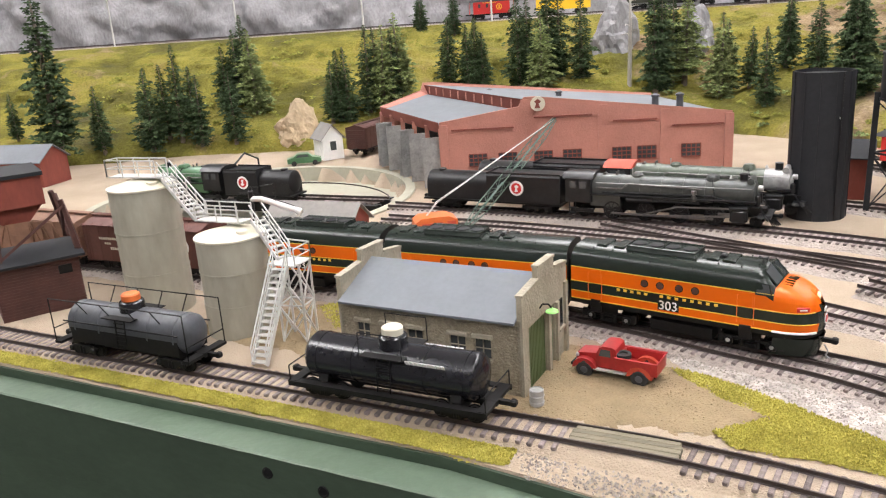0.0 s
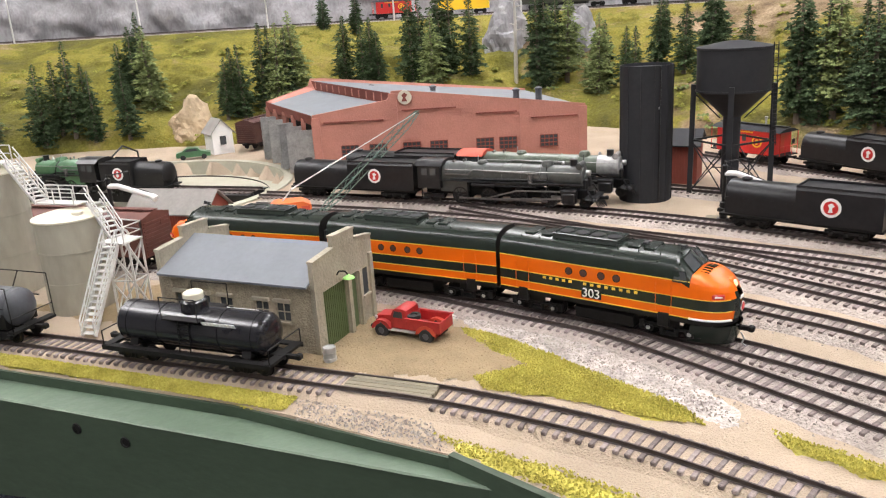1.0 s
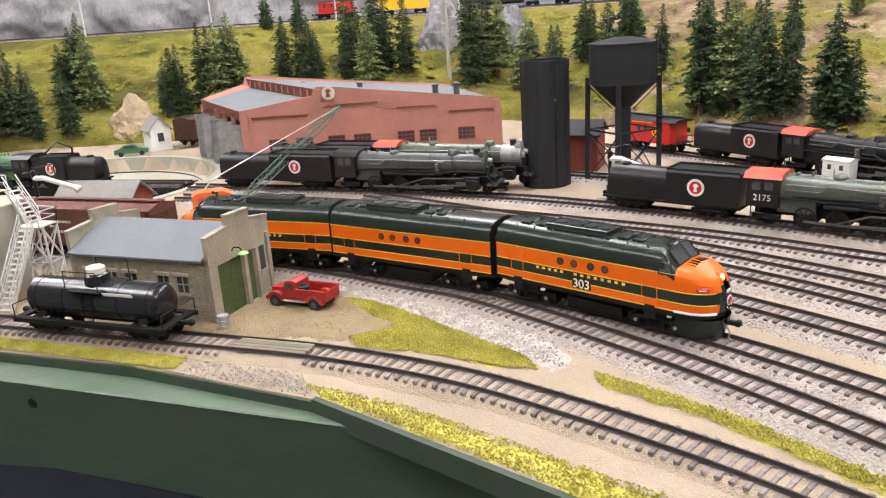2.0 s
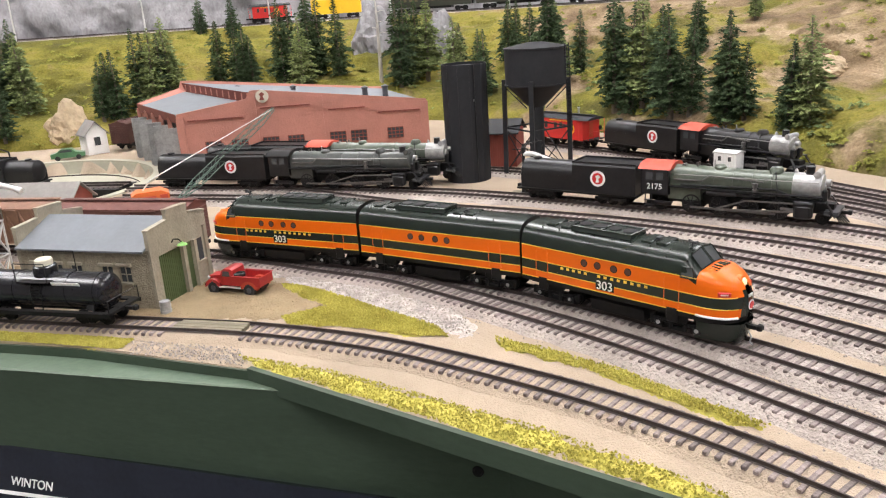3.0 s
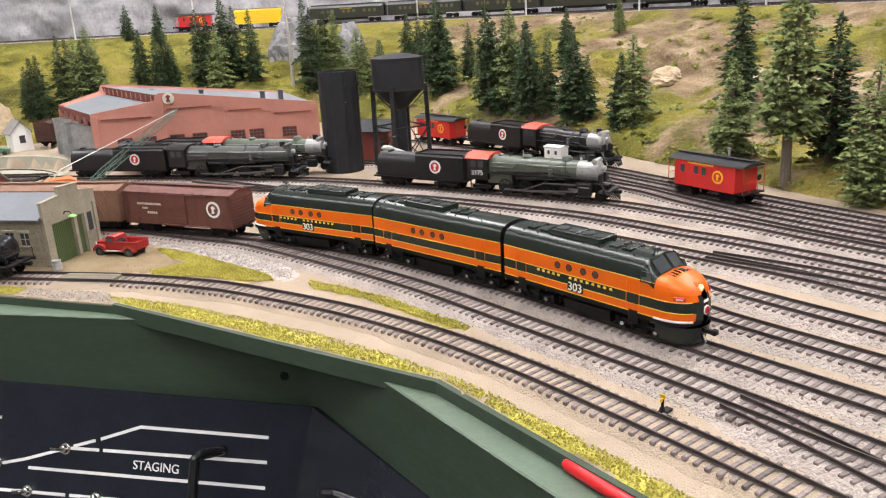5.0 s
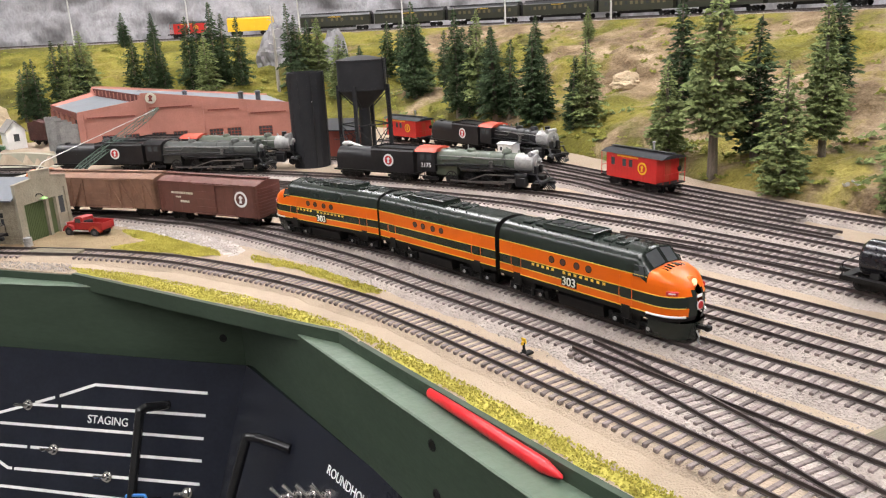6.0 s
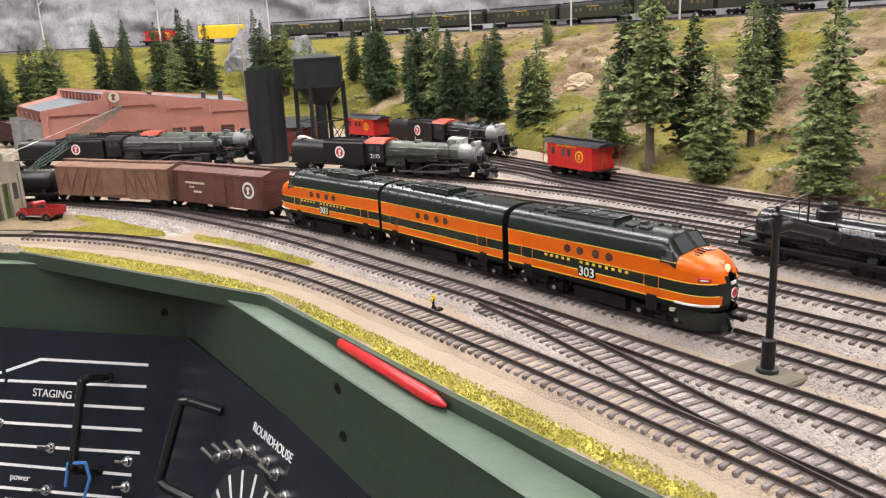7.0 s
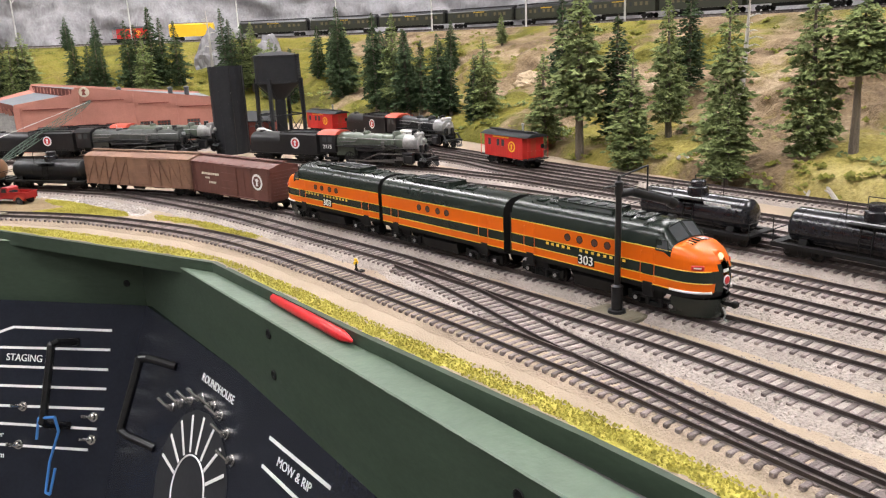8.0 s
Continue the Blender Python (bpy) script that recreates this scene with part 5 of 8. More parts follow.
        part("cylinder_block", Geo().box((x1 - 0.026, s * 0.0145, 0.0110), (0.0150, 0.0085, 0.0125), ch=0.002).lathe((x1 - 0.034, s * 0.0150, 0.0178), (1, 0, 0), [(0, 0.003), (0.016, 0.003), (0.016, 0.0005)], 12), "steam_black", t)
        ys = s * 0.0152
        dx = [cabx + 0.020 + i * (x1 - 0.048 - cabx - 0.020) / (drivers - 1) for i in range(drivers)]
        part("side_rod", Geo().beam((dx[0], ys, 0.0068), (dx[-1], ys, 0.0068), 0.0009, 0.0018), "rod_steel", t)
        part("main_rod", Geo().beam((dx[1], s * 0.0165, 0.0068), (x1 - 0.032, s * 0.0165, 0.0105), 0.0009, 0.0018).beam((x1 - 0.044, s * 0.0162, 0.0125), (x1 - 0.032, s * 0.0162, 0.0125), 0.0012, 0.0022), "rod_steel", t)
        part("valve_gear", Geo().beam((dx[1], s * 0.0172, 0.0080), (dx[2], s * 0.0172, 0.0170), 0.0007, 0.0014).beam((dx[2], s * 0.0172, 0.0170), (x1 - 0.032, s * 0.0168, 0.0178), 0.0007, 0.0014), "rod_steel", t)
        part("ladder", Geo().beam((x1 - 0.009, s * 0.0130, 0.0200), (x1 - 0.001, s * 0.0150, 0.0080), 0.0030, 0.0008), "steam_black", t)
        part("sand_pipe", Geo().tube([(x1 - 0.052, s * 0.004, zc + r * 1.1), (x1 - 0.050, s * r * 0.9, zc + r * 0.55), (x1 - 0.048, s * r * 1.08, zc - 0.002), (x1 - 0.049, s * 0.0125, 0.0150)], 0.0006, 5), "steam_black", t)
        part("injector_pipe", Geo().tube([(cabx + 0.004, s * r * 1.12, zc + 0.001), (cabx + 0.030, s * r * 1.12, zc + 0.001), (cabx + 0.036, s * r * 1.08, zc + 0.006), (x1 - 0.060, s * r * 1.04, zc + 0.0035)], 0.0007, 5), "rod_steel", t)
        part("air_pump", Geo().lathe((x1 - 0.066, s * 0.0140, 0.0225), (0, 0, 1), [(0, 0.0006), (0.0004, 0.0026), (0.0042, 0.0026), (0.0046, 0.0014), (0.0058, 0.0014), (0.0062, 0.0024), (0.0098, 0.0024), (0.0102, 0.0006)], 12), "rod_steel", t)
        part("cab_step", Geo().beam((x0 + 0.004, s * 0.0160, 0.0160), (x0 + 0.004, s * 0.0165, 0.0050), 0.0008).beam((x0 + 0.010, s * 0.0160, 0.0160), (x0 + 0.010, s * 0.0165, 0.0050), 0.0008).box((x0 + 0.007, s * 0.0165, 0.0052), (0.007, 0.004, 0.0006)).box((x0 + 0.007, s * 0.0163, 0.0105), (0.007, 0.003, 0.0006)), "steam_black", t)
        part("cooling_coil", Geo().tube([(cabx + 0.036, s * 0.0160, 0.0225), (x1 - 0.060, s * 0.0160, 0.0225), (x1 - 0.060, s * 0.0160, 0.0210), (cabx + 0.036, s * 0.0160, 0.0210)], 0.0006, 5), "steam_black", t)
    part("generator", Geo().lathe((cabx + 0.010, -0.004, zc + r * 1.02), (0, 1, 0), [(0, 0.0004), (0.0004, 0.0018), (0.006, 0.0018), (0.0064, 0.0004)], 12), "rod_steel", t)
    part("whistle", Geo().cyl((cabx + 0.036, 0.003, zc + r * 0.9), (cabx + 0.036, 0.003, zc + r + 0.006), 0.0006, n=8), "silver", t)
    part("safety_valve", Geo().cyl((cabx + 0.022, -0.003, zc + r), (cabx + 0.022, -0.003, zc + r + 0.0035), 0.0009, n=8).cyl((cabx + 0.022, 0.003, zc + r), (cabx + 0.022, 0.003, zc + r + 0.0035), 0.0009, n=8), "rod_steel", t)
    part("feedwater_heater", Geo().lathe((x1 - 0.0180, -0.009, zc + r * 0.98), (0, 1, 0), [(0, 0.0006), (0.0006, 0.0030), (0.0174, 0.0030), (0.0180, 0.0006)], 14), smoke, t)
    for x in dx:
        for s in (-1, 1):
            R = 0.0088
            g = Geo().lathe((x, s * 0.0082, R), (0, s, 0), [(0, R + 0.0006), (0.0009, R + 0.0006), (0.0009, R), (0.0034, R), (0.0034, R * 0.84), (0.0026, R * 0.82), (0.0026, 0.0022), (0.0042, 0.002), (0.0042, 0.0002)], 22)
            wh = part("driving_wheel", g, "steam_black", t)
            sp = Geo()
            for k in range(9):
                a = 2 * math.pi * k / 9
                sp.beam((x + 0.002 * math.cos(a), s * 0.0112, R + 0.002 * math.sin(a)), (x + R * 0.84 * math.cos(a), s * 0.0112, R + R * 0.84 * math.sin(a)), 0.0012, 0.0008)
            part("spokes", sp, "steam_black", wh)
    for x in (x1 - 0.012,):
        wheelset(t, x, 0.0050)
    wheelset(t, x0 + 0.016, 0.0058)
    part("trailing_truck", Geo().box((x0 + 0.016, 0.0130, 0.0075), (0.024, 0.0022, 0.004), ch=0.0006).box((x0 + 0.016, -0.0130, 0.0075), (0.024, 0.0022, 0.004), ch=0.0006), "steam_black", t)
    part("engine_frame", Geo().box(((x0 + x1) / 2, 0, 0.0125), (L - 0.008, 0.010, 0.009)), "under_black", t)
    pil = Geo().prism([(-0.0155, 0.0098), (0.0155, 0.0098), (0.0140, 0.0125), (-0.0140, 0.0125)], "x", x1 - 0.010, x1 + 0.001)
    for i in range(9):
        y = -0.013 + i * 0.00325
        pil.beam((x1 - 0.001, y, 0.0098), (x1 + 0.008 - abs(y) * 0.35, y * 0.9, 0.0016), 0.0010)
    part("pilot", pil, "steam_black", t)
    coupler(t, x1, 1)
    # tender: coal bunker ahead of a round tank
    t0, t1 = -TL, -0.002
    cut = t0 + TL * 0.48
    w = 0.0165
    part("tender_tank", Geo().lathe((t0, 0, 0.0262), (1, 0, 0), [(0, 0.001), (0.0006, 0.0095), (0.0030, 0.0132), (0.0060, 0.0138), (cut - t0 + 0.004, 0.0138)], 26), tender, t)
    part("tender_skirt", Geo().prism([(-0.0135, 0.0118), (0.0135, 0.0118), (0.0138, 0.026), (-0.0138, 0.026)], "x", t0 + 0.003, cut + 0.002), tender, t)
    part("tender_bunker", Geo().prism([(-w, 0.0120), (w, 0.0120), (w, 0.0385), (w * 0.93, 0.0405), (-w * 0.93, 0.0405), (-w, 0.0385)], "x", cut, t1), tender, t, smooth=25)
    part("bunker_rim", Geo().box(((cut + t1) / 2, w * 0.9, 0.0413), (t1 - cut, 0.0008, 0.0022)).box(((cut + t1) / 2, -w * 0.9, 0.0413), (t1 - cut, 0.0008, 0.0022)).box((cut, 0, 0.0413), (0.0008, w * 1.8, 0.0022)), tender, t)
    part("tender_hatch", Geo().lathe((t0 + 0.016, 0, 0.0390), (0, 0, 1), [(0, 0.0045), (0.0022, 0.0045), (0.0028, 0.003), (0.0028, 0.0003)], 14), tender, t)
    part("tender_deck", Geo().box(((t0 + t1) / 2, 0, 0.0108), (TL, 0.032, 0.0018)), "under_black", t)
    if emblem:
        for s in (-1, 1):
            herald(t, cut + (t1 - cut) * 0.42, s * (w + 0.0002), 0.0268, 0.0078, 0)
    for x in (t0 + 0.024, t1 - 0.026):
        g = Geo()
        for s in (-1, 1):
            g.box((x, s * 0.0135, 0.0072), (0.033, 0.0022, 0.0030), ch=0.0006)
            for d in (-0.011, 0, 0.011):
                g.box((x + d, s * 0.0142, 0.0056), (0.0042, 0.0022, 0.0042), ch=0.0008)
        part("tender_truck", g, "under_black", t)
        for d in (-0.011, 0, 0.011):
            wheelset(t, x + d, 0.0050)
    coupler(t, t0, -1)
    return t


def caboose(label, L=0.098, group="cabooses"):
    t = thing("caboose", label, "caboose", group=group)
    w = 0.0168
    bl = L - 0.020
    part("body", Geo().prism([(-w, 0.0110), (w, 0.0110), (w, 0.0385), (-w, 0.0385)], "x", -bl / 2, bl / 2), "car_red", t, smooth=20)
    part("roof", Geo().prism([(-w - 0.0012, 0.0380), (w + 0.0012, 0.0380), (w * 0.6, 0.0412), (0, 0.0422), (-w * 0.6, 0.0412)], "x", -L / 2 + 0.001, L / 2 - 0.001), "charcoal", t, "dark grey roof")
    part("roof_walk", Geo().box((0, 0, 0.0434), (L - 0.004, 0.006, 0.0009)), "charcoal", t)
    part("stove_pipe", Geo().cyl((0.012, 0.006, 0.041), (0.012, 0.006, 0.051), 0.0012, n=10).cyl((0.012, 0.006, 0.0505), (0.012, 0.006, 0.052), 0.0019, n=10), "silver", t)
    for s in (-1, 1):
        for x in (-0.028, -0.010, 0.000):
            wd = part("window", Geo().box((x, s * w, 0.0292), (0.0052, 0.0012, 0.0085)), "glass", t)
            part("window_frame", Geo().box((x, s * (w + 0.0004), 0.0338), (0.0066, 0.0010, 0.0008)).box((x, s * (w + 0.0004), 0.0246), (0.0066, 0.0010, 0.0008)), "car_red", wd)
        herald(t, 0.018 * -s, s * (w + 0.0002), 0.0255, 0.0068, 0, "rail_yellow", "car_red")
        bars(t, [-0.020 + i * 0.0028 for i in range(12)], s * (w + 0.0003), 0.0360, 0.0019, 0.0016, "rail_yellow")
        g = Geo()
        for i in range(16):
            g.box((-bl / 2 + (i + 0.5) * bl / 16, s * (w + 0.00005), 0.0248), (0.0003, 0.0003, 0.026))
        part("board_seam", g, "car_red", t)
    for e in (-1, 1):
        g = Geo().box((e * (L / 2 - 0.005), 0, 0.0112), (0.010, 0.033, 0.0012))
        part("end_platform", g, "under_black", t)
        g = Geo()
        for y in (-0.016, -0.006, 0.006, 0.016):
            g.tube([(e * (L / 2 - 0.0008), y, 0.0112), (e * (L / 2 - 0.0008), y, 0.038 if abs(y) > 0.01 else 0.022)], 0.0004, 5)
        g.tube([(e * (L / 2 - 0.0008), -0.016, 0.022), (e * (L / 2 - 0.0008), 0.016, 0.022)], 0.0004, 5)
        part("end_railing", g, "car_red", t)
        part("end_door", Geo().box((e * bl / 2, 0, 0.024), (0.001, 0.008, 0.020)), "cab_red", t)
        part("brake_wheel", Geo().lathe((e * (L / 2 + 0.0006), 0.006, 0.027), (e, 0, 0), [(0, 0.003), (0.0004, 0.003), (0.0004, 0.002)], 14), "under_black", t)
        freight_truck(t, e * (L / 2 - 0.021))
        coupler(t, e * L / 2, e)
    part("underframe", Geo().box((0, 0, 0.0092), (L, 0.009, 0.003)), "under_black", t)
    return t


# ---- the moving train ----
LEAD = ft_unit(True, "orange and dark green streamlined diesel cab unit with lit headlight")
BOOSTER = ft_unit(False, "orange and dark green cabless diesel booster unit with portholes")
TAIL = ft_unit(True, "orange and dark green diesel cab unit facing the boxcars")
BOX_A = boxcar("brown boxcar with a round white emblem", 0.135, "box_brown", False)
BOX_B = boxcar("faded tan boxcar with outside braces", 0.166, "box_tan", True, emblem=False)
TANK_M = tank_car("weathered black tank car in the train", 0.124, "steam_black", cap="steam_black", stripe_bars=False)
TANK_N = tank_car("rusty orange brown tank car in the train", 0.118, "tank_rust", cap="tank_rust", stripe_bars=False)


# ---- standing rolling stock ----
def park(ob, line, x, y, turned=False, off=0.0, z=RAIL):
    ob.matrix_basis = line.stand(line.near(x, y), z, 0.035) @ pose(0, off, 0, 0, 0, 180 if turned else 0)
    return ob


park(tank_car("black tank car with a cream dome lid on the siding", 0.122, group="tank cars on the siding"), T_SIDING, -0.031, 0.397)
park(tank_car("dark grey tank car with an orange valve and side rails", 0.118, "tank_grey", cap="crane_orange", stripe_bars=False, rail=True, sill=False, group="tank cars on the siding"), T_SIDING, -0.203, 0.484)
park(tank_car("glossy black tank car on a yard track", 0.112, "tank_black", cap="tank_black", group="tank cars in the yard"), T_YARD_C, 0.6863, -0.0644)
park(tank_car("glossy black tank car coupled behind another", 0.126, "tank_black", cap="tank_black", group="tank cars in the yard"), T_YARD_C, 0.7342, -0.1923)
park(steam_engine("large grey green steam locomotive with a black round tender", "boiler_grey", "boiler_grey", "steam_black", L=0.190, TL=0.160, drivers=4), T_YARD_F, 0.130, 0.781)
park(steam_engine("green grey steam locomotive with a silver smokebox behind another", "boiler_green", "silver", "cab_red", L=0.190, TL=0.150), T_YARD_F, 0.150, 0.771, off=0.058)
park(steam_engine("green steam locomotive with a silver smokebox and red cab roof", "boiler_green", "silver", "cab_red", L=0.168, TL=0.130, number="2175"), T_YARD_F, 0.478, 0.503)
park(steam_engine("black steam locomotive with a silver smokebox and red cab roof", "steam_black", "silver", "cab_red", L=0.150, TL=0.125), T_HILLSIDE, 0.618, 0.678)
park(caboose("bright red caboose with a round emblem"), T_YARD_H, 0.695, 0.345)
park(caboose("bright red caboose behind the coaling tower"), T_HILLSIDE, 0.535, 0.850)


def turntable():
    t = thing("turntable", "concrete turntable pit with a dark bridge", "turntable", pose(PIT.x, PIT.y, 0))
    n = 72
    def ring(r0, z0, r1, z1):
        g = Geo()
        vs = [(r * math.cos(2 * math.pi * i / n), r * math.sin(2 * math.pi * i / n), z) for r, z in ((r0, z0), (r1, z1)) for i in range(n)]
        return g.add(vs, [(i, (i + 1) % n, n + (i + 1) % n, n + i) for i in range(n)])
    rim = Geo()
    for a in ((PIT_R - 0.004, -0.022, PIT_R - 0.002, 0.002), (PIT_R - 0.002, 0.002, PIT_R + 0.010, 0.002), (PIT_R + 0.010, 0.002, PIT_R + 0.0105, -0.004)):
        g = ring(*a)
        rim.add(g.v, g.f)
    part("pit_wall", rim, "concrete", t, "pale concrete pit wall")
    ped = Geo()
    disc = [(PIT_R * math.cos(2 * math.pi * i / n), PIT_R * math.sin(2 * math.pi * i / n)) for i in range(n)]
    part("pit_floor", Geo().prism([(x * 0.985, y * 0.985) for x, y in disc], "z", -0.0225, -0.0185), "concrete", t)
    part("ring_rail", ring(PIT_R - 0.022, -0.0185, PIT_R - 0.022, -0.0165), "rail", t)
    m = pose(0, 0, 0, 0, 0, -24)
    g = Geo()
    for s in (-1, 1):
        g.box((0, s * 0.012, -0.004), (2 * PIT_R - 0.014, 0.003, 0.014)).box((0, s * 0.020, 0.003), (2 * PIT_R - 0.016, 0.008, 0.0012))
    part("bridge_girder", g.move(m), "steam_black", t, "black bridge girders")
    g = Geo()
    for i in range(52):
        g.box((-PIT_R + 0.012 + i * 0.0073, 0, 0.0038), (0.0032, 0.034, 0.0024))
    tagged(part("bridge_tie", g.move(m), "tie", t, smooth=0), kind="stuff")
    for s in (-1, 1):
        part("bridge_rail", Geo().box((0, s * 0.00825, 0.0062), (2 * PIT_R - 0.012, 0.0012, 0.0025)).move(m), "rail", t)
    arch = Geo()
    for s in (-1, 1):
        arch.tube([(0, s * 0.026, 0.0), (0, s * 0.026, 0.048), (0, 0, 0.060)], 0.0012, 6)
    part("power_arch", arch.move(m), "steam_black", t)
    eng = steam_engine("bright green steam locomotive with a black tender on the turntable", "boiler_bright", "boiler_bright", "steam_black", L=0.115, TL=0.095, drivers=3)
    eng.matrix_basis = pose(PIT.x - 0.012, PIT.y - 0.035, RAIL, 0, 0, 180 - 24)


turntable()


# ---- buildings ----
def shed():
    a, b = Vector((0.039, 0.401, 0)), Vector((0.073, 0.466, 0))
    ux = (Vector((-0.066, 0.458, 0)) - a).normalized()
    rz = math.degrees(math.atan2(-ux.y, -ux.x))
    L, W = 0.119, 0.0735
    # local x runs along the eaves from the doors inwards, y to the back
    t = thing("stone_shed", "small stone workshop with a grey roof and green doors", "workshop", Matrix.Translation(a) @ Matrix((ux, Vector((-ux.y, ux.x, 0)) * -1, Vector((0, 0, 1)))).transposed().to_4x4())
    H = 0.047
    # long wall facing the siding with window openings
    def wall(name, x0, x1, holes, plane, thick, height, axis):
        g = Geo()
        xs = sorted({x0, x1, *[h[0] for h in holes], *[h[1] for h in holes]})
        for p, q in zip(xs, xs[1:]):
            hs = [h for h in holes if h[0] <= p and q <= h[1]]
            spans = [(0, height)] if not hs else [(0, hs[0][2]), (hs[0][3], height)]
            for z0, z1 in spans:
                if z1 - z0 < 1e-5:
                    continue
                c = ((p + q) / 2, plane, (z0 + z1) / 2)
                s = (q - p, thick, z1 - z0)
                if axis == "y":
                    c, s = (c[1], c[0], c[2]), (s[1], s[0], s[2])
                g.box(c, s)
        return part(name, g, "stone", t, "mottled tan stone wall", smooth=0)
    wins = [(0.018, 0.028, 0.022, 0.034), (0.034, 0.044, 0.022, 0.034), (0.062, 0.072, 0.022, 0.034), (0.080, 0.090, 0.022, 0.034), (0.099, 0.108, 0.022, 0.034)]
    wall("wall_front", 0.0, L, wins, 0.0012, 0.0024, H, "x")
    wall("wall_back", 0.0, L, [], W - 0.0012, 0.0024, H, "x")
    for x0, x1, z0, z1 in wins:
        w = part("window", Geo().box(((x0 + x1) / 2, 0.0016, (z0 + z1) / 2), (x1 - x0, 0.0006, z1 - z0)), "glass", t)
        part("lintel", Geo().box(((x0 + x1) / 2, -0.0004, z1 + 0.0016), (x1 - x0 + 0.003, 0.003, 0.0026), ch=0.0004), "stone_plain", w)
        part("sill", Geo().box(((x0 + x1) / 2, -0.0006, z0 - 0.0007), (x1 - x0 + 0.002, 0.003, 0.0014)), "stone_plain", w)
        part("mullion", Geo().box(((x0 + x1) / 2, 0.0008, (z0 + z1) / 2), (0.0006, 0.0006, z1 - z0)).box(((x0 + x1) / 2, 0.0008, (z0 + z1) / 2), (x1 - x0, 0.0006, 0.0006)), "stone_plain", w)
    # gable ends carry stepped parapets
    for x, open_end in ((0.0, True), (L, False)):
        prof = [(0, 0), (W, 0), (W, 0.059), (W * 0.70, 0.0625), (W * 0.70, 0.0695), (W * 0.34, 0.0705), (W * 0.34, 0.0630), (0, 0.0610)]
        if open_end:
            d0, d1, e0, e1, dh = W * 0.12, W * 0.50, W * 0.56, W * 0.70, 0.040
            prof = [(0, 0), (d0, 0), (d0, dh), (d1, dh), (d1, 0), (e0, 0), (e0, dh), (e1, dh), (e1, 0), *prof[1:]]
        part("gable_wall", Geo().prism(prof, "x", x - 0.0016, x + 0.0016), "stone_plain", t, smooth=0)
        cap = Geo()
        for (y0, z0), (y1, z1) in zip(prof[-6:], prof[-5:]):
            if abs(y1 - y0) > 0.005:
                cap.beam((x, y0, z0 + 0.0006), (x, y1, z1 + 0.0006), 0.0046, 0.0014)
        part("parapet_cap", cap, "stone_plain", t)
    door = part("double_door", Geo().box((0.0006, W * 0.31, 0.0198), (0.0012, W * 0.385, 0.0400)), "door_green", t, "green painted double door")
    g = Geo()
    for i in range(12):
        g.box((-0.0002, W * 0.125 + (i + 0.5) * W * 0.375 / 12, 0.0198), (0.0006, 0.0018, 0.0392))
    part("door_plank", g, "door_green", door)
    part("side_door", Geo().box((0.0006, W * 0.63, 0.0198), (0.0012, W * 0.145, 0.0400)), "door_green", t, "green side door")
    part("end_window", Geo().box((-0.0018, W * 0.82, 0.030), (0.0008, W * 0.10, 0.018)), "glass", t)
    part("end_window_sill", Geo().box((-0.0022, W * 0.82, 0.0202), (0.003, W * 0.14, 0.0016)), "stone_plain", t)
    part("pilaster", Geo().box((-0.0022, W * 0.53, 0.020), (0.0024, 0.004, 0.040)).box((-0.0022, W * 0.73, 0.020), (0.0024, 0.0036, 0.040)).box((-0.0022, W * 0.94, 0.024), (0.0024, 0.004, 0.048)), "stone_plain", t)
    roof = Geo()
    for y0, z0, y1, z1 in ((-0.0045, H - 0.0008, W * 0.5, 0.0625), (W + 0.003, H - 0.0008, W * 0.5, 0.0625)):
        roof.add([(0.0016, y0, z0), (L - 0.0016, y0, z0), (L - 0.0016, y1, z1), (0.0016, y1, z1), (0.0016, y0, z0 + 0.0014), (L - 0.0016, y0, z0 + 0.0014), (L - 0.0016, y1, z1 + 0.0014), (0.0016, y1, z1 + 0.0014)],
                 [(3, 2, 1, 0), (4, 5, 6, 7), (0, 1, 5, 4), (1, 2, 6, 5), (2, 3, 7, 6), (3, 0, 4, 7)])
    part("roof", roof, "roof_grey", t, "smooth blue grey roof", smooth=0)
    lamp = part("lamp_bracket", Geo().tube([(-0.0016, W * 0.36, 0.0455), (-0.003, W * 0.37, 0.048), (-0.006, W * 0.40, 0.0475), (-0.0075, W * 0.42, 0.0445)], 0.0005, 6), "under_black", t)
    part("lamp_shade", Geo().lathe((-0.0075, W * 0.42, 0.0425), (0, 0, 1), [(0, 0.0040), (0.0008, 0.0036), (0.002, 0.001), (0.0026, 0.0006)], 16), "green_lit", lamp, "pale green lamp shade")


def barrel(x, y):
    g = Geo().lathe((0, 0, 0), (0, 0, 1), [(0, 0.0035), (0.0006, 0.0040), (0.0030, 0.0040), (0.0034, 0.0043), (0.0038, 0.0040), (0.0066, 0.0040), (0.0070, 0.0043), (0.0074, 0.0040), (0.0102, 0.0040), (0.0106, 0.0037), (0.0100, 0.0034), (0.0100, 0.0003)], 18)
    solid("oil_drum", g, "silver", "pale ribbed oil drum beside the shed", "drum", pose(x, y, 0))


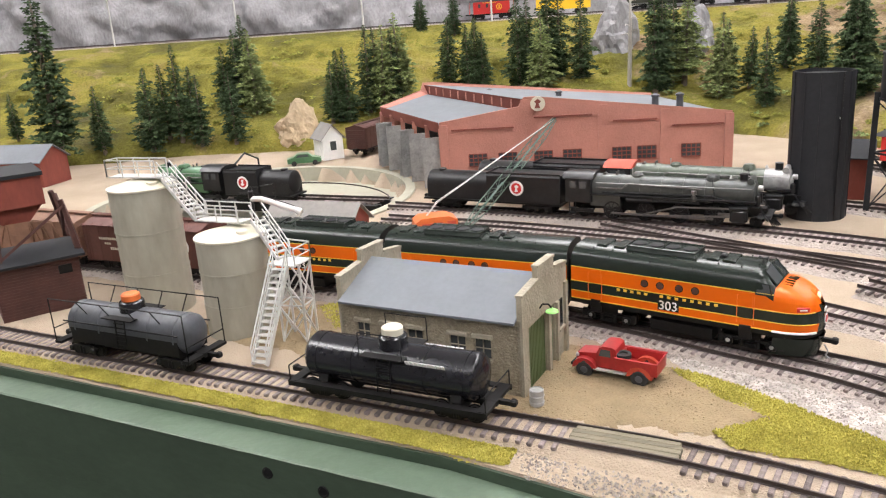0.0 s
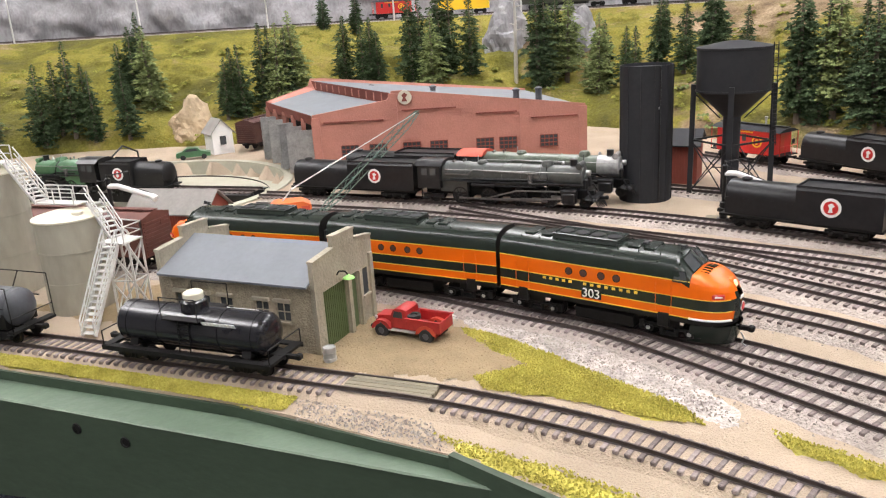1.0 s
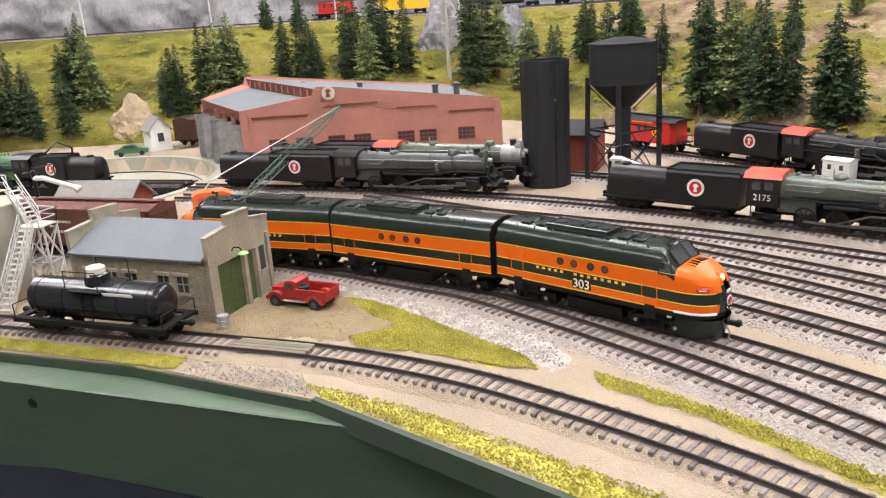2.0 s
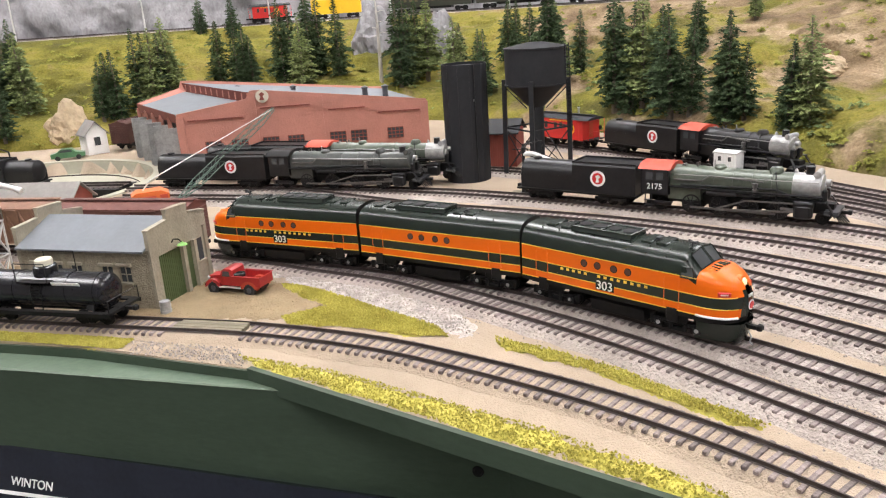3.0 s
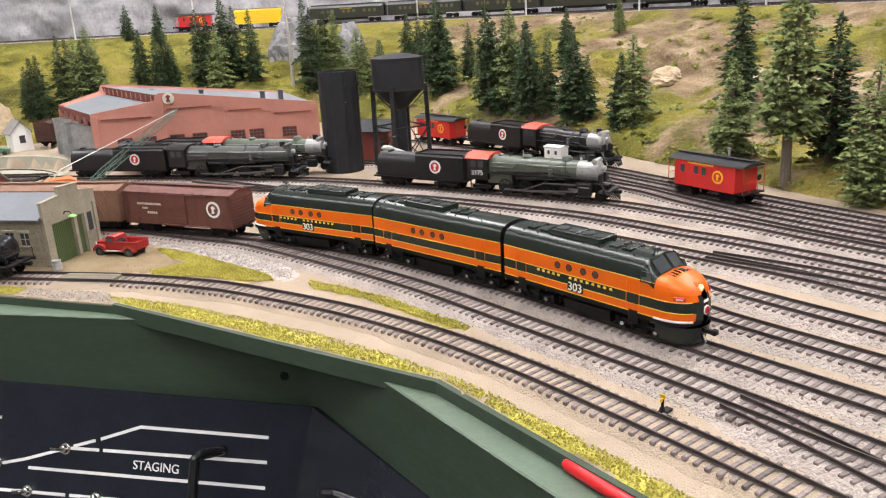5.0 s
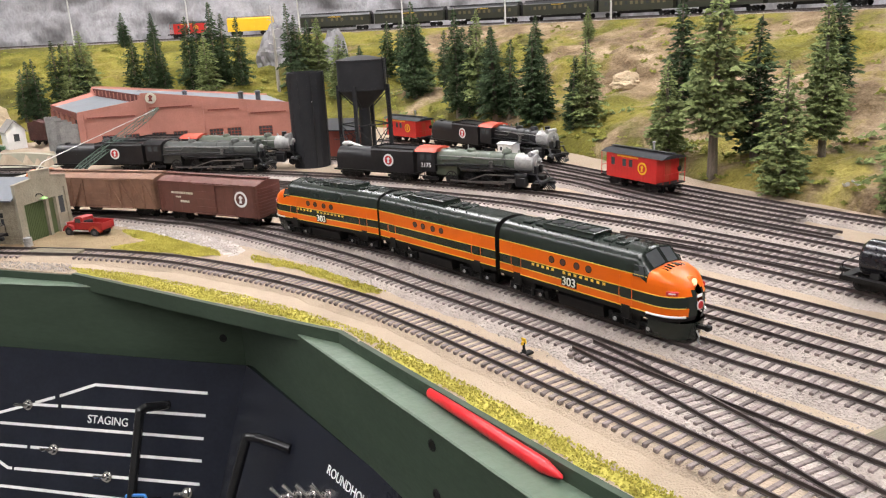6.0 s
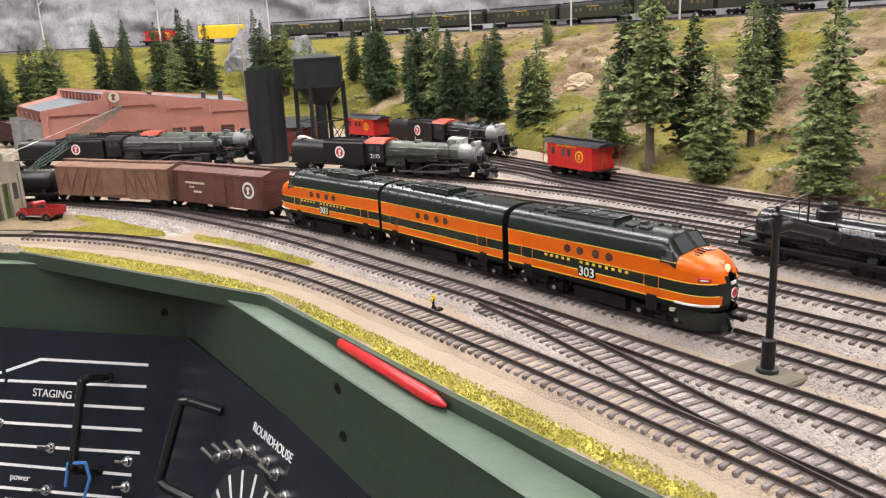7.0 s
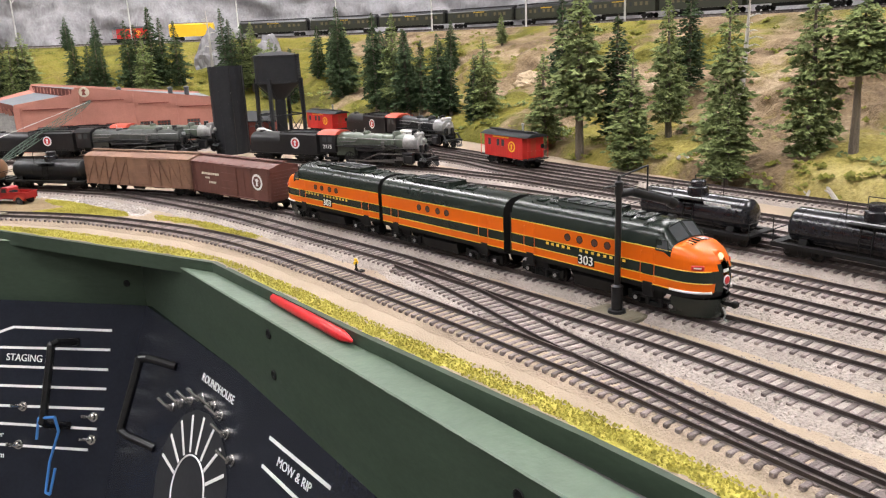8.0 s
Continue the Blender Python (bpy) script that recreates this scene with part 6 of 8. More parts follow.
def pickup():
    p, q = Vector((0.077, 0.4355, 0)), Vector((0.1175, 0.4095, 0))
    d = (p - q).normalized()
    t = thing("pickup_truck", "vintage red pickup truck parked by the workshop", "truck", Matrix.Translation((p + q) / 2) @ pose(0, 0, 0, 0, 0, math.degrees(math.atan2(d.y, d.x))) @ Matrix.Scale(0.88, 4))
    part("chassis", Geo().box((0, 0, 0.0072), (0.056, 0.012, 0.003)), "under_black", t)
    part("cargo_bed", Geo().box((-0.0165, 0, 0.0098), (0.0275, 0.0210, 0.0012)).box((-0.0165, 0.0100, 0.0136), (0.0275, 0.0010, 0.0080), ch=0.0003).box((-0.0165, -0.0100, 0.0136), (0.0275, 0.0010, 0.0080), ch=0.0003).box((-0.0298, 0, 0.0136), (0.0010, 0.0208, 0.0080), ch=0.0003).box((-0.0032, 0, 0.0136), (0.0010, 0.0208, 0.0080)), "truck_red", t)
    part("bed_rail", Geo().box((-0.0165, 0.0106, 0.0178), (0.0285, 0.0018, 0.0008)).box((-0.0165, -0.0106, 0.0178), (0.0285, 0.0018, 0.0008)), "truck_red", t)
    part("cab", Geo().prism([(-0.0030, 0.0085), (0.0110, 0.0085), (0.0115, 0.0165), (0.0090, 0.0222), (0.0068, 0.0236), (0.0002, 0.0238), (-0.0022, 0.0225), (-0.0030, 0.0170)], "y", -0.0088, 0.0088), "truck_red", t, smooth=40)
    part("bonnet", Geo().prism([(0.0110, 0.0085), (0.0255, 0.0085), (0.0262, 0.0130), (0.0248, 0.0158), (0.0110, 0.0172)], "y", -0.0062, 0.0062), "truck_red", t, smooth=40)
    part("windscreen", Geo().add([(0.0118, -0.0074, 0.0170), (0.0118, 0.0074, 0.0170), (0.0095, 0.0066, 0.0218), (0.0095, -0.0066, 0.0218)], [(0, 1, 2, 3)]), "glass", t)
    for s in (-1, 1):
        part("side_window", Geo().prism([(0.0010, 0.0168), (0.0092, 0.0168), (0.0076, 0.0216), (0.0014, 0.0216)], "y", min(s * 0.0086, s * 0.0091), max(s * 0.0086, s * 0.0091)), "glass", t)
        for x in (0.0190, -0.0185):
            fend = [(x + 0.0085 * math.cos(radians(a)), 0.0062 + 0.0078 * math.sin(radians(a))) for a in range(0, 181, 20)]
            part("mudguard", Geo().prism(fend + [(x - 0.0066, 0.0068), (x, 0.0125), (x + 0.0066, 0.0068)], "y", min(s * 0.0062, s * 0.0106), max(s * 0.0062, s * 0.0106)), "truck_red" if x > 0 else "cab_red", t)
            wh = part("wheel", Geo().lathe((x, s * 0.0072, 0.0058), (0, s, 0), [(0, 0.0050), (0.0008, 0.0058), (0.0030, 0.0058), (0.0038, 0.0050), (0.0036, 0.0032), (0.0036, 0.0002)], 20), "rubber", t)
            part("hub", Geo().lathe((x, s * 0.0104, 0.0058), (0, s, 0), [(0, 0.0028), (0.0006, 0.0024), (0.0009, 0.0006), (0.0009, 0.0001)], 14), "tank_grey", wh)
        part("headlamp", Geo().lathe((0.0240, s * 0.0066, 0.0142), (1, 0, 0), [(0, 0.001), (0.0012, 0.0016), (0.0016, 0.0015), (0.0016, 0.0001)], 12), "silver", t)
        part("running_board", Geo().box((0.0015, s * 0.0092, 0.0072), (0.022, 0.003, 0.0009)), "iron_white", t)
    part("front_bumper", Geo().box((0.0285, 0, 0.0078), (0.0012, 0.018, 0.0022), ch=0.0003), "under_black", t)
    part("grille", Geo().box((0.0262, 0, 0.0112), (0.0008, 0.009, 0.0060)), "under_black", t)
    part("spare_wheel", Geo().lathe((-0.006, 0.004, 0.0165), (0, 0, 1), [(0, 0.0052), (0.0028, 0.0052), (0.0028, 0.003), (0.0016, 0.0028), (0.0016, 0.0002)], 16), "rubber", t)


def storage_tank(x, y, r, h, label):
    t = thing("storage_tank", label, "storage tank", pose(x, y, 0), "storage tanks")
    part("shell", Geo().lathe((0, 0, 0), (0, 0, 1), [(0, r), (h * 0.333, r), (h * 0.335, r - 0.0002), (h * 0.66, r - 0.0002), (h * 0.662, r), (h, r), (h + 0.0012, r - 0.0004)], 48), "storage", t)
    part("top", Geo().lathe((0, 0, h), (0, 0, 1), [(0, r + 0.0008), (0.0012, r + 0.0008), (0.0055, r * 0.35), (0.006, 0.0005)], 40), "cream", t, "cream coned tank top")
    part("hatch", Geo().lathe((r * 0.45, -r * 0.4, h + 0.001), (0, 0, 1), [(0, 0.004), (0.0040, 0.004), (0.0046, 0.0034), (0.0046, 0.0003)], 14), "cream", t)
    g = Geo()
    for k in range(2):
        g.lathe((0, 0, h * (0.333 * (k + 1))), (0, 0, 1), [(0, r + 0.0003), (0.0010, r + 0.0003)], 48)
    part("hoop", g, "storage", t)
    return t


def stair(t, a, b, width, steps):
    """A white stair from a up to b with stringers, treads and hand rails."""
    a, b = Vector(a), Vector(b)
    d = b - a
    side = Vector((-d.y, d.x, 0)).normalized() * width / 2
    for s in (-1, 1):
        part("stringer", Geo().beam(a + side * s, b + side * s, 0.0008, 0.0030), "iron_white", t)
        g = Geo()
        up = Vector((0, 0, 0.011))
        g.beam(a + side * s + up, b + side * s + up, 0.0008).beam(a + side * s + up * 0.55, b + side * s + up * 0.55, 0.0006)
        for i in range(0, steps + 1, 3):
            p = a.lerp(b, i / steps) + side * s
            g.beam(p, p + up, 0.0007)
        part("hand_rail", g, "iron_white", t)
    for i in range(steps):
        p = a.lerp(b, (i + 0.5) / steps)
        h = math.degrees(math.atan2(d.y, d.x))
        part("tread", Geo().box(tuple(p), (0.0042, width, 0.0008), h), "iron_white", t)


def railing(t, pts, h=0.012):
    for p, q in zip(pts, pts[1:]):
        p, q = Vector(p), Vector(q)
        up = Vector((0, 0, h))
        part("top_rail", Geo().beam(p + up, q + up, 0.0008), "iron_white", t)
        part("mid_rail", Geo().beam(p + up * 0.5, q + up * 0.5, 0.0006), "iron_white", t)
        n = max(1, int((q - p).length / 0.014))
        for i in range(n + 1):
            part("rail_post", Geo().beam(p.lerp(q, i / n), p.lerp(q, i / n) + up, 0.0008), "iron_white", t)


def tank_farm():
    A, B = Vector((-0.228, 0.600, 0)), Vector((-0.150, 0.541, 0))
    hA, hB = 0.099, 0.071
    storage_tank(A.x, A.y, 0.0255, hA, "tall weathered cream storage tank with a coned top")
    storage_tank(B.x, B.y, 0.0245, hB, "shorter weathered cream storage tank with a coned top")
    t = thing("steel_stairway", "white steel stairs and platforms up to two storage tanks", "stairway")
    land = Vector((-0.105, 0.513, 0.057))
    foot = Vector((-0.123, 0.468, 0.002))
    stair(t, foot, land + Vector((-0.004, -0.010, 0)), 0.011, 15)
    part("landing", Geo().box(tuple(land), (0.022, 0.020, 0.0010), -28), "iron_white", t)
    railing(t, [land + Vector((0.006, -0.013, 0)), land + Vector((0.014, 0.004, 0)), land + Vector((-0.002, 0.014, 0))])
    topB = Vector((B.x + 0.016, B.y + 0.004, hB + 0.006))
    stair(t, land + Vector((-0.004, 0.006, 0)), topB + Vector((0.004, -0.002, 0.004)), 0.010, 8)
    dB = Vector((B.x - 0.006, B.y + 0.010, hB + 0.009))
    part("walkway", Geo().box(tuple(dB), (0.040, 0.012, 0.0010), -25), "iron_white", t)
    railing(t, [dB + Vector((0.022, -0.004, 0)), dB + Vector((-0.016, 0.014, 0))])
    railing(t, [dB + Vector((0.014, -0.014, 0)), dB + Vector((-0.020, 0.002, 0))])
    topA = Vector((A.x + 0.020, A.y - 0.004, hA + 0.008))
    stair(t, dB + Vector((-0.018, 0.009, 0)), topA, 0.010, 11)
    dA = Vector((A.x - 0.002, A.y + 0.002, hA + 0.008))
    part("walkway", Geo().box(tuple(dA), (0.046, 0.013, 0.0010), -20), "iron_white", t)
    railing(t, [dA + Vector((0.024, -0.004, 0)), dA + Vector((-0.020, 0.014, 0)), dA + Vector((-0.026, 0.004, 0)), dA + Vector((0.018, -0.014, 0))], 0.013)
    legs = [land + Vector((dx, dy, 0)) for dx, dy in ((-0.009, -0.006), (0.008, -0.011), (0.013, 0.004), (-0.004, 0.010))]
    for p, q in zip(legs, legs[1:] + legs[:1]):
        part("tower_leg", Geo().beam((p.x, p.y, 0), p, 0.0014), "iron_white", t)
        for z0, z1 in ((0.002, 0.027), (0.029, 0.055), (0.028, 0.028)):
            part("cross_brace", Geo().beam((p.x, p.y, z0), (q.x, q.y, z1), 0.0009), "iron_white", t)
            if z0 != z1:
                part("cross_brace", Geo().beam((q.x, q.y, z0), (p.x, p.y, z1), 0.0009), "iron_white", t)


def brown_house():
    """A dark brown pump house with a timber trestle hopper over it."""
    t = thing("pump_house", "dark brown boarded house under a timber hopper", "house", pose(-0.340, 0.628, 0, 0, 0, 33))
    part("wall", Geo().box((0, 0, 0.0215), (0.062, 0.062, 0.043)), "dark_brown", t)
    for i in range(17):
        part("clapboard", Geo().box((0, 0, 0.003 + i * 0.0024), (0.0628, 0.0628, 0.0009)), "dark_brown", t)
    part("roof", Geo().prism([(-0.036, 0.043), (0.036, 0.043), (0.036, 0.045), (0.0, 0.049), (-0.036, 0.045)], "x", -0.036, 0.036), "charcoal", t, "dark flat pitched roof")
    part("vent", Geo().box((0.02, -0.0315, 0.034), (0.010, 0.002, 0.007)), "under_black", t)
    for x in (-0.02, 0.028):
        for y in (-0.02, 0.03):
            part("timber_post", Geo().beam((x * 1.25, y * 1.15, 0.044), (x, y, 0.088), 0.0034), "dark_brown", t)
    part("timber_brace", Geo().beam((0.032, -0.023, 0.047), (0.032, 0.034, 0.084), 0.002).beam((0.032, 0.034, 0.047), (0.028, -0.02, 0.084), 0.002).beam((-0.025, -0.023, 0.047), (0.03, -0.022, 0.084), 0.002), "dark_brown", t)
    part("hopper", Geo().box((-0.006, 0.006, 0.099), (0.046, 0.056, 0.024)).prism([(-0.029, 0.088), (0.017, 0.088), (0.004, 0.074), (-0.016, 0.074)], "y", -0.015, 0.028), "barn_red", t, "shingled red brown hopper")
    part("hopper_cap", Geo().box((-0.006, 0.006, 0.112), (0.050, 0.060, 0.003)), "charcoal", t)


def gable_house(name, label, category, x, y, rz, L, W, H, R, wall_mat, roof_mat, windows=(), overhang=0.004):
    t = thing(name, label, category, pose(x, y, 0, 0, 0, rz))
    part("wall", Geo().prism([(-W / 2, 0), (W / 2, 0), (W / 2, H), (0, R - 0.001), (-W / 2, H)], "x", -L / 2, L / 2), wall_mat, t, smooth=0)
    o = overhang
    k = (R - H) / (W / 2)
    roof = Geo()
    for s in (-1, 1):
        pts = [(0, R + 0.0012), (s * (W / 2 + o), H - k * o + 0.0012), (s * (W / 2 + o), H - k * o - 0.0002), (0, R - 0.0002)]
        roof.prism(pts, "x", -L / 2 - o, L / 2 + o)
    part("roof", roof, roof_mat, t, smooth=0)
    n = int(L / 0.003)
    for s in (-1, 1):
        for i in range(n):
            part("board_seam", Geo().box((-L / 2 + (i + 0.5) * L / n, s * W / 2, H / 2), (0.0004, 0.0006, H)), wall_mat, t)
    for wx, wy, wz, ww, wh in windows:
        face = abs(wx) >= L / 2 - 1e-6
        s = (0.0012, ww, wh) if face else (ww, 0.0012, wh)
        w = part("window", Geo().box((wx, wy, wz), s), "glass", t)
        f = 0.0009
        g = Geo()
        for d in (-1, 1):
            if face:
                g.box((wx, wy + d * ww / 2, wz), (0.0020, f, wh + f)).box((wx, wy, wz + d * wh / 2), (0.0020, ww, f))
            else:
                g.box((wx + d * ww / 2, wy, wz), (f, 0.0020, wh + f)).box((wx, wy, wz + d * wh / 2), (ww, 0.0020, f))
        part("window_frame", g, "white", w)
    return t


def roundhouse():
    N0, N1 = Vector((0.006, 0.962, 0)), Vector((0.350, 0.925, 0))
    F0, FK, F1 = Vector((-0.079, 1.186, 0)), Vector((-0.014, 1.256, 0)), Vector((0.318, 1.16, 0))
    t = thing("roundhouse", "pink brick engine roundhouse with a grey roof", "roundhouse")
    # heights by share of depth from the doors to the rear
    K = 0.30
    z_front, z_low, z_high, z_rear = 0.080, 0.092, 0.106, 0.077
    def pt(v, k, z):
        a = N0.lerp(N1, k)
        b = F0.lerp(FK, k / K) if k < K else FK.lerp(F1, (k - K) / (1 - K))
        p = a.lerp(b, v)
        return (p.x, p.y, z)
    def end_wall(v, thick):
        g = Geo()
        out = [(0, 0), (1, 0), (1, z_rear + 0.003), (K + 0.04, z_high + 0.003), (K, z_high + 0.003), (K - 0.02, z_low + 0.006), (0, z_front + 0.004)]
        n = len(out)
        va, vb = v - thick, v + thick
        vs = [pt(va, k, z) for k, z in out] + [pt(vb, k, z) for k, z in out]
        g.add(vs, [(i, (i + 1) % n, n + (i + 1) % n, n + i) for i in range(n)] + [tuple(range(n - 1, -1, -1)), tuple(range(n, 2 * n))])
        return g
    part("end_wall", end_wall(0.004, 0.004), "brick", t, "pink painted brick end wall", smooth=0)
    part("end_wall", end_wall(0.996, 0.004), "brick", t, smooth=0)
    n = 12
    def strip(k0, z0, k1, z1, th=0.0016):
        g = Geo()
        vs = []
        for i in range(n + 1):
            v = 0.006 + 0.988 * i / n
            vs += [pt(v, k0, z0), pt(v, k1, z1), pt(v, k1, z1 - th), pt(v, k0, z0 - th)]
        g.add(vs, [(i * 4 + j, i * 4 + (j + 1) % 4, i * 4 + 4 + (j + 1) % 4, i * 4 + 4 + j) for i in range(n) for j in range(4)])
        return g
    part("front_roof", strip(0.0, z_front, K, z_low), "roof_grey", t, "low grey front roof", smooth=0)
    part("rear_roof", strip(K, z_high, 1.0, z_rear), "roof_grey", t, "long grey rear roof", smooth=0)
    part("clerestory", strip(K, z_high, K + 0.006, z_low - 0.002), "brick_dark", t, "dark red clerestory wall", smooth=0)
    part("rear_wall", strip(0.995, z_rear, 1.0, 0.002), "brick", t, smooth=0)
    for i in range(13):
        part("clerestory_bar", Geo().beam(pt(0.01 + 0.98 * i / 12, K - 0.006, z_low + 0.002), pt(0.01 + 0.98 * i / 12, K - 0.006, z_high - 0.002), 0.0016), "brick", t)
    part("front_fascia", strip(-0.004, z_front + 0.004, 0.006, z_front - 0.008), "brick_dark", t, smooth=0)
    # added charcoal sheet behind the doors: the open interior's shade as a colour
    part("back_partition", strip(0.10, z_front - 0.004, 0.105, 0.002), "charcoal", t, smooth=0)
    stalls = 5
    for i in range(stalls + 1):
        v = 0.006 + 0.988 * i / stalls
        part("door_post", Geo().beam(pt(v, 0.004, 0), pt(v, 0.004, z_front - 0.004), 0.0055), "brick", t)
    for i in range(stalls):
        va, vb = 0.006 + 0.988 * i / stalls, 0.006 + 0.988 * (i + 1) / stalls
        for v, s in ((va + 0.01, 1), (vb - 0.01, -1))[:(2 if i in (1, 3) else 1)]:
            a = Vector(pt(v, 0.0, 0))
            d = Vector((-1, 0.18 * s - 0.35, 0)).normalized()
            b = a + d * 0.022
            g = Geo().add([(*a.xy, 0.004), (*b.xy, 0.004), (*b.xy, 0.066), (*a.xy, 0.066), (a.x, a.y + 0.0016, 0.004), (b.x, b.y + 0.0016, 0.004), (b.x, b.y + 0.0016, 0.066), (a.x, a.y + 0.0016, 0.066)],
                          [(0, 1, 2, 3), (7, 6, 5, 4), (0, 4, 5, 1), (1, 5, 6, 2), (2, 6, 7, 3), (3, 7, 4, 0)])
            part("stall_door", g, "silver", t, "pale grey open stall door", smooth=0)
    # the end wall's panels, corbels and windows
    d = (N1 - N0).normalized()
    out = Vector((d.y, -d.x, 0))
    rz = math.degrees(math.atan2(d.y, d.x))
    Lw = (N1 - N0).length
    for k in (0.012, K, 0.565, 0.775, 0.99):
        p = N0.lerp(N1, k) + out * 0.0012
        zt = (z_front + (z_low - z_front) * k / K if k < K else z_high - (z_high - z_rear) * (k - K) / (1 - K))
        part("pilaster", Geo().box((p.x, p.y, zt / 2), (0.010, 0.0026, zt), rz), "brick", t)
    for k0, k1 in ((0.04, 0.26), (0.33, 0.53), (0.60, 0.75), (0.80, 0.97)):
        p = N0.lerp(N1, (k0 + k1) / 2) + out * 0.0012
        zt = z_front - 0.006 if k1 < K else z_high - (z_high - z_rear) * (k1 - K) / (1 - K) - 0.012
        part("corbel", Geo().box((p.x, p.y, zt), (Lw * (k1 - k0), 0.0022, 0.0016), rz), "brick_dark", t)
    for k in (0.13, 0.235, 0.36, 0.46, 0.63, 0.715, 0.865):
        p = N0.lerp(N1, k) + out * 0.0006
        w = part("window", Geo().box((p.x, p.y, 0.036), (0.021, 0.0016, 0.015), rz), "glass", t)
        for i in range(5):
            q = p + d * (-0.011 + i * 0.0055) + out * 0.0006
            part("upright_bar", Geo().box((q.x, q.y, 0.036), (0.0010, 0.0016, 0.015), rz), "brick_dark", w)
        for z in (0.0285, 0.0335, 0.0385, 0.0435):
            q = p + out * 0.0008
            part("cross_bar", Geo().box((q.x, q.y, z), (0.022, 0.0016, 0.0010), rz), "brick_dark", w)
    p = N0.lerp(N1, 0.345) + out * 0.004
    m = Matrix.Translation((p.x, p.y, 0.1005)) @ Matrix.Rotation(radians(rz), 4, "Z") @ Matrix.Rotation(radians(90), 4, "X")
    em = part("round_emblem", Geo().lathe((0, 0, -0.002), (0, 0, 1), [(0, 0.0088), (0.0012, 0.0088), (0.0012, 0.0002)], 24).move(m), "cream", t, "round cream emblem on the parapet")
    part("emblem_figure", Geo().prism([(-0.004, -0.005), (0.003, -0.005), (0.001, 0), (0.004, 0.003), (0, 0.006), (-0.004, 0.003), (-0.002, 0)], "z", 0.0, 0.0004).move(m), "brick_dark", em)
    for v, k in ((0.10, 0.86), (0.10, 0.78), (0.5, 0.60), (0.75, 0.45)):
        x, y, _ = pt(v, k, 0)
        part("smoke_jack", Geo().lathe((x, y, 0.080), (0, 0, 1), [(0, 0.0045), (0.018, 0.0040), (0.0182, 0.0052), (0.020, 0.0052), (0.022, 0.001)], 14), "tank_grey", t, "dark grey roof vent")


def black_tank():
    t = thing("steel_tank", "tall matte black riveted steel tank", "tank", pose(0.362, 0.735, 0))
    r, h = 0.0265, 0.138
    part("shell", Geo().lathe((0, 0, 0), (0, 0, 1), [(0, r), (h, r), (h, r - 0.001), (h - 0.003, r - 0.001), (h - 0.003, 0.0005)], 24), "charcoal", t)
    g = Geo()
    for a in range(0, 360, 30):
        g.beam((r * math.cos(radians(a)), r * math.sin(radians(a)), 0), (r * math.cos(radians(a)), r * math.sin(radians(a)), h), 0.0006, 0.0012)
    part("seam", g, "charcoal", t)
    a = radians(-80)
    part("gauge_mark", Geo().box((r * math.cos(a), r * math.sin(a) - 0.0002, 0.097), (0.0016, 0.001, 0.0022)), "white", t)
    part("gauge_pipe", Geo().tube([((r + 0.001) * math.cos(a), (r + 0.001) * math.sin(a), 0.002), ((r + 0.001) * math.cos(a), (r + 0.001) * math.sin(a), h)], 0.0007, 6), "steam_black", t)


def coaling_tower():
    t = thing("hopper_tower", "dark grey conical hopper tower on steel legs", "tower", pose(0.441, 0.708, 0, 0, 0, 18))
    r = 0.0355
    part("hopper", Geo().lathe((0, 0, 0.084), (0, 0, 1), [(0, 0.009), (0.0265, r), (0.066, r), (0.0665, r + 0.001), (0.0680, r + 0.001), (0.0730, r * 0.3), (0.0735, 0.0005)], 32), "charcoal", t)
    part("rim", Geo().lathe((0, 0, 0.1095), (0, 0, 1), [(0, r + 0.0008), (0.0018, r + 0.0008)], 32), "charcoal", t)
    part("down_pipe", Geo().cyl((0, 0, 0.003), (0, 0, 0.086), 0.0085, n=16), "charcoal", t)
    for x in (-1, 1):
        for y in (-1, 1):
            part("leg", Geo().beam((x * 0.0275, y * 0.0275, 0), (x * 0.0265, y * 0.0265, 0.116), 0.0050), "charcoal", t)
            part("foot", Geo().box((x * 0.0275, y * 0.0275, 0.0012), (0.010, 0.010, 0.0024), ch=0.0005), "charcoal", t)
    for a, b in (((-1, -1), (1, -1)), ((1, -1), (1, 1)), ((1, 1), (-1, 1)), ((-1, 1), (-1, -1))):
        (ax, ay), (bx, by) = [(q[0] * 0.027, q[1] * 0.027) for q in (a, b)]
        part("cross_bar", Geo().beam((ax, ay, 0.060), (bx, by, 0.060), 0.0018), "charcoal", t)
        part("cross_brace", Geo().beam((ax, ay, 0.006), (bx, by, 0.058), 0.0009), "charcoal", t)
        part("cross_brace", Geo().beam((bx, by, 0.006), (ax, ay, 0.058), 0.0009), "charcoal", t)
        part("hopper_strut", Geo().beam((a[0] * 0.0265, a[1] * 0.0265, 0.108), (a[0] * 0.008, a[1] * 0.008, 0.082), 0.0012), "charcoal", t)
    g = Geo()
    for s in (-0.0028, 0.0028):
        g.beam((0.026 + s, -0.0300, 0.055), (0.020 + s, -0.0325, 0.155), 0.0007)
    for i in range(24):
        z = 0.058 + i * 0.0041
        x = 0.026 - 0.006 * (z - 0.055) / 0.1
        g.beam((x - 0.0028, -0.0312, z), (x + 0.0028, -0.0312, z), 0.0006)
    part("ladder", g, "charcoal", t)


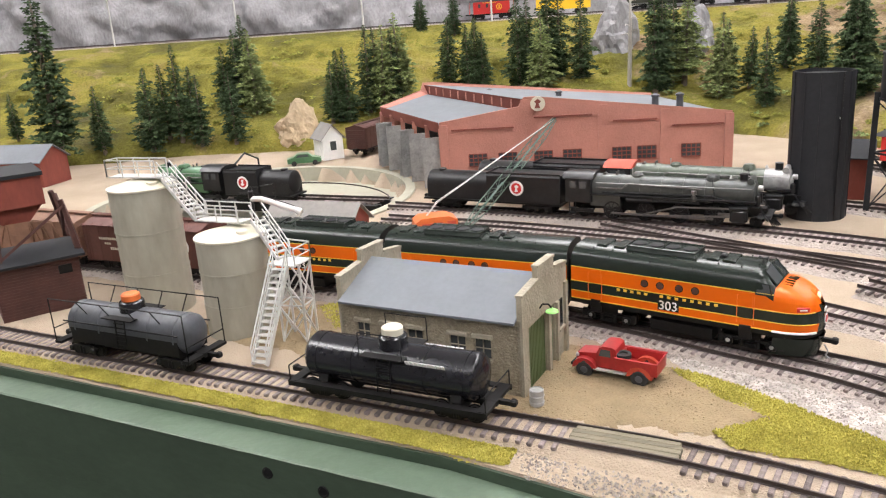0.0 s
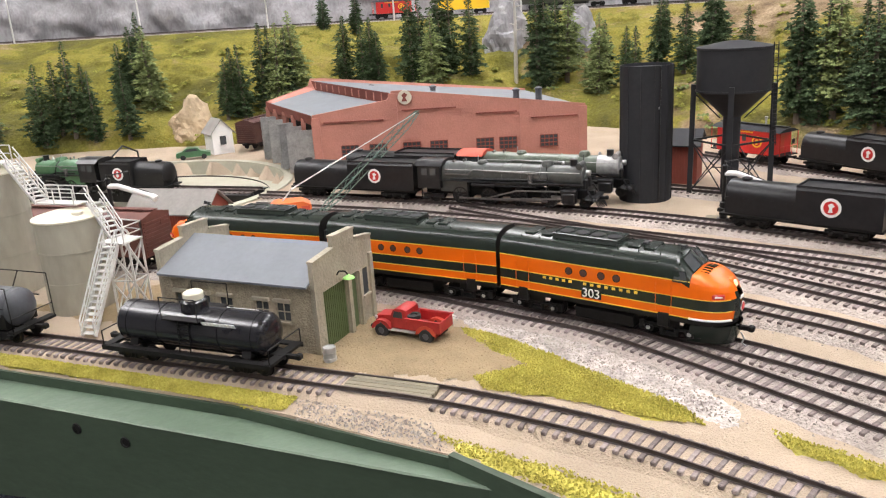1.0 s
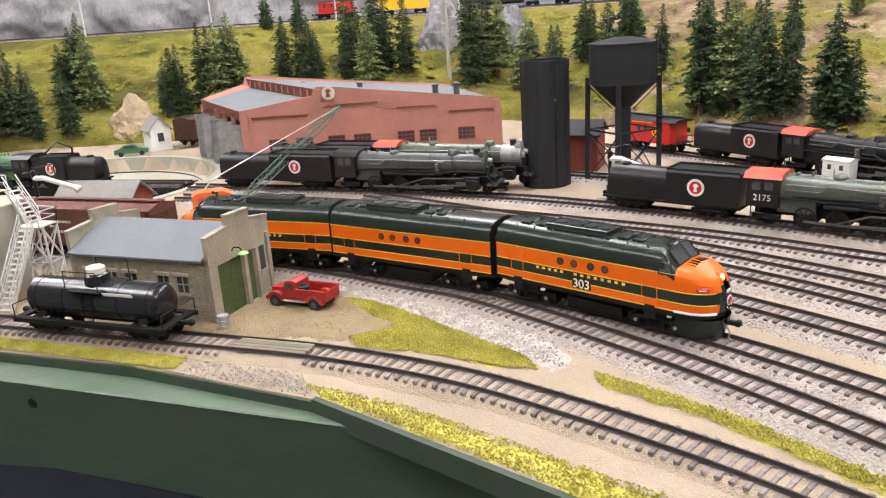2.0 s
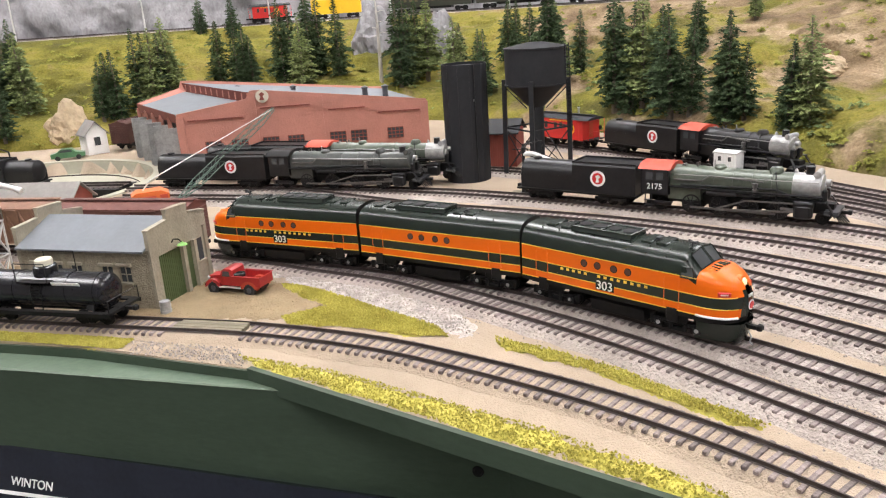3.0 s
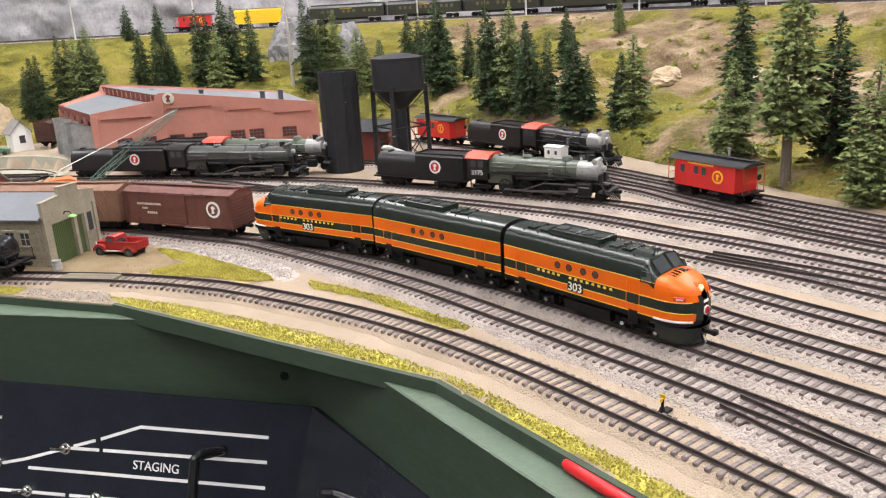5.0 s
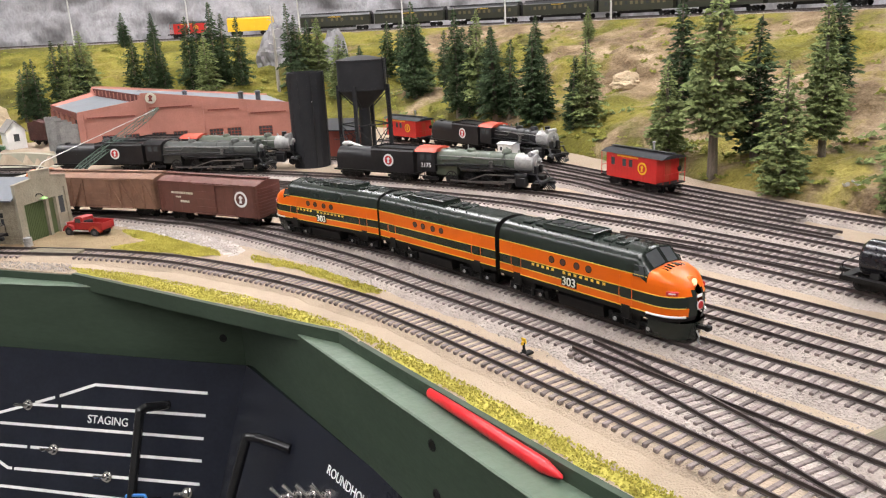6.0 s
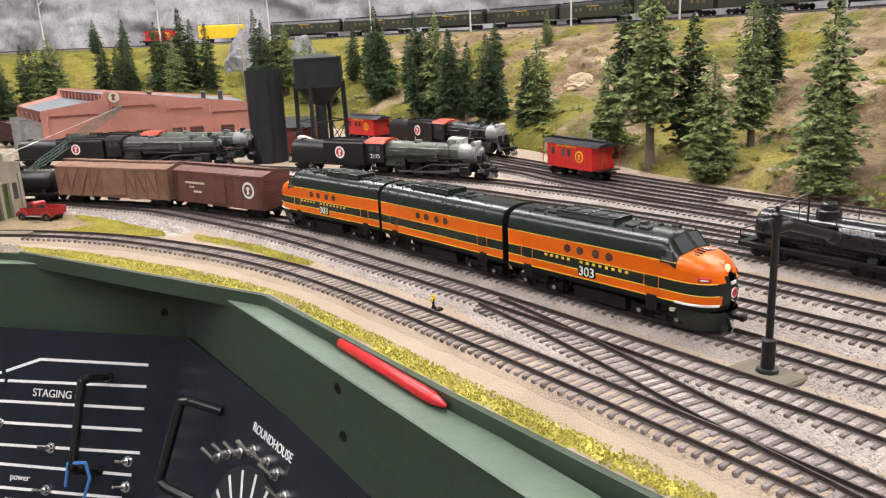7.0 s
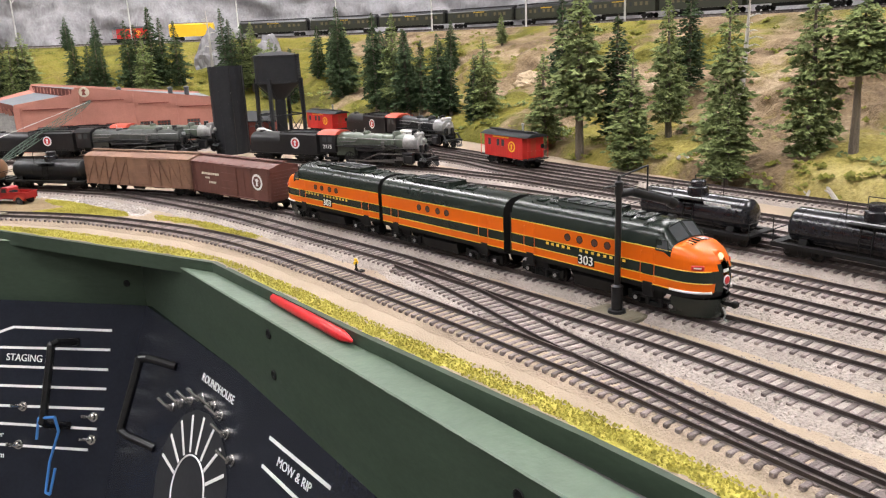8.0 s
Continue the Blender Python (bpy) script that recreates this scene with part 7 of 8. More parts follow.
def spout_column(name, label, x, y, rz, h, L, mat_pipe, mat_spout, base=True):
    t = thing(name, label, "water column", pose(x, y, 0, 0, 0, rz), "water columns")
    if base:
        part("base_slab", Geo().box((0, 0, 0.0016), (0.032, 0.032, 0.0036), ch=0.001), "plank", t, "weathered square base slab")
    part("standpipe", Geo().lathe((0, 0, 0.003), (0, 0, 1), [(0, 0.0058), (0.002, 0.0052), (0.0024, 0.0034), (0.016, 0.0034), (0.017, 0.0038), (0.018, 0.0019), (h - 0.012, 0.0018), (h - 0.011, 0.0025), (h - 0.004, 0.0025), (h - 0.003, 0.0012), (h, 0.0009)], 16), mat_pipe, t)
    part("spout", Geo().tube([(0, 0, h - 0.008), (0.010, 0, h - 0.008), (L, 0, h - 0.018)], 0.0026, 12).lathe((L - 0.001, 0, h - 0.0175), (0.9, 0, -0.5), [(0, 0.0026), (0.003, 0.0034), (0.006, 0.0034)], 12), mat_spout, t)
    part("stay_rod", Geo().tube([(0, 0, h + 0.002), (L * 0.55, 0, h + 0.006), (L * 0.55, 0, h - 0.012)], 0.0006, 5).tube([(0, 0, h - 0.001), (L * 0.95, 0, h - 0.014)], 0.0004, 5).tube([(-0.012, 0, h - 0.003), (0.006, 0, h - 0.003)], 0.0006, 5), mat_pipe, t)
    return t


def crawler_crane():
    t = thing("crane", "orange crane with a green lattice boom", "crane", pose(-0.004, 0.722, 0, 0, 0, 10))
    part("undercarriage", Geo().box((0, 0.009, 0.004), (0.040, 0.006, 0.008), ch=0.0025).box((0, -0.009, 0.004), (0.040, 0.006, 0.008), ch=0.0025).cyl((0, 0, 0.006), (0, 0, 0.011), 0.008), "under_black", t)
    part("machine_house", Geo().prism([(-0.022, 0.010), (0.018, 0.010), (0.018, 0.026), (0.010, 0.030), (-0.016, 0.030), (-0.022, 0.026)], "y", -0.0115, 0.0115), "crane_orange", t, "orange machinery cab")
    part("side_panel", Geo().box((-0.006, -0.0118, 0.020), (0.020, 0.0008, 0.010)).box((0.012, -0.0118, 0.022), (0.008, 0.0008, 0.007)), "cab_red", t)
    inv = t.matrix_basis.inverted()
    a, b = inv @ Vector((0.022, 0.722, 0.014)), inv @ Vector((0.138, 0.905, 0.087))
    boom = Geo()
    d = (b - a).normalized()
    u = d.cross(Vector((0, 0, 1))).normalized() * 0.0045
    v = d.cross(u).normalized() * 0.0040
    n = 17
    for i in range(n):
        p, q = a.lerp(b, i / n), a.lerp(b, (i + 1) / n)
        k0, k1 = [0.35 + 0.65 * min(1, 6 * j / n, 6 * (n - j) / n) for j in (i, i + 1)]
        cs = [(1, 1), (1, -1), (-1, -1), (-1, 1)]
        P = [p + (u * x + v * y) * k0 for x, y in cs]
        Q = [q + (u * x + v * y) * k1 for x, y in cs]
        for j in range(4):
            boom.beam(P[j], Q[j], 0.0008)
            boom.beam(P[j], Q[(j + 1) % 4] if i % 2 else Q[j - 1], 0.0005)
    part("lattice_boom", boom, "crane_green", t, "green steel lattice boom")
    top = inv @ Vector((-0.004, 0.724, 0.040))
    part("boom_cable", Geo().tube([top, b], 0.0004, 4).tube([top + Vector((0, 0.004, 0)), b], 0.0004, 4).tube([(-0.010, 0, 0.029), top], 0.0008, 5), "iron_white", t)


shed()
barrel(0.046, 0.392)
pickup()
tank_farm()
brown_house()
roundhouse()
black_tank()
coaling_tower()
crawler_crane()
gable_house("sand_house", "small barn red sand house with a grey roof", "sand house", -0.118, 0.735, -22, 0.088, 0.042, 0.030, 0.047, "barn_red", "slate", [(0.044, 0, 0.018, 0.010, 0.012)])
gable_house("hut", "small white hut with a brown roof", "hut", -0.172, 1.262, -62, 0.042, 0.034, 0.036, 0.055, "white", "slate", [(0.021, 0, 0.022, 0.011, 0.015)])
gable_house("storehouse", "red boarded storehouse with a grey metal roof", "shed", -0.640, 1.215, -15, 0.120, 0.060, 0.040, 0.060, "barn_red", "roof_grey")
gable_house("storehouse", "dark red storehouse behind the black tank", "shed", 0.420, 0.810, -30, 0.060, 0.045, 0.045, 0.058, "barn_red", "charcoal")
gable_house("white_cabin", "tiny white cabin with a flat roof", "cabin", 0.622, 0.592, -62, 0.027, 0.016, 0.030, 0.032, "white", "iron_white", [(0.006, -0.008, 0.024, 0.005, 0.006), (-0.006, -0.008, 0.024, 0.005, 0.006)], 0.001)
spout_column("water_column", "black cast iron water column on a square slab", 0.5457, -0.1900, 15, 0.084, 0.042, "steam_black", "steam_black")
spout_column("water_column", "black water column with a white spout by the sand house", -0.170, 0.700, -18, 0.070, 0.044, "steam_black", "white")
spout_column("water_column", "black water column with a white spout by the tender", 0.395, 0.618, -28, 0.055, 0.036, "steam_black", "white")

dark_box = boxcar("dark weathered boxcar beside the white hut", 0.125, "dark_brown", False, emblem=False)
dark_box.matrix_basis = pose(-0.098, 1.300, 0.004, 0, 0, 64)


def little_car(x, y, rz):
    t = thing("sedan_car", "small green vintage sedan by the hut", "car", pose(x, y, 0, 0, 0, rz))
    part("body", Geo().prism([(-0.026, 0.004), (0.026, 0.004), (0.026, 0.010), (0.012, 0.013), (0.007, 0.018), (-0.010, 0.018), (-0.017, 0.013), (-0.026, 0.011)], "y", -0.009, 0.009), "boiler_bright", t, smooth=40)
    for s in (-1, 1):
        part("side_window", Geo().prism([(-0.013, 0.0132), (0.008, 0.0132), (0.0055, 0.0168), (-0.009, 0.0168)], "y", min(s * 0.0088, s * 0.0093), max(s * 0.0088, s * 0.0093)), "glass", t)
        for wx in (-0.016, 0.016):
            part("wheel", Geo().lathe((wx, s * 0.0070, 0.0040), (0, s, 0), [(0, 0.004), (0.0025, 0.004), (0.0028, 0.003), (0.0028, 0.0002)], 14), "rubber", t)


little_car(-0.205, 1.215, 8)


def switch_stand():
    t = thing("switch_stand", "small black switch stand with a yellow target", "switch stand", pose(0.4135, -0.034, 0, 0, 0, -66) @ Matrix.Scale(0.72, 4))
    part("base", Geo().box((0.0, 0, 0.0022), (0.006, 0.026, 0.0024), ch=0.0005).box((0.006, -0.004, 0.002), (0.006, 0.014, 0.002)), "under_black", t)
    part("stand", Geo().lathe((0, 0.004, 0.003), (0, 0, 1), [(0, 0.0026), (0.003, 0.0020), (0.004, 0.0012), (0.010, 0.0010), (0.010, 0.0002)], 10), "under_black", t)
    part("target", Geo().box((0, 0.004, 0.0125), (0.0012, 0.0060, 0.0034), ch=0.0004).box((0, 0.004, 0.0155), (0.005, 0.0012, 0.003), ch=0.0004), "rail_yellow", t, "faded yellow target")
    part("lever", Geo().tube([(0, 0.004, 0.005), (0.002, -0.010, 0.0045)], 0.0006, 6), "under_black", t)


switch_stand()


def crossing():
    """Grey planks between and beside the siding's rails."""
    t = thing("plank_crossing", "weathered grey plank crossing over the siding", "crossing")
    rnd = random.Random(5)
    for off in (-0.0060, -0.0020, 0.0020, 0.0060):
        s = PLATE_S + PLATE_LEN / 2
        p, h = T_SIDING.at(s), T_SIDING.heading(s)
        w = Vector((-math.sin(radians(h)), math.cos(radians(h)), 0))
        q = p + w * off
        part("plank", Geo().box((q.x, q.y, 0.0052 + rnd.uniform(-0.0002, 0.0002)), (PLATE_LEN + rnd.uniform(-0.002, 0.002), 0.0037, 0.0034), h, ch=0.0004), "plank", t)


crossing()


# ---- the upper line and its train ----
def upper_car(kind, s):
    m = SHELF.stand(s, SHELF_Z + 0.006, 0.05) @ pose(0, 0.045, 0)
    if kind == "coach":
        t = thing("passenger_coach", "dark olive passenger coach with small lit windows", "passenger coach", m, "coaches on the upper line")
        L, w = 0.205, 0.0175
        part("body", Geo().prism([(-w, 0.012), (w, 0.012), (w, 0.038), (-w, 0.038)], "x", -L / 2, L / 2), "passenger", t, smooth=20)
        part("roof", Geo().prism([(-w - 0.0006, 0.038), (w + 0.0006, 0.038), (w * 0.82, 0.0425), (w * 0.45, 0.0445), (w * 0.42, 0.0475), (-w * 0.42, 0.0475), (-w * 0.45, 0.0445), (-w * 0.82, 0.0425)], "x", -L / 2, L / 2), "steam_black", t)
        for i in range(12):
            x = -L / 2 + 0.022 + i * 0.0146
            part("window", Geo().box((x, -w, 0.0290), (0.0070, 0.0010, 0.0075)), "warm_pane" if i % 4 else "glass", t)
        bars(t, [-0.016 + i * 0.004 for i in range(9)], -w - 0.0002, 0.0357, 0.0028, 0.0016, "rail_yellow")
        part("underframe", Geo().box((0, 0, 0.0095), (L * 0.5, 0.026, 0.006)), "under_black", t)
        for e in (-1, 1):
            freight_truck(t, e * (L / 2 - 0.028))
            part("vestibule", Geo().box((e * (L / 2 + 0.002), 0, 0.026), (0.004, 0.014, 0.026)), "under_black", t)
    elif kind == "yellow":
        t = thing("reefer_car", "bright yellow refrigerator car on the upper line", "freight car", m)
        L, w = 0.125, 0.0172
        part("body", Geo().prism([(-w, 0.010), (w, 0.010), (w, 0.043), (0, 0.047), (-w, 0.043)], "x", -L / 2, L / 2), "rail_yellow", t, smooth=20)
        part("door", Geo().box((0, -w - 0.0004, 0.026), (0.024, 0.0010, 0.028)), "rail_yellow", t)
        part("roof_walk", Geo().box((0, 0, 0.048), (L, 0.006, 0.001)), "box_brown", t)
        for e in (-1, 1):
            freight_truck(t, e * (L / 2 - 0.022))
    else:
        t = caboose("red caboose on the upper line", 0.105, "cabooses")
        t.matrix_basis = m
    return t


s_red = SHELF.near(0.150, 1.90)
upper_car("caboose", s_red)
upper_car("yellow", SHELF.near(0.31, 1.875))
s = SHELF.near(0.53, 1.80)
while s < SHELF.length() - 0.9:
    upper_car("coach", s)
    s += 0.2145
up = thing("railway_track", "upper line track on the ballasted shelf", "track", group="tracks")
UPPER = Line([tuple((SHELF.at(k * 0.1) + Vector((-math.sin(radians(SHELF.heading(k * 0.1))), math.cos(radians(SHELF.heading(k * 0.1))), 0)) * 0.045).xy) for k in range(2, int(SHELF.length() / 0.1))])
for side in (-1, 1):
    part("rail", rail_mesh(UPPER, side, 0, UPPER.length()).move(pose(0, 0, SHELF_Z - 0.0015)), "rail", up)
g = Geo()
flat = Geo().box((0, 0, 0), (0.0027, 0.0285, 0.0022))
for i in range(int(UPPER.length() / 0.0075)):
    p = UPPER.at(i * 0.0075)
    m = pose(p.x, p.y, SHELF_Z + 0.0022, 0, 0, UPPER.heading(i * 0.0075))
    g.add([m @ Vector(q) for q in flat.v], flat.f)
tagged(part("sleeper_run", g, "tie", up, smooth=0), kind="stuff")
for i in range(9):
    s = SHELF.near(-0.75, 1.94) + i * 0.30
    m = SHELF.stand(s, SHELF_Z, 0.05) @ pose(0, 0.018, 0)
    t = thing("line_pole", "slender grey pole beside the upper line", "pole", m, "line poles")
    part("post", Geo().cyl((0, 0, -0.005), (0, 0, 0.16), 0.0022, 0.0016, 8), "iron_white", t)
    part("arm", Geo().tube([(0, 0, 0.12), (0, 0.05, 0.135)], 0.0010, 5), "iron_white", t)


# ---- ground cover ----
from mathutils.bvhtree import BVHTree


def inside(x, y, poly):
    hit = False
    for (x0, y0), (x1, y1) in zip(poly, poly[1:] + poly[:1]):
        if (y0 > y) != (y1 > y) and x < (x1 - x0) * (y - y0) / (y1 - y0) + x0:
            hit = not hit
    return hit


def edge_far(x, y, poly):
    best = 9.0
    for (x0, y0), (x1, y1) in zip(poly, poly[1:] + poly[:1]):
        dx, dy = x1 - x0, y1 - y0
        k = max(0, min(1, ((x - x0) * dx + (y - y0) * dy) / (dx * dx + dy * dy)))
        best = min(best, math.hypot(x - x0 - k * dx, y - y0 - k * dy))
    return best


def patch(name, poly, material, label, category, step=0.004, lift=0.0016, inset=0.0):
    """A thin uneven skin of earth with a ragged border."""
    xs, ys = [p[0] for p in poly], [p[1] for p in poly]
    g = Geo()
    ids = {}
    nx, ny = int((max(xs) - min(xs)) / step) + 3, int((max(ys) - min(ys)) / step) + 3
    for j in range(ny):
        for i in range(nx):
            x, y = min(xs) - step + i * step, min(ys) - step + j * step
            d = edge_far(x, y, poly) * (1 if inside(x, y, poly) else -1)
            d += (0.008 * noise.noise(Vector((x * 60, y * 60, 3))) + 0.004 * noise.noise(Vector((x * 200, y * 200, 8)))) * (0.35 if inset else 1) - inset
            if d > -0.004:
                ids[i, j] = len(g.v)
                g.v.append((x, y, lift * max(-1.0, min(1.0, d / 0.006)) + 0.0006 * noise.noise(Vector((x * 140, y * 140, 1)))))
    for i, j in ids:
        q = [(i, j), (i + 1, j), (i + 1, j + 1), (i, j + 1)]
        if all(k in ids for k in q):
            g.f.append(tuple(ids[k] for k in q))
    return solid(name, g, material, label, category, kind="structure", smooth=60)


def lumps(points, lo, hi, rnd, flat=0.8, lean=0.0):
    """Small irregular four-sided grains at the points."""
    g = Geo()
    for x, y, z in points:
        s = rnd.uniform(lo, hi)
        a = rnd.uniform(0, 6.28)
        vs = []
        for k in range(3):
            b = a + k * 2.094 + rnd.uniform(-0.4, 0.4)
            vs.append((x + s * math.cos(b), y + s * math.sin(b), z - s * 0.25 + rnd.uniform(-0.1, 0.1) * s))
        vs.append((x + rnd.uniform(-0.4, 0.4) * s, y + rnd.uniform(-0.4, 0.4) * s, z + s * flat * rnd.uniform(0.7, 1.4)))
        k = len(g.v)
        g.v += vs
        g.f += [(k, k + 1, k + 3), (k + 1, k + 2, k + 3), (k + 2, k, k + 3)]
    return g


def sow(poly, n, rnd, fall=0.008, z=0.001):
    xs, ys = [p[0] for p in poly], [p[1] for p in poly]
    out = []
    for _ in range(n * 4):
        if len(out) >= n:
            break
        x, y = rnd.uniform(min(xs), max(xs)), rnd.uniform(min(ys), max(ys))
        if not inside(x, y, poly):
            continue
        d = edge_far(x, y, poly) / fall + 0.55 * noise.noise(Vector((x * 70, y * 70, 5)))
        if d > rnd.random():
            out.append((x, y, z))
    return out


def raw(name, g, material, label, category, kind="stuff"):
    """Links many loose grains quickly, without reworking the normals."""
    me = bpy.data.meshes.new(name)
    me.from_pydata(g.v, [], g.f)
    me.materials.append(M[material])
    ob = new(name, me)
    return tagged(ob, label, category, "", kind)


DIRT = [(-0.20, 0.545), (-0.10, 0.482), (-0.055, 0.460), (0.0, 0.405), (0.055, 0.376), (0.10, 0.358), (0.136, 0.345), (0.170, 0.352), (0.150, 0.395), (0.128, 0.432), (0.075, 0.478), (-0.02, 0.535), (-0.10, 0.58)]
GRAVEL = [(0.080, 0.488), (0.130, 0.440), (0.170, 0.386), (0.200, 0.335), (0.238, 0.279), (0.256, 0.268), (0.250, 0.325), (0.205, 0.392), (0.140, 0.462), (0.09, 0.500)]
TURF_TRUCK = [(0.128, 0.428), (0.138, 0.392), (0.160, 0.362), (0.128, 0.352), (0.134, 0.334), (0.174, 0.314), (0.21, 0.287), (0.236, 0.273), (0.230, 0.298), (0.204, 0.336), (0.176, 0.378), (0.150, 0.412)]
TURF_STRIP = [(0.262, 0.266), (0.290, 0.236), (0.318, 0.196), (0.340, 0.154), (0.360, 0.116), (0.350, 0.112), (0.328, 0.150), (0.304, 0.192), (0.276, 0.228), (0.258, 0.252)]
TURF_WEST = [(-0.75, 0.742), (-0.31, 0.522), (-0.178, 0.451), (-0.03, 0.377), (0.03, 0.346), (0.024, 0.333), (-0.03, 0.364), (-0.174, 0.437), (-0.31, 0.506), (-0.75, 0.724)]
TURF_EAST = [(0.104, 0.300), (0.160, 0.258), (0.212, 0.204), (0.262, 0.150), (0.306, 0.092), (0.338, 0.040), (0.368, -0.030), (0.396, -0.098), (0.420, -0.160), (0.455, -0.239), (0.486, -0.313), (0.568, -0.537),
             (0.552, -0.560), (0.461, -0.3165), (0.393, -0.1545), (0.315, 0.047), (0.210, 0.162), (0.108, 0.273)]
TURF_EAST = [(x - 0.0050, y - 0.0036) for x, y in TURF_EAST[:12]] + [(x + 0.0020, y + 0.0014) for x, y in TURF_EAST[12:]]
WEST_PIECES = [[(-0.46, 0.599), (-0.25, 0.4915), (-0.25, 0.4745), (-0.46, 0.578)], [(-0.254, 0.4935), (-0.10, 0.4140), (-0.10, 0.3985), (-0.254, 0.4765)], [(-0.104, 0.4160), (0.030, 0.3470), (0.024, 0.3320), (-0.104, 0.4005)]]
TURF_TANK = [(-0.10, 0.572), (-0.082, 0.522), (-0.062, 0.520), (-0.06, 0.556), (-0.08, 0.58)]
GRIT_EDGE = [(0.022, 0.356), (0.104, 0.306), (0.112, 0.272), (0.03, 0.322)]
patch("ground_dirt", DIRT, "dirt", "brown packed earth round the workshop", "dirt")
patch("ground_gravel", GRAVEL, "gravel", "pale grey gravel beside the passing track", "gravel")
rnd = random.Random(11)
for label, poly, n, lo, hi, fall in (("yellow green turf tufts beside the truck", TURF_TRUCK, 14000, 0.0005, 0.0011, 0.004), ("narrow strip of yellow green turf between tracks", TURF_STRIP, 3800, 0.0005, 0.0012, 0.003),
                                    ("yellow green turf along the layout edge", TURF_WEST, 15000, 0.0005, 0.0011, 0.0015), ("thick yellow green turf along the curved edge", TURF_EAST, 52000, 0.0005, 0.0011, 0.0015), ("yellow turf behind the stairs", TURF_TANK, 900, 0.0007, 0.0016, 0.004)):
    patch("ground_turf", poly, "grass", label + ", low mat", "turf", 0.002, 0.0012, 0.0022)
    spots = [q for piece in (WEST_PIECES if poly is TURF_WEST else [poly]) for q in sow(piece, n, rnd, fall, 0.0014)]
    raw("turf", lumps(spots, lo, hi, rnd, 1.0), "grass", label, "turf")
raw("gravel_stones", lumps(sow(GRAVEL, 3600, rnd, 0.008, 0.0016), 0.0004, 0.0010, rnd, 0.8), "stones", "loose pale gravel stones", "gravel")
raw("gravel_stones", lumps(sow(GRIT_EDGE, 900, rnd, 0.006, 0.0006), 0.0004, 0.0011, rnd, 0.8), "stones", "loose grit along the layout edge", "gravel")
raw("dirt_crumbs", lumps(sow(DIRT, 2600, rnd, 0.01, 0.0016), 0.0003, 0.0008, rnd, 0.7), "dirt", "loose crumbs of brown earth", "earth")
pts = []
for line, s0 in ((T_PASSING, 0.08), (T_MAIN, 1.15), (T_YARD_A, 0.2), (T_YARD_B, 0.2)):
    s = s0
    while s < line.length() - 0.45:
        p, h = line.at(s), radians(line.heading(s))
        for _ in range(5):
            o = rnd.choice((-1, 1)) * rnd.uniform(0.0135, 0.024)
            pts.append((p.x - math.sin(h) * o + rnd.uniform(-0.002, 0.002), p.y + math.cos(h) * o, 0.0034 - 0.0034 * max(0, (abs(o) - 0.0150) / 0.009)))
        s += 0.0035
raw("ballast_stones", lumps(pts, 0.0004, 0.0010, rnd, 0.8), "stones", "loose ballast stones along the tracks", "ballast")


# ---- trees ----
def on_surface(names):
    vs, fs = [], []
    for nm in names:
        me = bpy.data.objects[nm].data
        k = len(vs)
        vs += [v.co.copy() for v in me.vertices]
        fs += [tuple(i + k for i in p.vertices) for p in me.polygons]
    return BVHTree.FromPolygons(vs, fs)


HILL_TREE = on_surface(["ground_hillside", "ground_shelf"])


def land_z(x, y):
    hit = HILL_TREE.ray_cast(Vector((x, y, 2)), Vector((0, 0, -1)))
    return max(0.0, hit[0].z) if hit[0] else 0.0


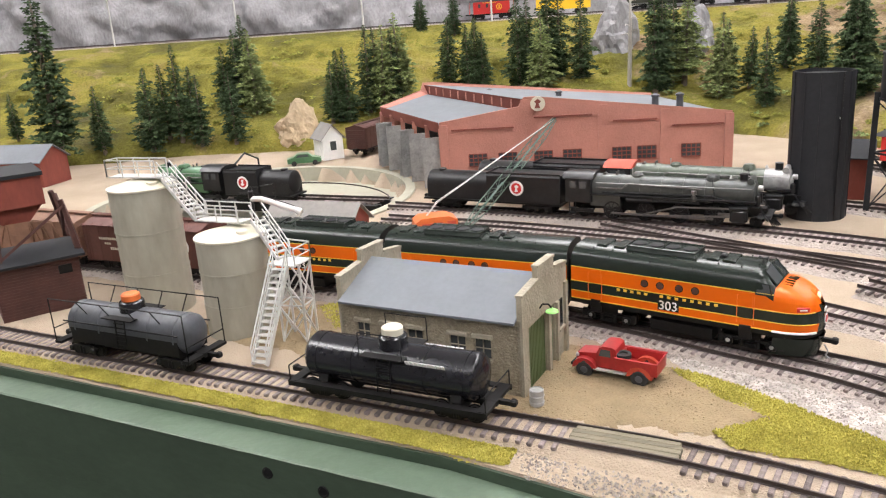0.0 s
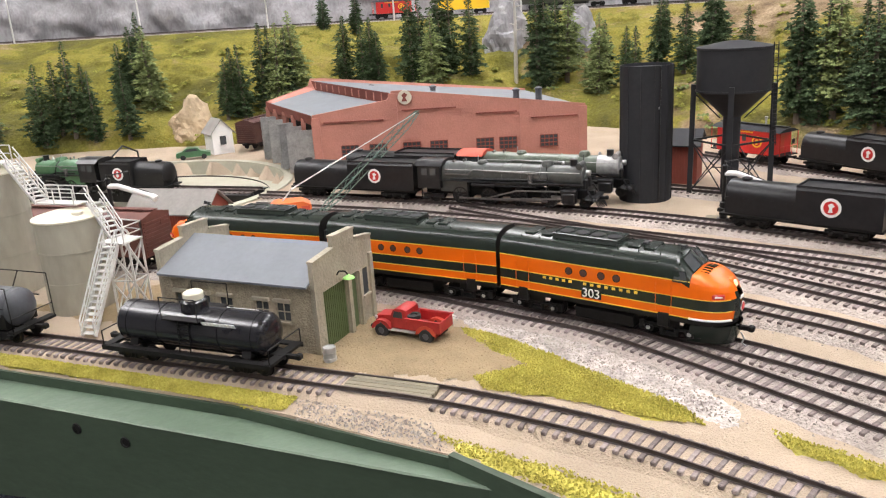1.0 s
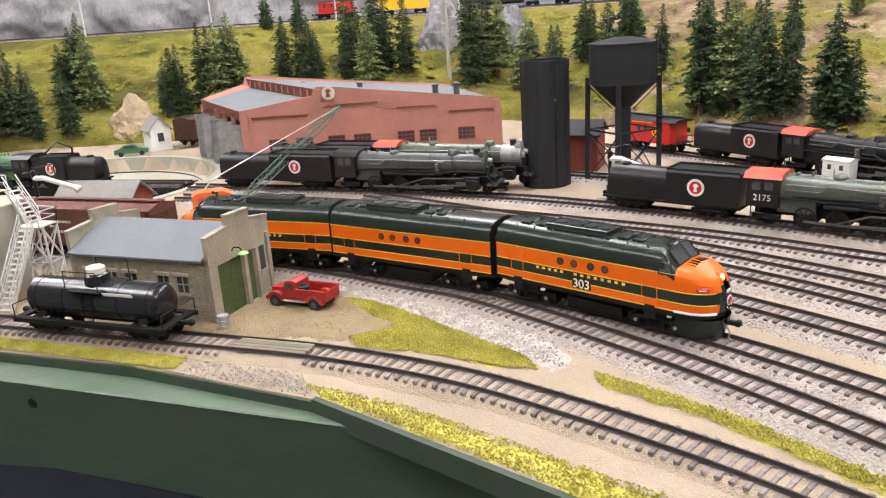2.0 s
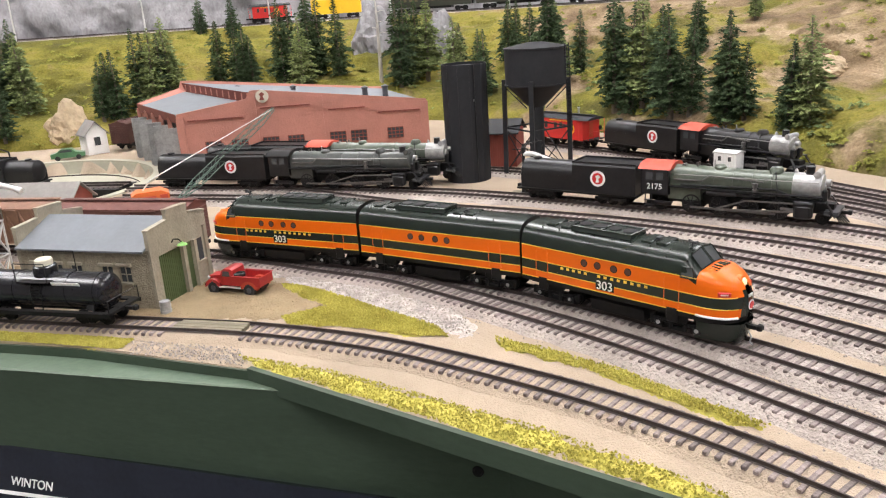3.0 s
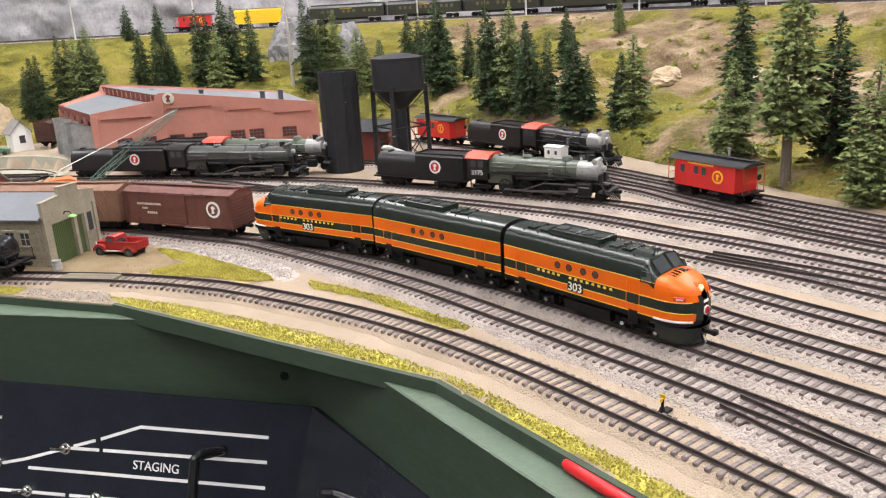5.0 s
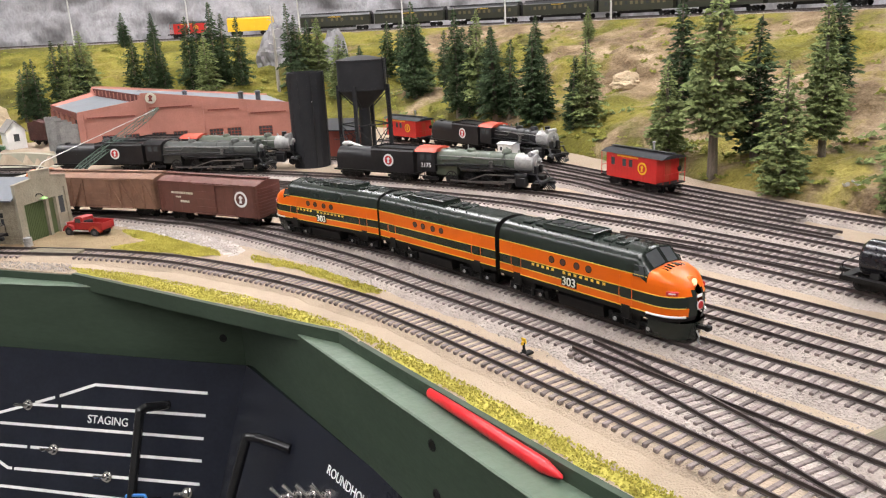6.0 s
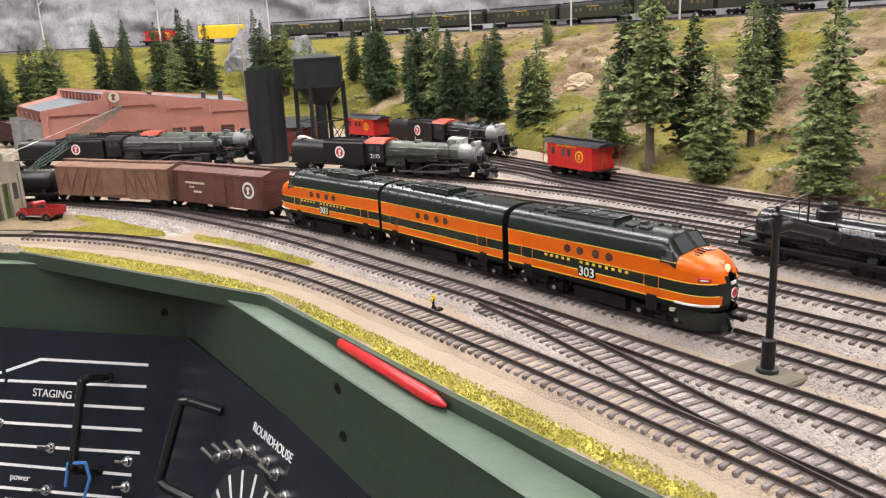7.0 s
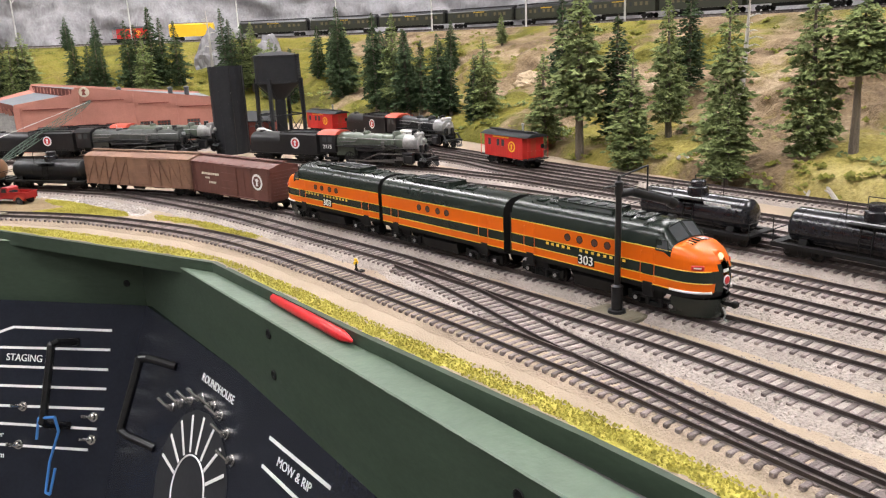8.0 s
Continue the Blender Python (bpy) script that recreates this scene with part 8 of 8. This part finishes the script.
def conifer(seed, material, bare=0.10, wide=0.20, broad=False):
    """A fir one metre high, to be scaled: tapered trunk, drooping whorls of ragged foliage."""
    rnd = random.Random(seed)
    t = thing("fir_tree", "", "tree")
    g = Geo()
    bend = [(rnd.uniform(-0.006, 0.006), rnd.uniform(-0.006, 0.006), z) for z in (0.0, 0.25, 0.5, 0.75, 1.0)]
    for i in range(4):
        g.cyl(bend[i], bend[i + 1], 0.026 * (1 - bend[i][2]) + 0.003, 0.026 * (1 - bend[i + 1][2]) + 0.003, 8)
    trunk = part("trunk", g, "bark", t)
    v, f = [], []
    layers = 44
    for k in range(layers):
        q = k / (layers - 1)
        z = bare + (0.985 - bare) * q
        tier = 1.0 + 0.22 * math.sin(k * 1.35 + seed)
        r = wide * (1 - q ** 1.9) ** 0.85 * rnd.uniform(0.82, 1.12) * tier + 0.010
        if broad:
            r = wide * math.sin(math.pi * (0.18 + 0.8 * q)) * rnd.uniform(0.6, 1.2)
        elif q < 0.10:
            r *= 0.75
        n = 7 + int(7 * (1 - q))
        a0 = rnd.uniform(0, 6.28)
        lop = rnd.uniform(0, 6.28)
        for b in range(n):
            if rnd.random() < 0.14:
                continue
            a = a0 + b * 6.283 / n + rnd.uniform(-0.3, 0.3)
            rr = r * rnd.uniform(0.68, 1.12) * (1 + 0.16 * math.cos(a - lop))
            droop = rnd.uniform(0.12, 0.45)
            m = max(2, int(rr / 0.019))
            for c in range(m):
                d = rr * (0.30 + 0.70 * (c + 0.6) / m)
                side = rnd.uniform(-0.22, 0.22) * rr
                x, y = d * math.cos(a) - side * math.sin(a), d * math.sin(a) + side * math.cos(a)
                zz = z - droop * d + rnd.uniform(-0.008, 0.010)
                s = (0.010 + 0.011 * min(1, rr / 0.16)) * rnd.uniform(0.7, 1.35)
                i0 = len(v)
                v.append((x, y, zz + s * rnd.uniform(0.2, 0.6)))
                for e in range(4):
                    w = a + e * 1.571 + rnd.uniform(-0.5, 0.5)
                    ss = s * rnd.uniform(0.55, 1.25) * (1.35 if e == 0 else 1)
                    v.append((x + ss * math.cos(w), y + ss * math.sin(w), zz - rnd.uniform(-0.1, 0.6) * s))
                f += [(i0, i0 + 1 + e, i0 + 1 + (e + 1) % 4) for e in range(4)]
    me = bpy.data.meshes.new("crown")
    me.from_pydata(v, [], f)
    me.materials.append(M[material])
    part("crown", me, None, t)
    return t


def plant(proto, x, y, h, spread, label, group, rnd):
    z = land_z(x, y)
    m = pose(x, y, z - 0.004, rnd.uniform(-2, 2), rnd.uniform(-2, 2), rnd.uniform(0, 360)) @ Matrix.Diagonal((h * spread * 1.18, h * spread * 1.18, h * 1.04, 1))
    return tagged(copy_thing(proto, m), label, "tree", group)


KINDS = [conifer(1, "needles", 0.10, 0.150), conifer(2, "needles", 0.14, 0.135), conifer(3, "needles", 0.08, 0.165), conifer(4, "needles_light", 0.05, 0.165), conifer(5, "needles_light", 0.16, 0.150), conifer(6, "needles", 0.05, 0.125)]
TALL = conifer(7, "needles_light", 0.28, 0.150)
PINE = conifer(8, "needles_light", 0.55, 0.20, True)
WEST = [(-0.632, 1.335, 0.30), (-0.746, 1.425, 0.085), (-0.576, 1.375, 0.115), (-0.494, 1.385, 0.140), (-0.445, 1.400, 0.165), (-0.409, 1.392, 0.120), (-0.391, 1.533, 0.120), (-0.357, 1.556, 0.165), (-0.348, 1.385, 0.122), (-0.33, 1.50, 0.15)]
MIDDLE = [(-0.18, 1.417, 0.110), (-0.150, 1.425, 0.128), (-0.115, 1.457, 0.150), (-0.089, 1.454, 0.145), (-0.057, 1.481, 0.144), (-0.016, 1.878, 0.090), (0.034, 1.556, 0.130), (0.060, 1.85, 0.100), (0.071, 1.534, 0.124), (0.100, 1.545, 0.105), (0.165, 1.505, 0.168),
          (0.22, 1.498, 0.190), (0.20, 1.46, 0.14), (0.277, 1.477, 0.150), (0.389, 1.389, 0.195), (0.41, 1.41, 0.14), (0.447, 1.417, 0.158), (0.485, 1.338, 0.136), (0.522, 1.243, 0.118), (0.597, 1.347, 0.122), (0.629, 1.307, 0.128), (0.649, 1.456, 0.092), (0.53, 1.33, 0.10)]
EAST = [(0.618, 1.167, 0.190), (0.640, 1.19, 0.14), (0.693, 1.209, 0.112), (0.657, 0.975, 0.190), (0.683, 0.936, 0.182), (0.692, 0.861, 0.160), (0.670, 0.99, 0.15), (0.841, 1.059, 0.105), (0.726, 0.77, 0.144), (0.741, 0.755, 0.100), (0.974, 1.101, 0.072), (0.761, 0.69, 0.108), (0.777, 0.673, 0.128),
        (0.784, 0.446, 0.135), (0.850, 0.361, 0.160), (0.818, 0.268, 0.138), (0.885, 0.290, 0.170), (0.976, 0.389, 0.150), (0.858, 0.140, 0.19), (0.845, 0.118, 0.105), (0.925, 0.088, 0.18)]
rnd = random.Random(21)
for rows, group, label in ((WEST, "firs on the west slope", "dark green model fir on the grassy slope"), (MIDDLE, "firs behind the roundhouse", "dark green model fir behind the roundhouse"), (EAST, "firs on the east slope", "dense dark green model fir on the steep slope")):
    for i, (x, y, h) in enumerate(rows):
        pick = KINDS[rnd.randrange(6)] if rows is not EAST or i < 13 else KINDS[(4, 0, 3, 4, 1, 3, 4, 3)[i - 13]]
        plant(pick, x, y, h, 1.0 if h < 0.165 else 0.78, label, group, rnd)
THICKEN = [(0.858, 0.540, 0.165), (-0.165, 1.435, 0.12), (-0.100, 1.475, 0.12), (-0.070, 1.46, 0.12), (0.085, 1.56, 0.13), (0.185, 1.52, 0.15), (0.24, 1.515, 0.16), (0.40, 1.40, 0.17), (0.43, 1.43, 0.15), (0.505, 1.36, 0.12), (0.63, 1.18, 0.16), (0.672, 0.95, 0.16), (0.700, 0.90, 0.15), (0.71, 0.84, 0.13), (0.735, 0.79, 0.12), (0.77, 0.70, 0.10), (-0.47, 1.41, 0.13), (-0.37, 1.545, 0.14), (-0.43, 1.43, 0.12)]
for x, y, h in THICKEN:
    plant(KINDS[rnd.choice((0, 1, 2, 5))], x, y, h, 0.95, "dark green model fir in a dense stand", "firs in dense stands", rnd)
plant(TALL, 0.798, 0.367, 0.225, 0.85, "tall dark fir with a bare lower trunk", "firs on the east slope", rnd)
plant(PINE, 0.945, 0.050, 0.150, 1.0, "broad light green pine on a bare trunk", "firs on the east slope", rnd)
for k in (*KINDS, TALL, PINE):
    for ob in (*k.children_recursive, k):
        bpy.data.objects.remove(ob)


def bare_tree(x, y, h, seed):
    rnd = random.Random(seed)
    t = thing("dead_tree", "bare grey dead tree with broken limbs", "tree", pose(x, y, land_z(x, y) - 0.003, 2, -2, 40 * seed), "dead trees")
    part("trunk", Geo().cyl((0, 0, 0), (0.001, 0, h * 0.6), 0.0042, 0.0028, 8).cyl((0.001, 0, h * 0.6), (0, 0.002, h), 0.0028, 0.0008, 8), "deadwood", t)
    for i in range(9):
        z = h * (0.45 + 0.055 * i)
        a = rnd.uniform(0, 6.28)
        L = h * rnd.uniform(0.10, 0.22) * (1.3 - z / h)
        p = (L * 0.6 * math.cos(a), L * 0.6 * math.sin(a), z + L * 0.2)
        part("limb", Geo().cyl((0, 0, z), p, 0.0011, 0.0007, 5).cyl(p, (L * math.cos(a + 0.3), L * math.sin(a + 0.3), z + L * 0.1), 0.0007, 0.0003, 5), "deadwood", t)


bare_tree(0.356, 1.44, 0.19, 1)
bare_tree(0.955, 0.245, 0.16, 2)


def clumps(n, rnd, pick, lo, hi):
    """Low ragged shrubs strewn over the slope."""
    v, f = [], []
    for _ in range(n):
        x, y = pick(rnd)
        z = land_z(x, y)
        s = rnd.uniform(lo, hi)
        for _ in range(9):
            px, py, pz = x + rnd.gauss(0, s * 0.5), y + rnd.gauss(0, s * 0.5), z + rnd.uniform(0, s * 0.6)
            i0 = len(v)
            q = s * rnd.uniform(0.25, 0.5)
            v.append((px, py, pz + q * 0.6))
            for e in range(5):
                w = e * 1.2566 + rnd.uniform(-0.4, 0.4)
                v.append((px + q * math.cos(w), py + q * math.sin(w), pz - rnd.uniform(0, 0.4) * q))
            f += [(i0, i0 + 1 + e, i0 + 1 + (e + 1) % 5) for e in range(5)]
    g = Geo()
    g.v, g.f = v, f
    return g


def on_slope(u0, u1, v0=0.0, v1=0.95):
    def pick(r):
        x, y, _ = hill_at(r.uniform(u0, u1), r.uniform(v0, v1))
        return x, y
    return pick


raw("scrub", clumps(420, rnd, on_slope(0.20, 0.56), 0.004, 0.012), "bush", "olive yellow scrub on the western hillside", "scrub")
raw("scrub", clumps(330, rnd, on_slope(0.56, 0.92), 0.004, 0.013), "bush", "olive scrub and grass clumps on the eastern hillside", "scrub")
raw("scrub", clumps(130, rnd, on_slope(0.62, 0.90, 0.0, 0.10), 0.005, 0.010), "bush", "yellow green bushes along the foot of the hill", "scrub")
raw("underbrush", clumps(120, rnd, on_slope(0.3, 0.9, 0.0, 0.25), 0.005, 0.011), "needles_light", "dark low underbrush between the trees", "scrub")


def boulder(x, y, sx, sy, sz, seed, material, label):
    rnd = random.Random(seed)
    bm = bmesh.new()
    bmesh.ops.create_icosphere(bm, subdivisions=4, radius=1)
    for q in bm.verts:
        n = noise.fractal(q.co * 1.6 + Vector((seed * 3.1, 0, 0)), 0.9, 2.1, 5)
        peak = 0.55 * max(0, q.co.z) ** 3 * (1 if q.co.x > -0.2 else 0.4)
        q.co = Vector((q.co.x * sx * (1 + 0.28 * n), q.co.y * sy * (1 + 0.28 * n), (q.co.z * (1 + 0.3 * n) + peak) * sz))
    me = bpy.data.meshes.new("boulder")
    bm.to_mesh(me)
    bm.free()
    me.materials.append(M[material])
    me.polygons.foreach_set("use_smooth", [False] * len(me.polygons))
    ob = new("rock_outcrop", me)
    ob.matrix_basis = pose(x, y, land_z(x, y), 0, 0, 20 * seed)
    return tagged(ob, label, "rock")


boulder(-0.238, 1.385, 0.040, 0.026, 0.036, 1, "rock_tan", "jagged tan rock outcrop beside the white hut")
boulder(0.37, 1.60, 0.060, 0.04, 0.060, 2, "rock", "grey rock face above the roundhouse")
boulder(0.50, 1.52, 0.045, 0.035, 0.060, 3, "rock", "grey rock face among the firs")
boulder(0.93, 0.84, 0.030, 0.03, 0.014, 4, "rock_tan", "bare tan rock on the slope")


def log(x, y, rz, L, r, pitch):
    t = thing("fallen_log", "grey fallen log on the slope", "log", pose(x, y, land_z(x, y) + r * 0.8, 0, pitch, rz), "fallen logs")
    part("stem", Geo().cyl((-L / 2, 0, 0), (L / 2, 0, 0), r, r * 0.6, 9), "deadwood", t)
    part("stub", Geo().cyl((L * 0.1, 0, 0), (L * 0.18, L * 0.10, r), r * 0.4, r * 0.2, 6), "deadwood", t)


log(0.893, 0.012, 70, 0.065, 0.0030, -22)
log(0.880, 0.035, 40, 0.045, 0.0022, -14)
log(0.845, 0.205, 60, 0.022, 0.0022, 18)
log(0.853, 0.196, 100, 0.018, 0.0018, -22)
log(0.935, 0.62, 20, 0.05, 0.0016, -30)


# ---- what moves: the train glides along the main track ----
def motions():
    # each vehicle by its middle's length along the main track at the start
    order = [(LEAD, 1.9583, False), (BOOSTER, 1.8078, False), (TAIL, 1.6573, True), (BOX_A, 1.4925, False),
             (BOX_B, 1.3310, False), (TANK_M, 1.1780, False), (TANK_N, 1.0480, False)]
    for ob, start, turned in order:
        rows = []
        for i in range(33):
            t = i * 0.25
            s = start + 0.0966 * t - 0.000254 * t * t
            m = T_MAIN.stand(s, RAIL, 0.045)
            rows.append((t, m @ pose(0, 0, 0, 0, 0, 180) if turned else m))
        walk(ob, rows)


motions()
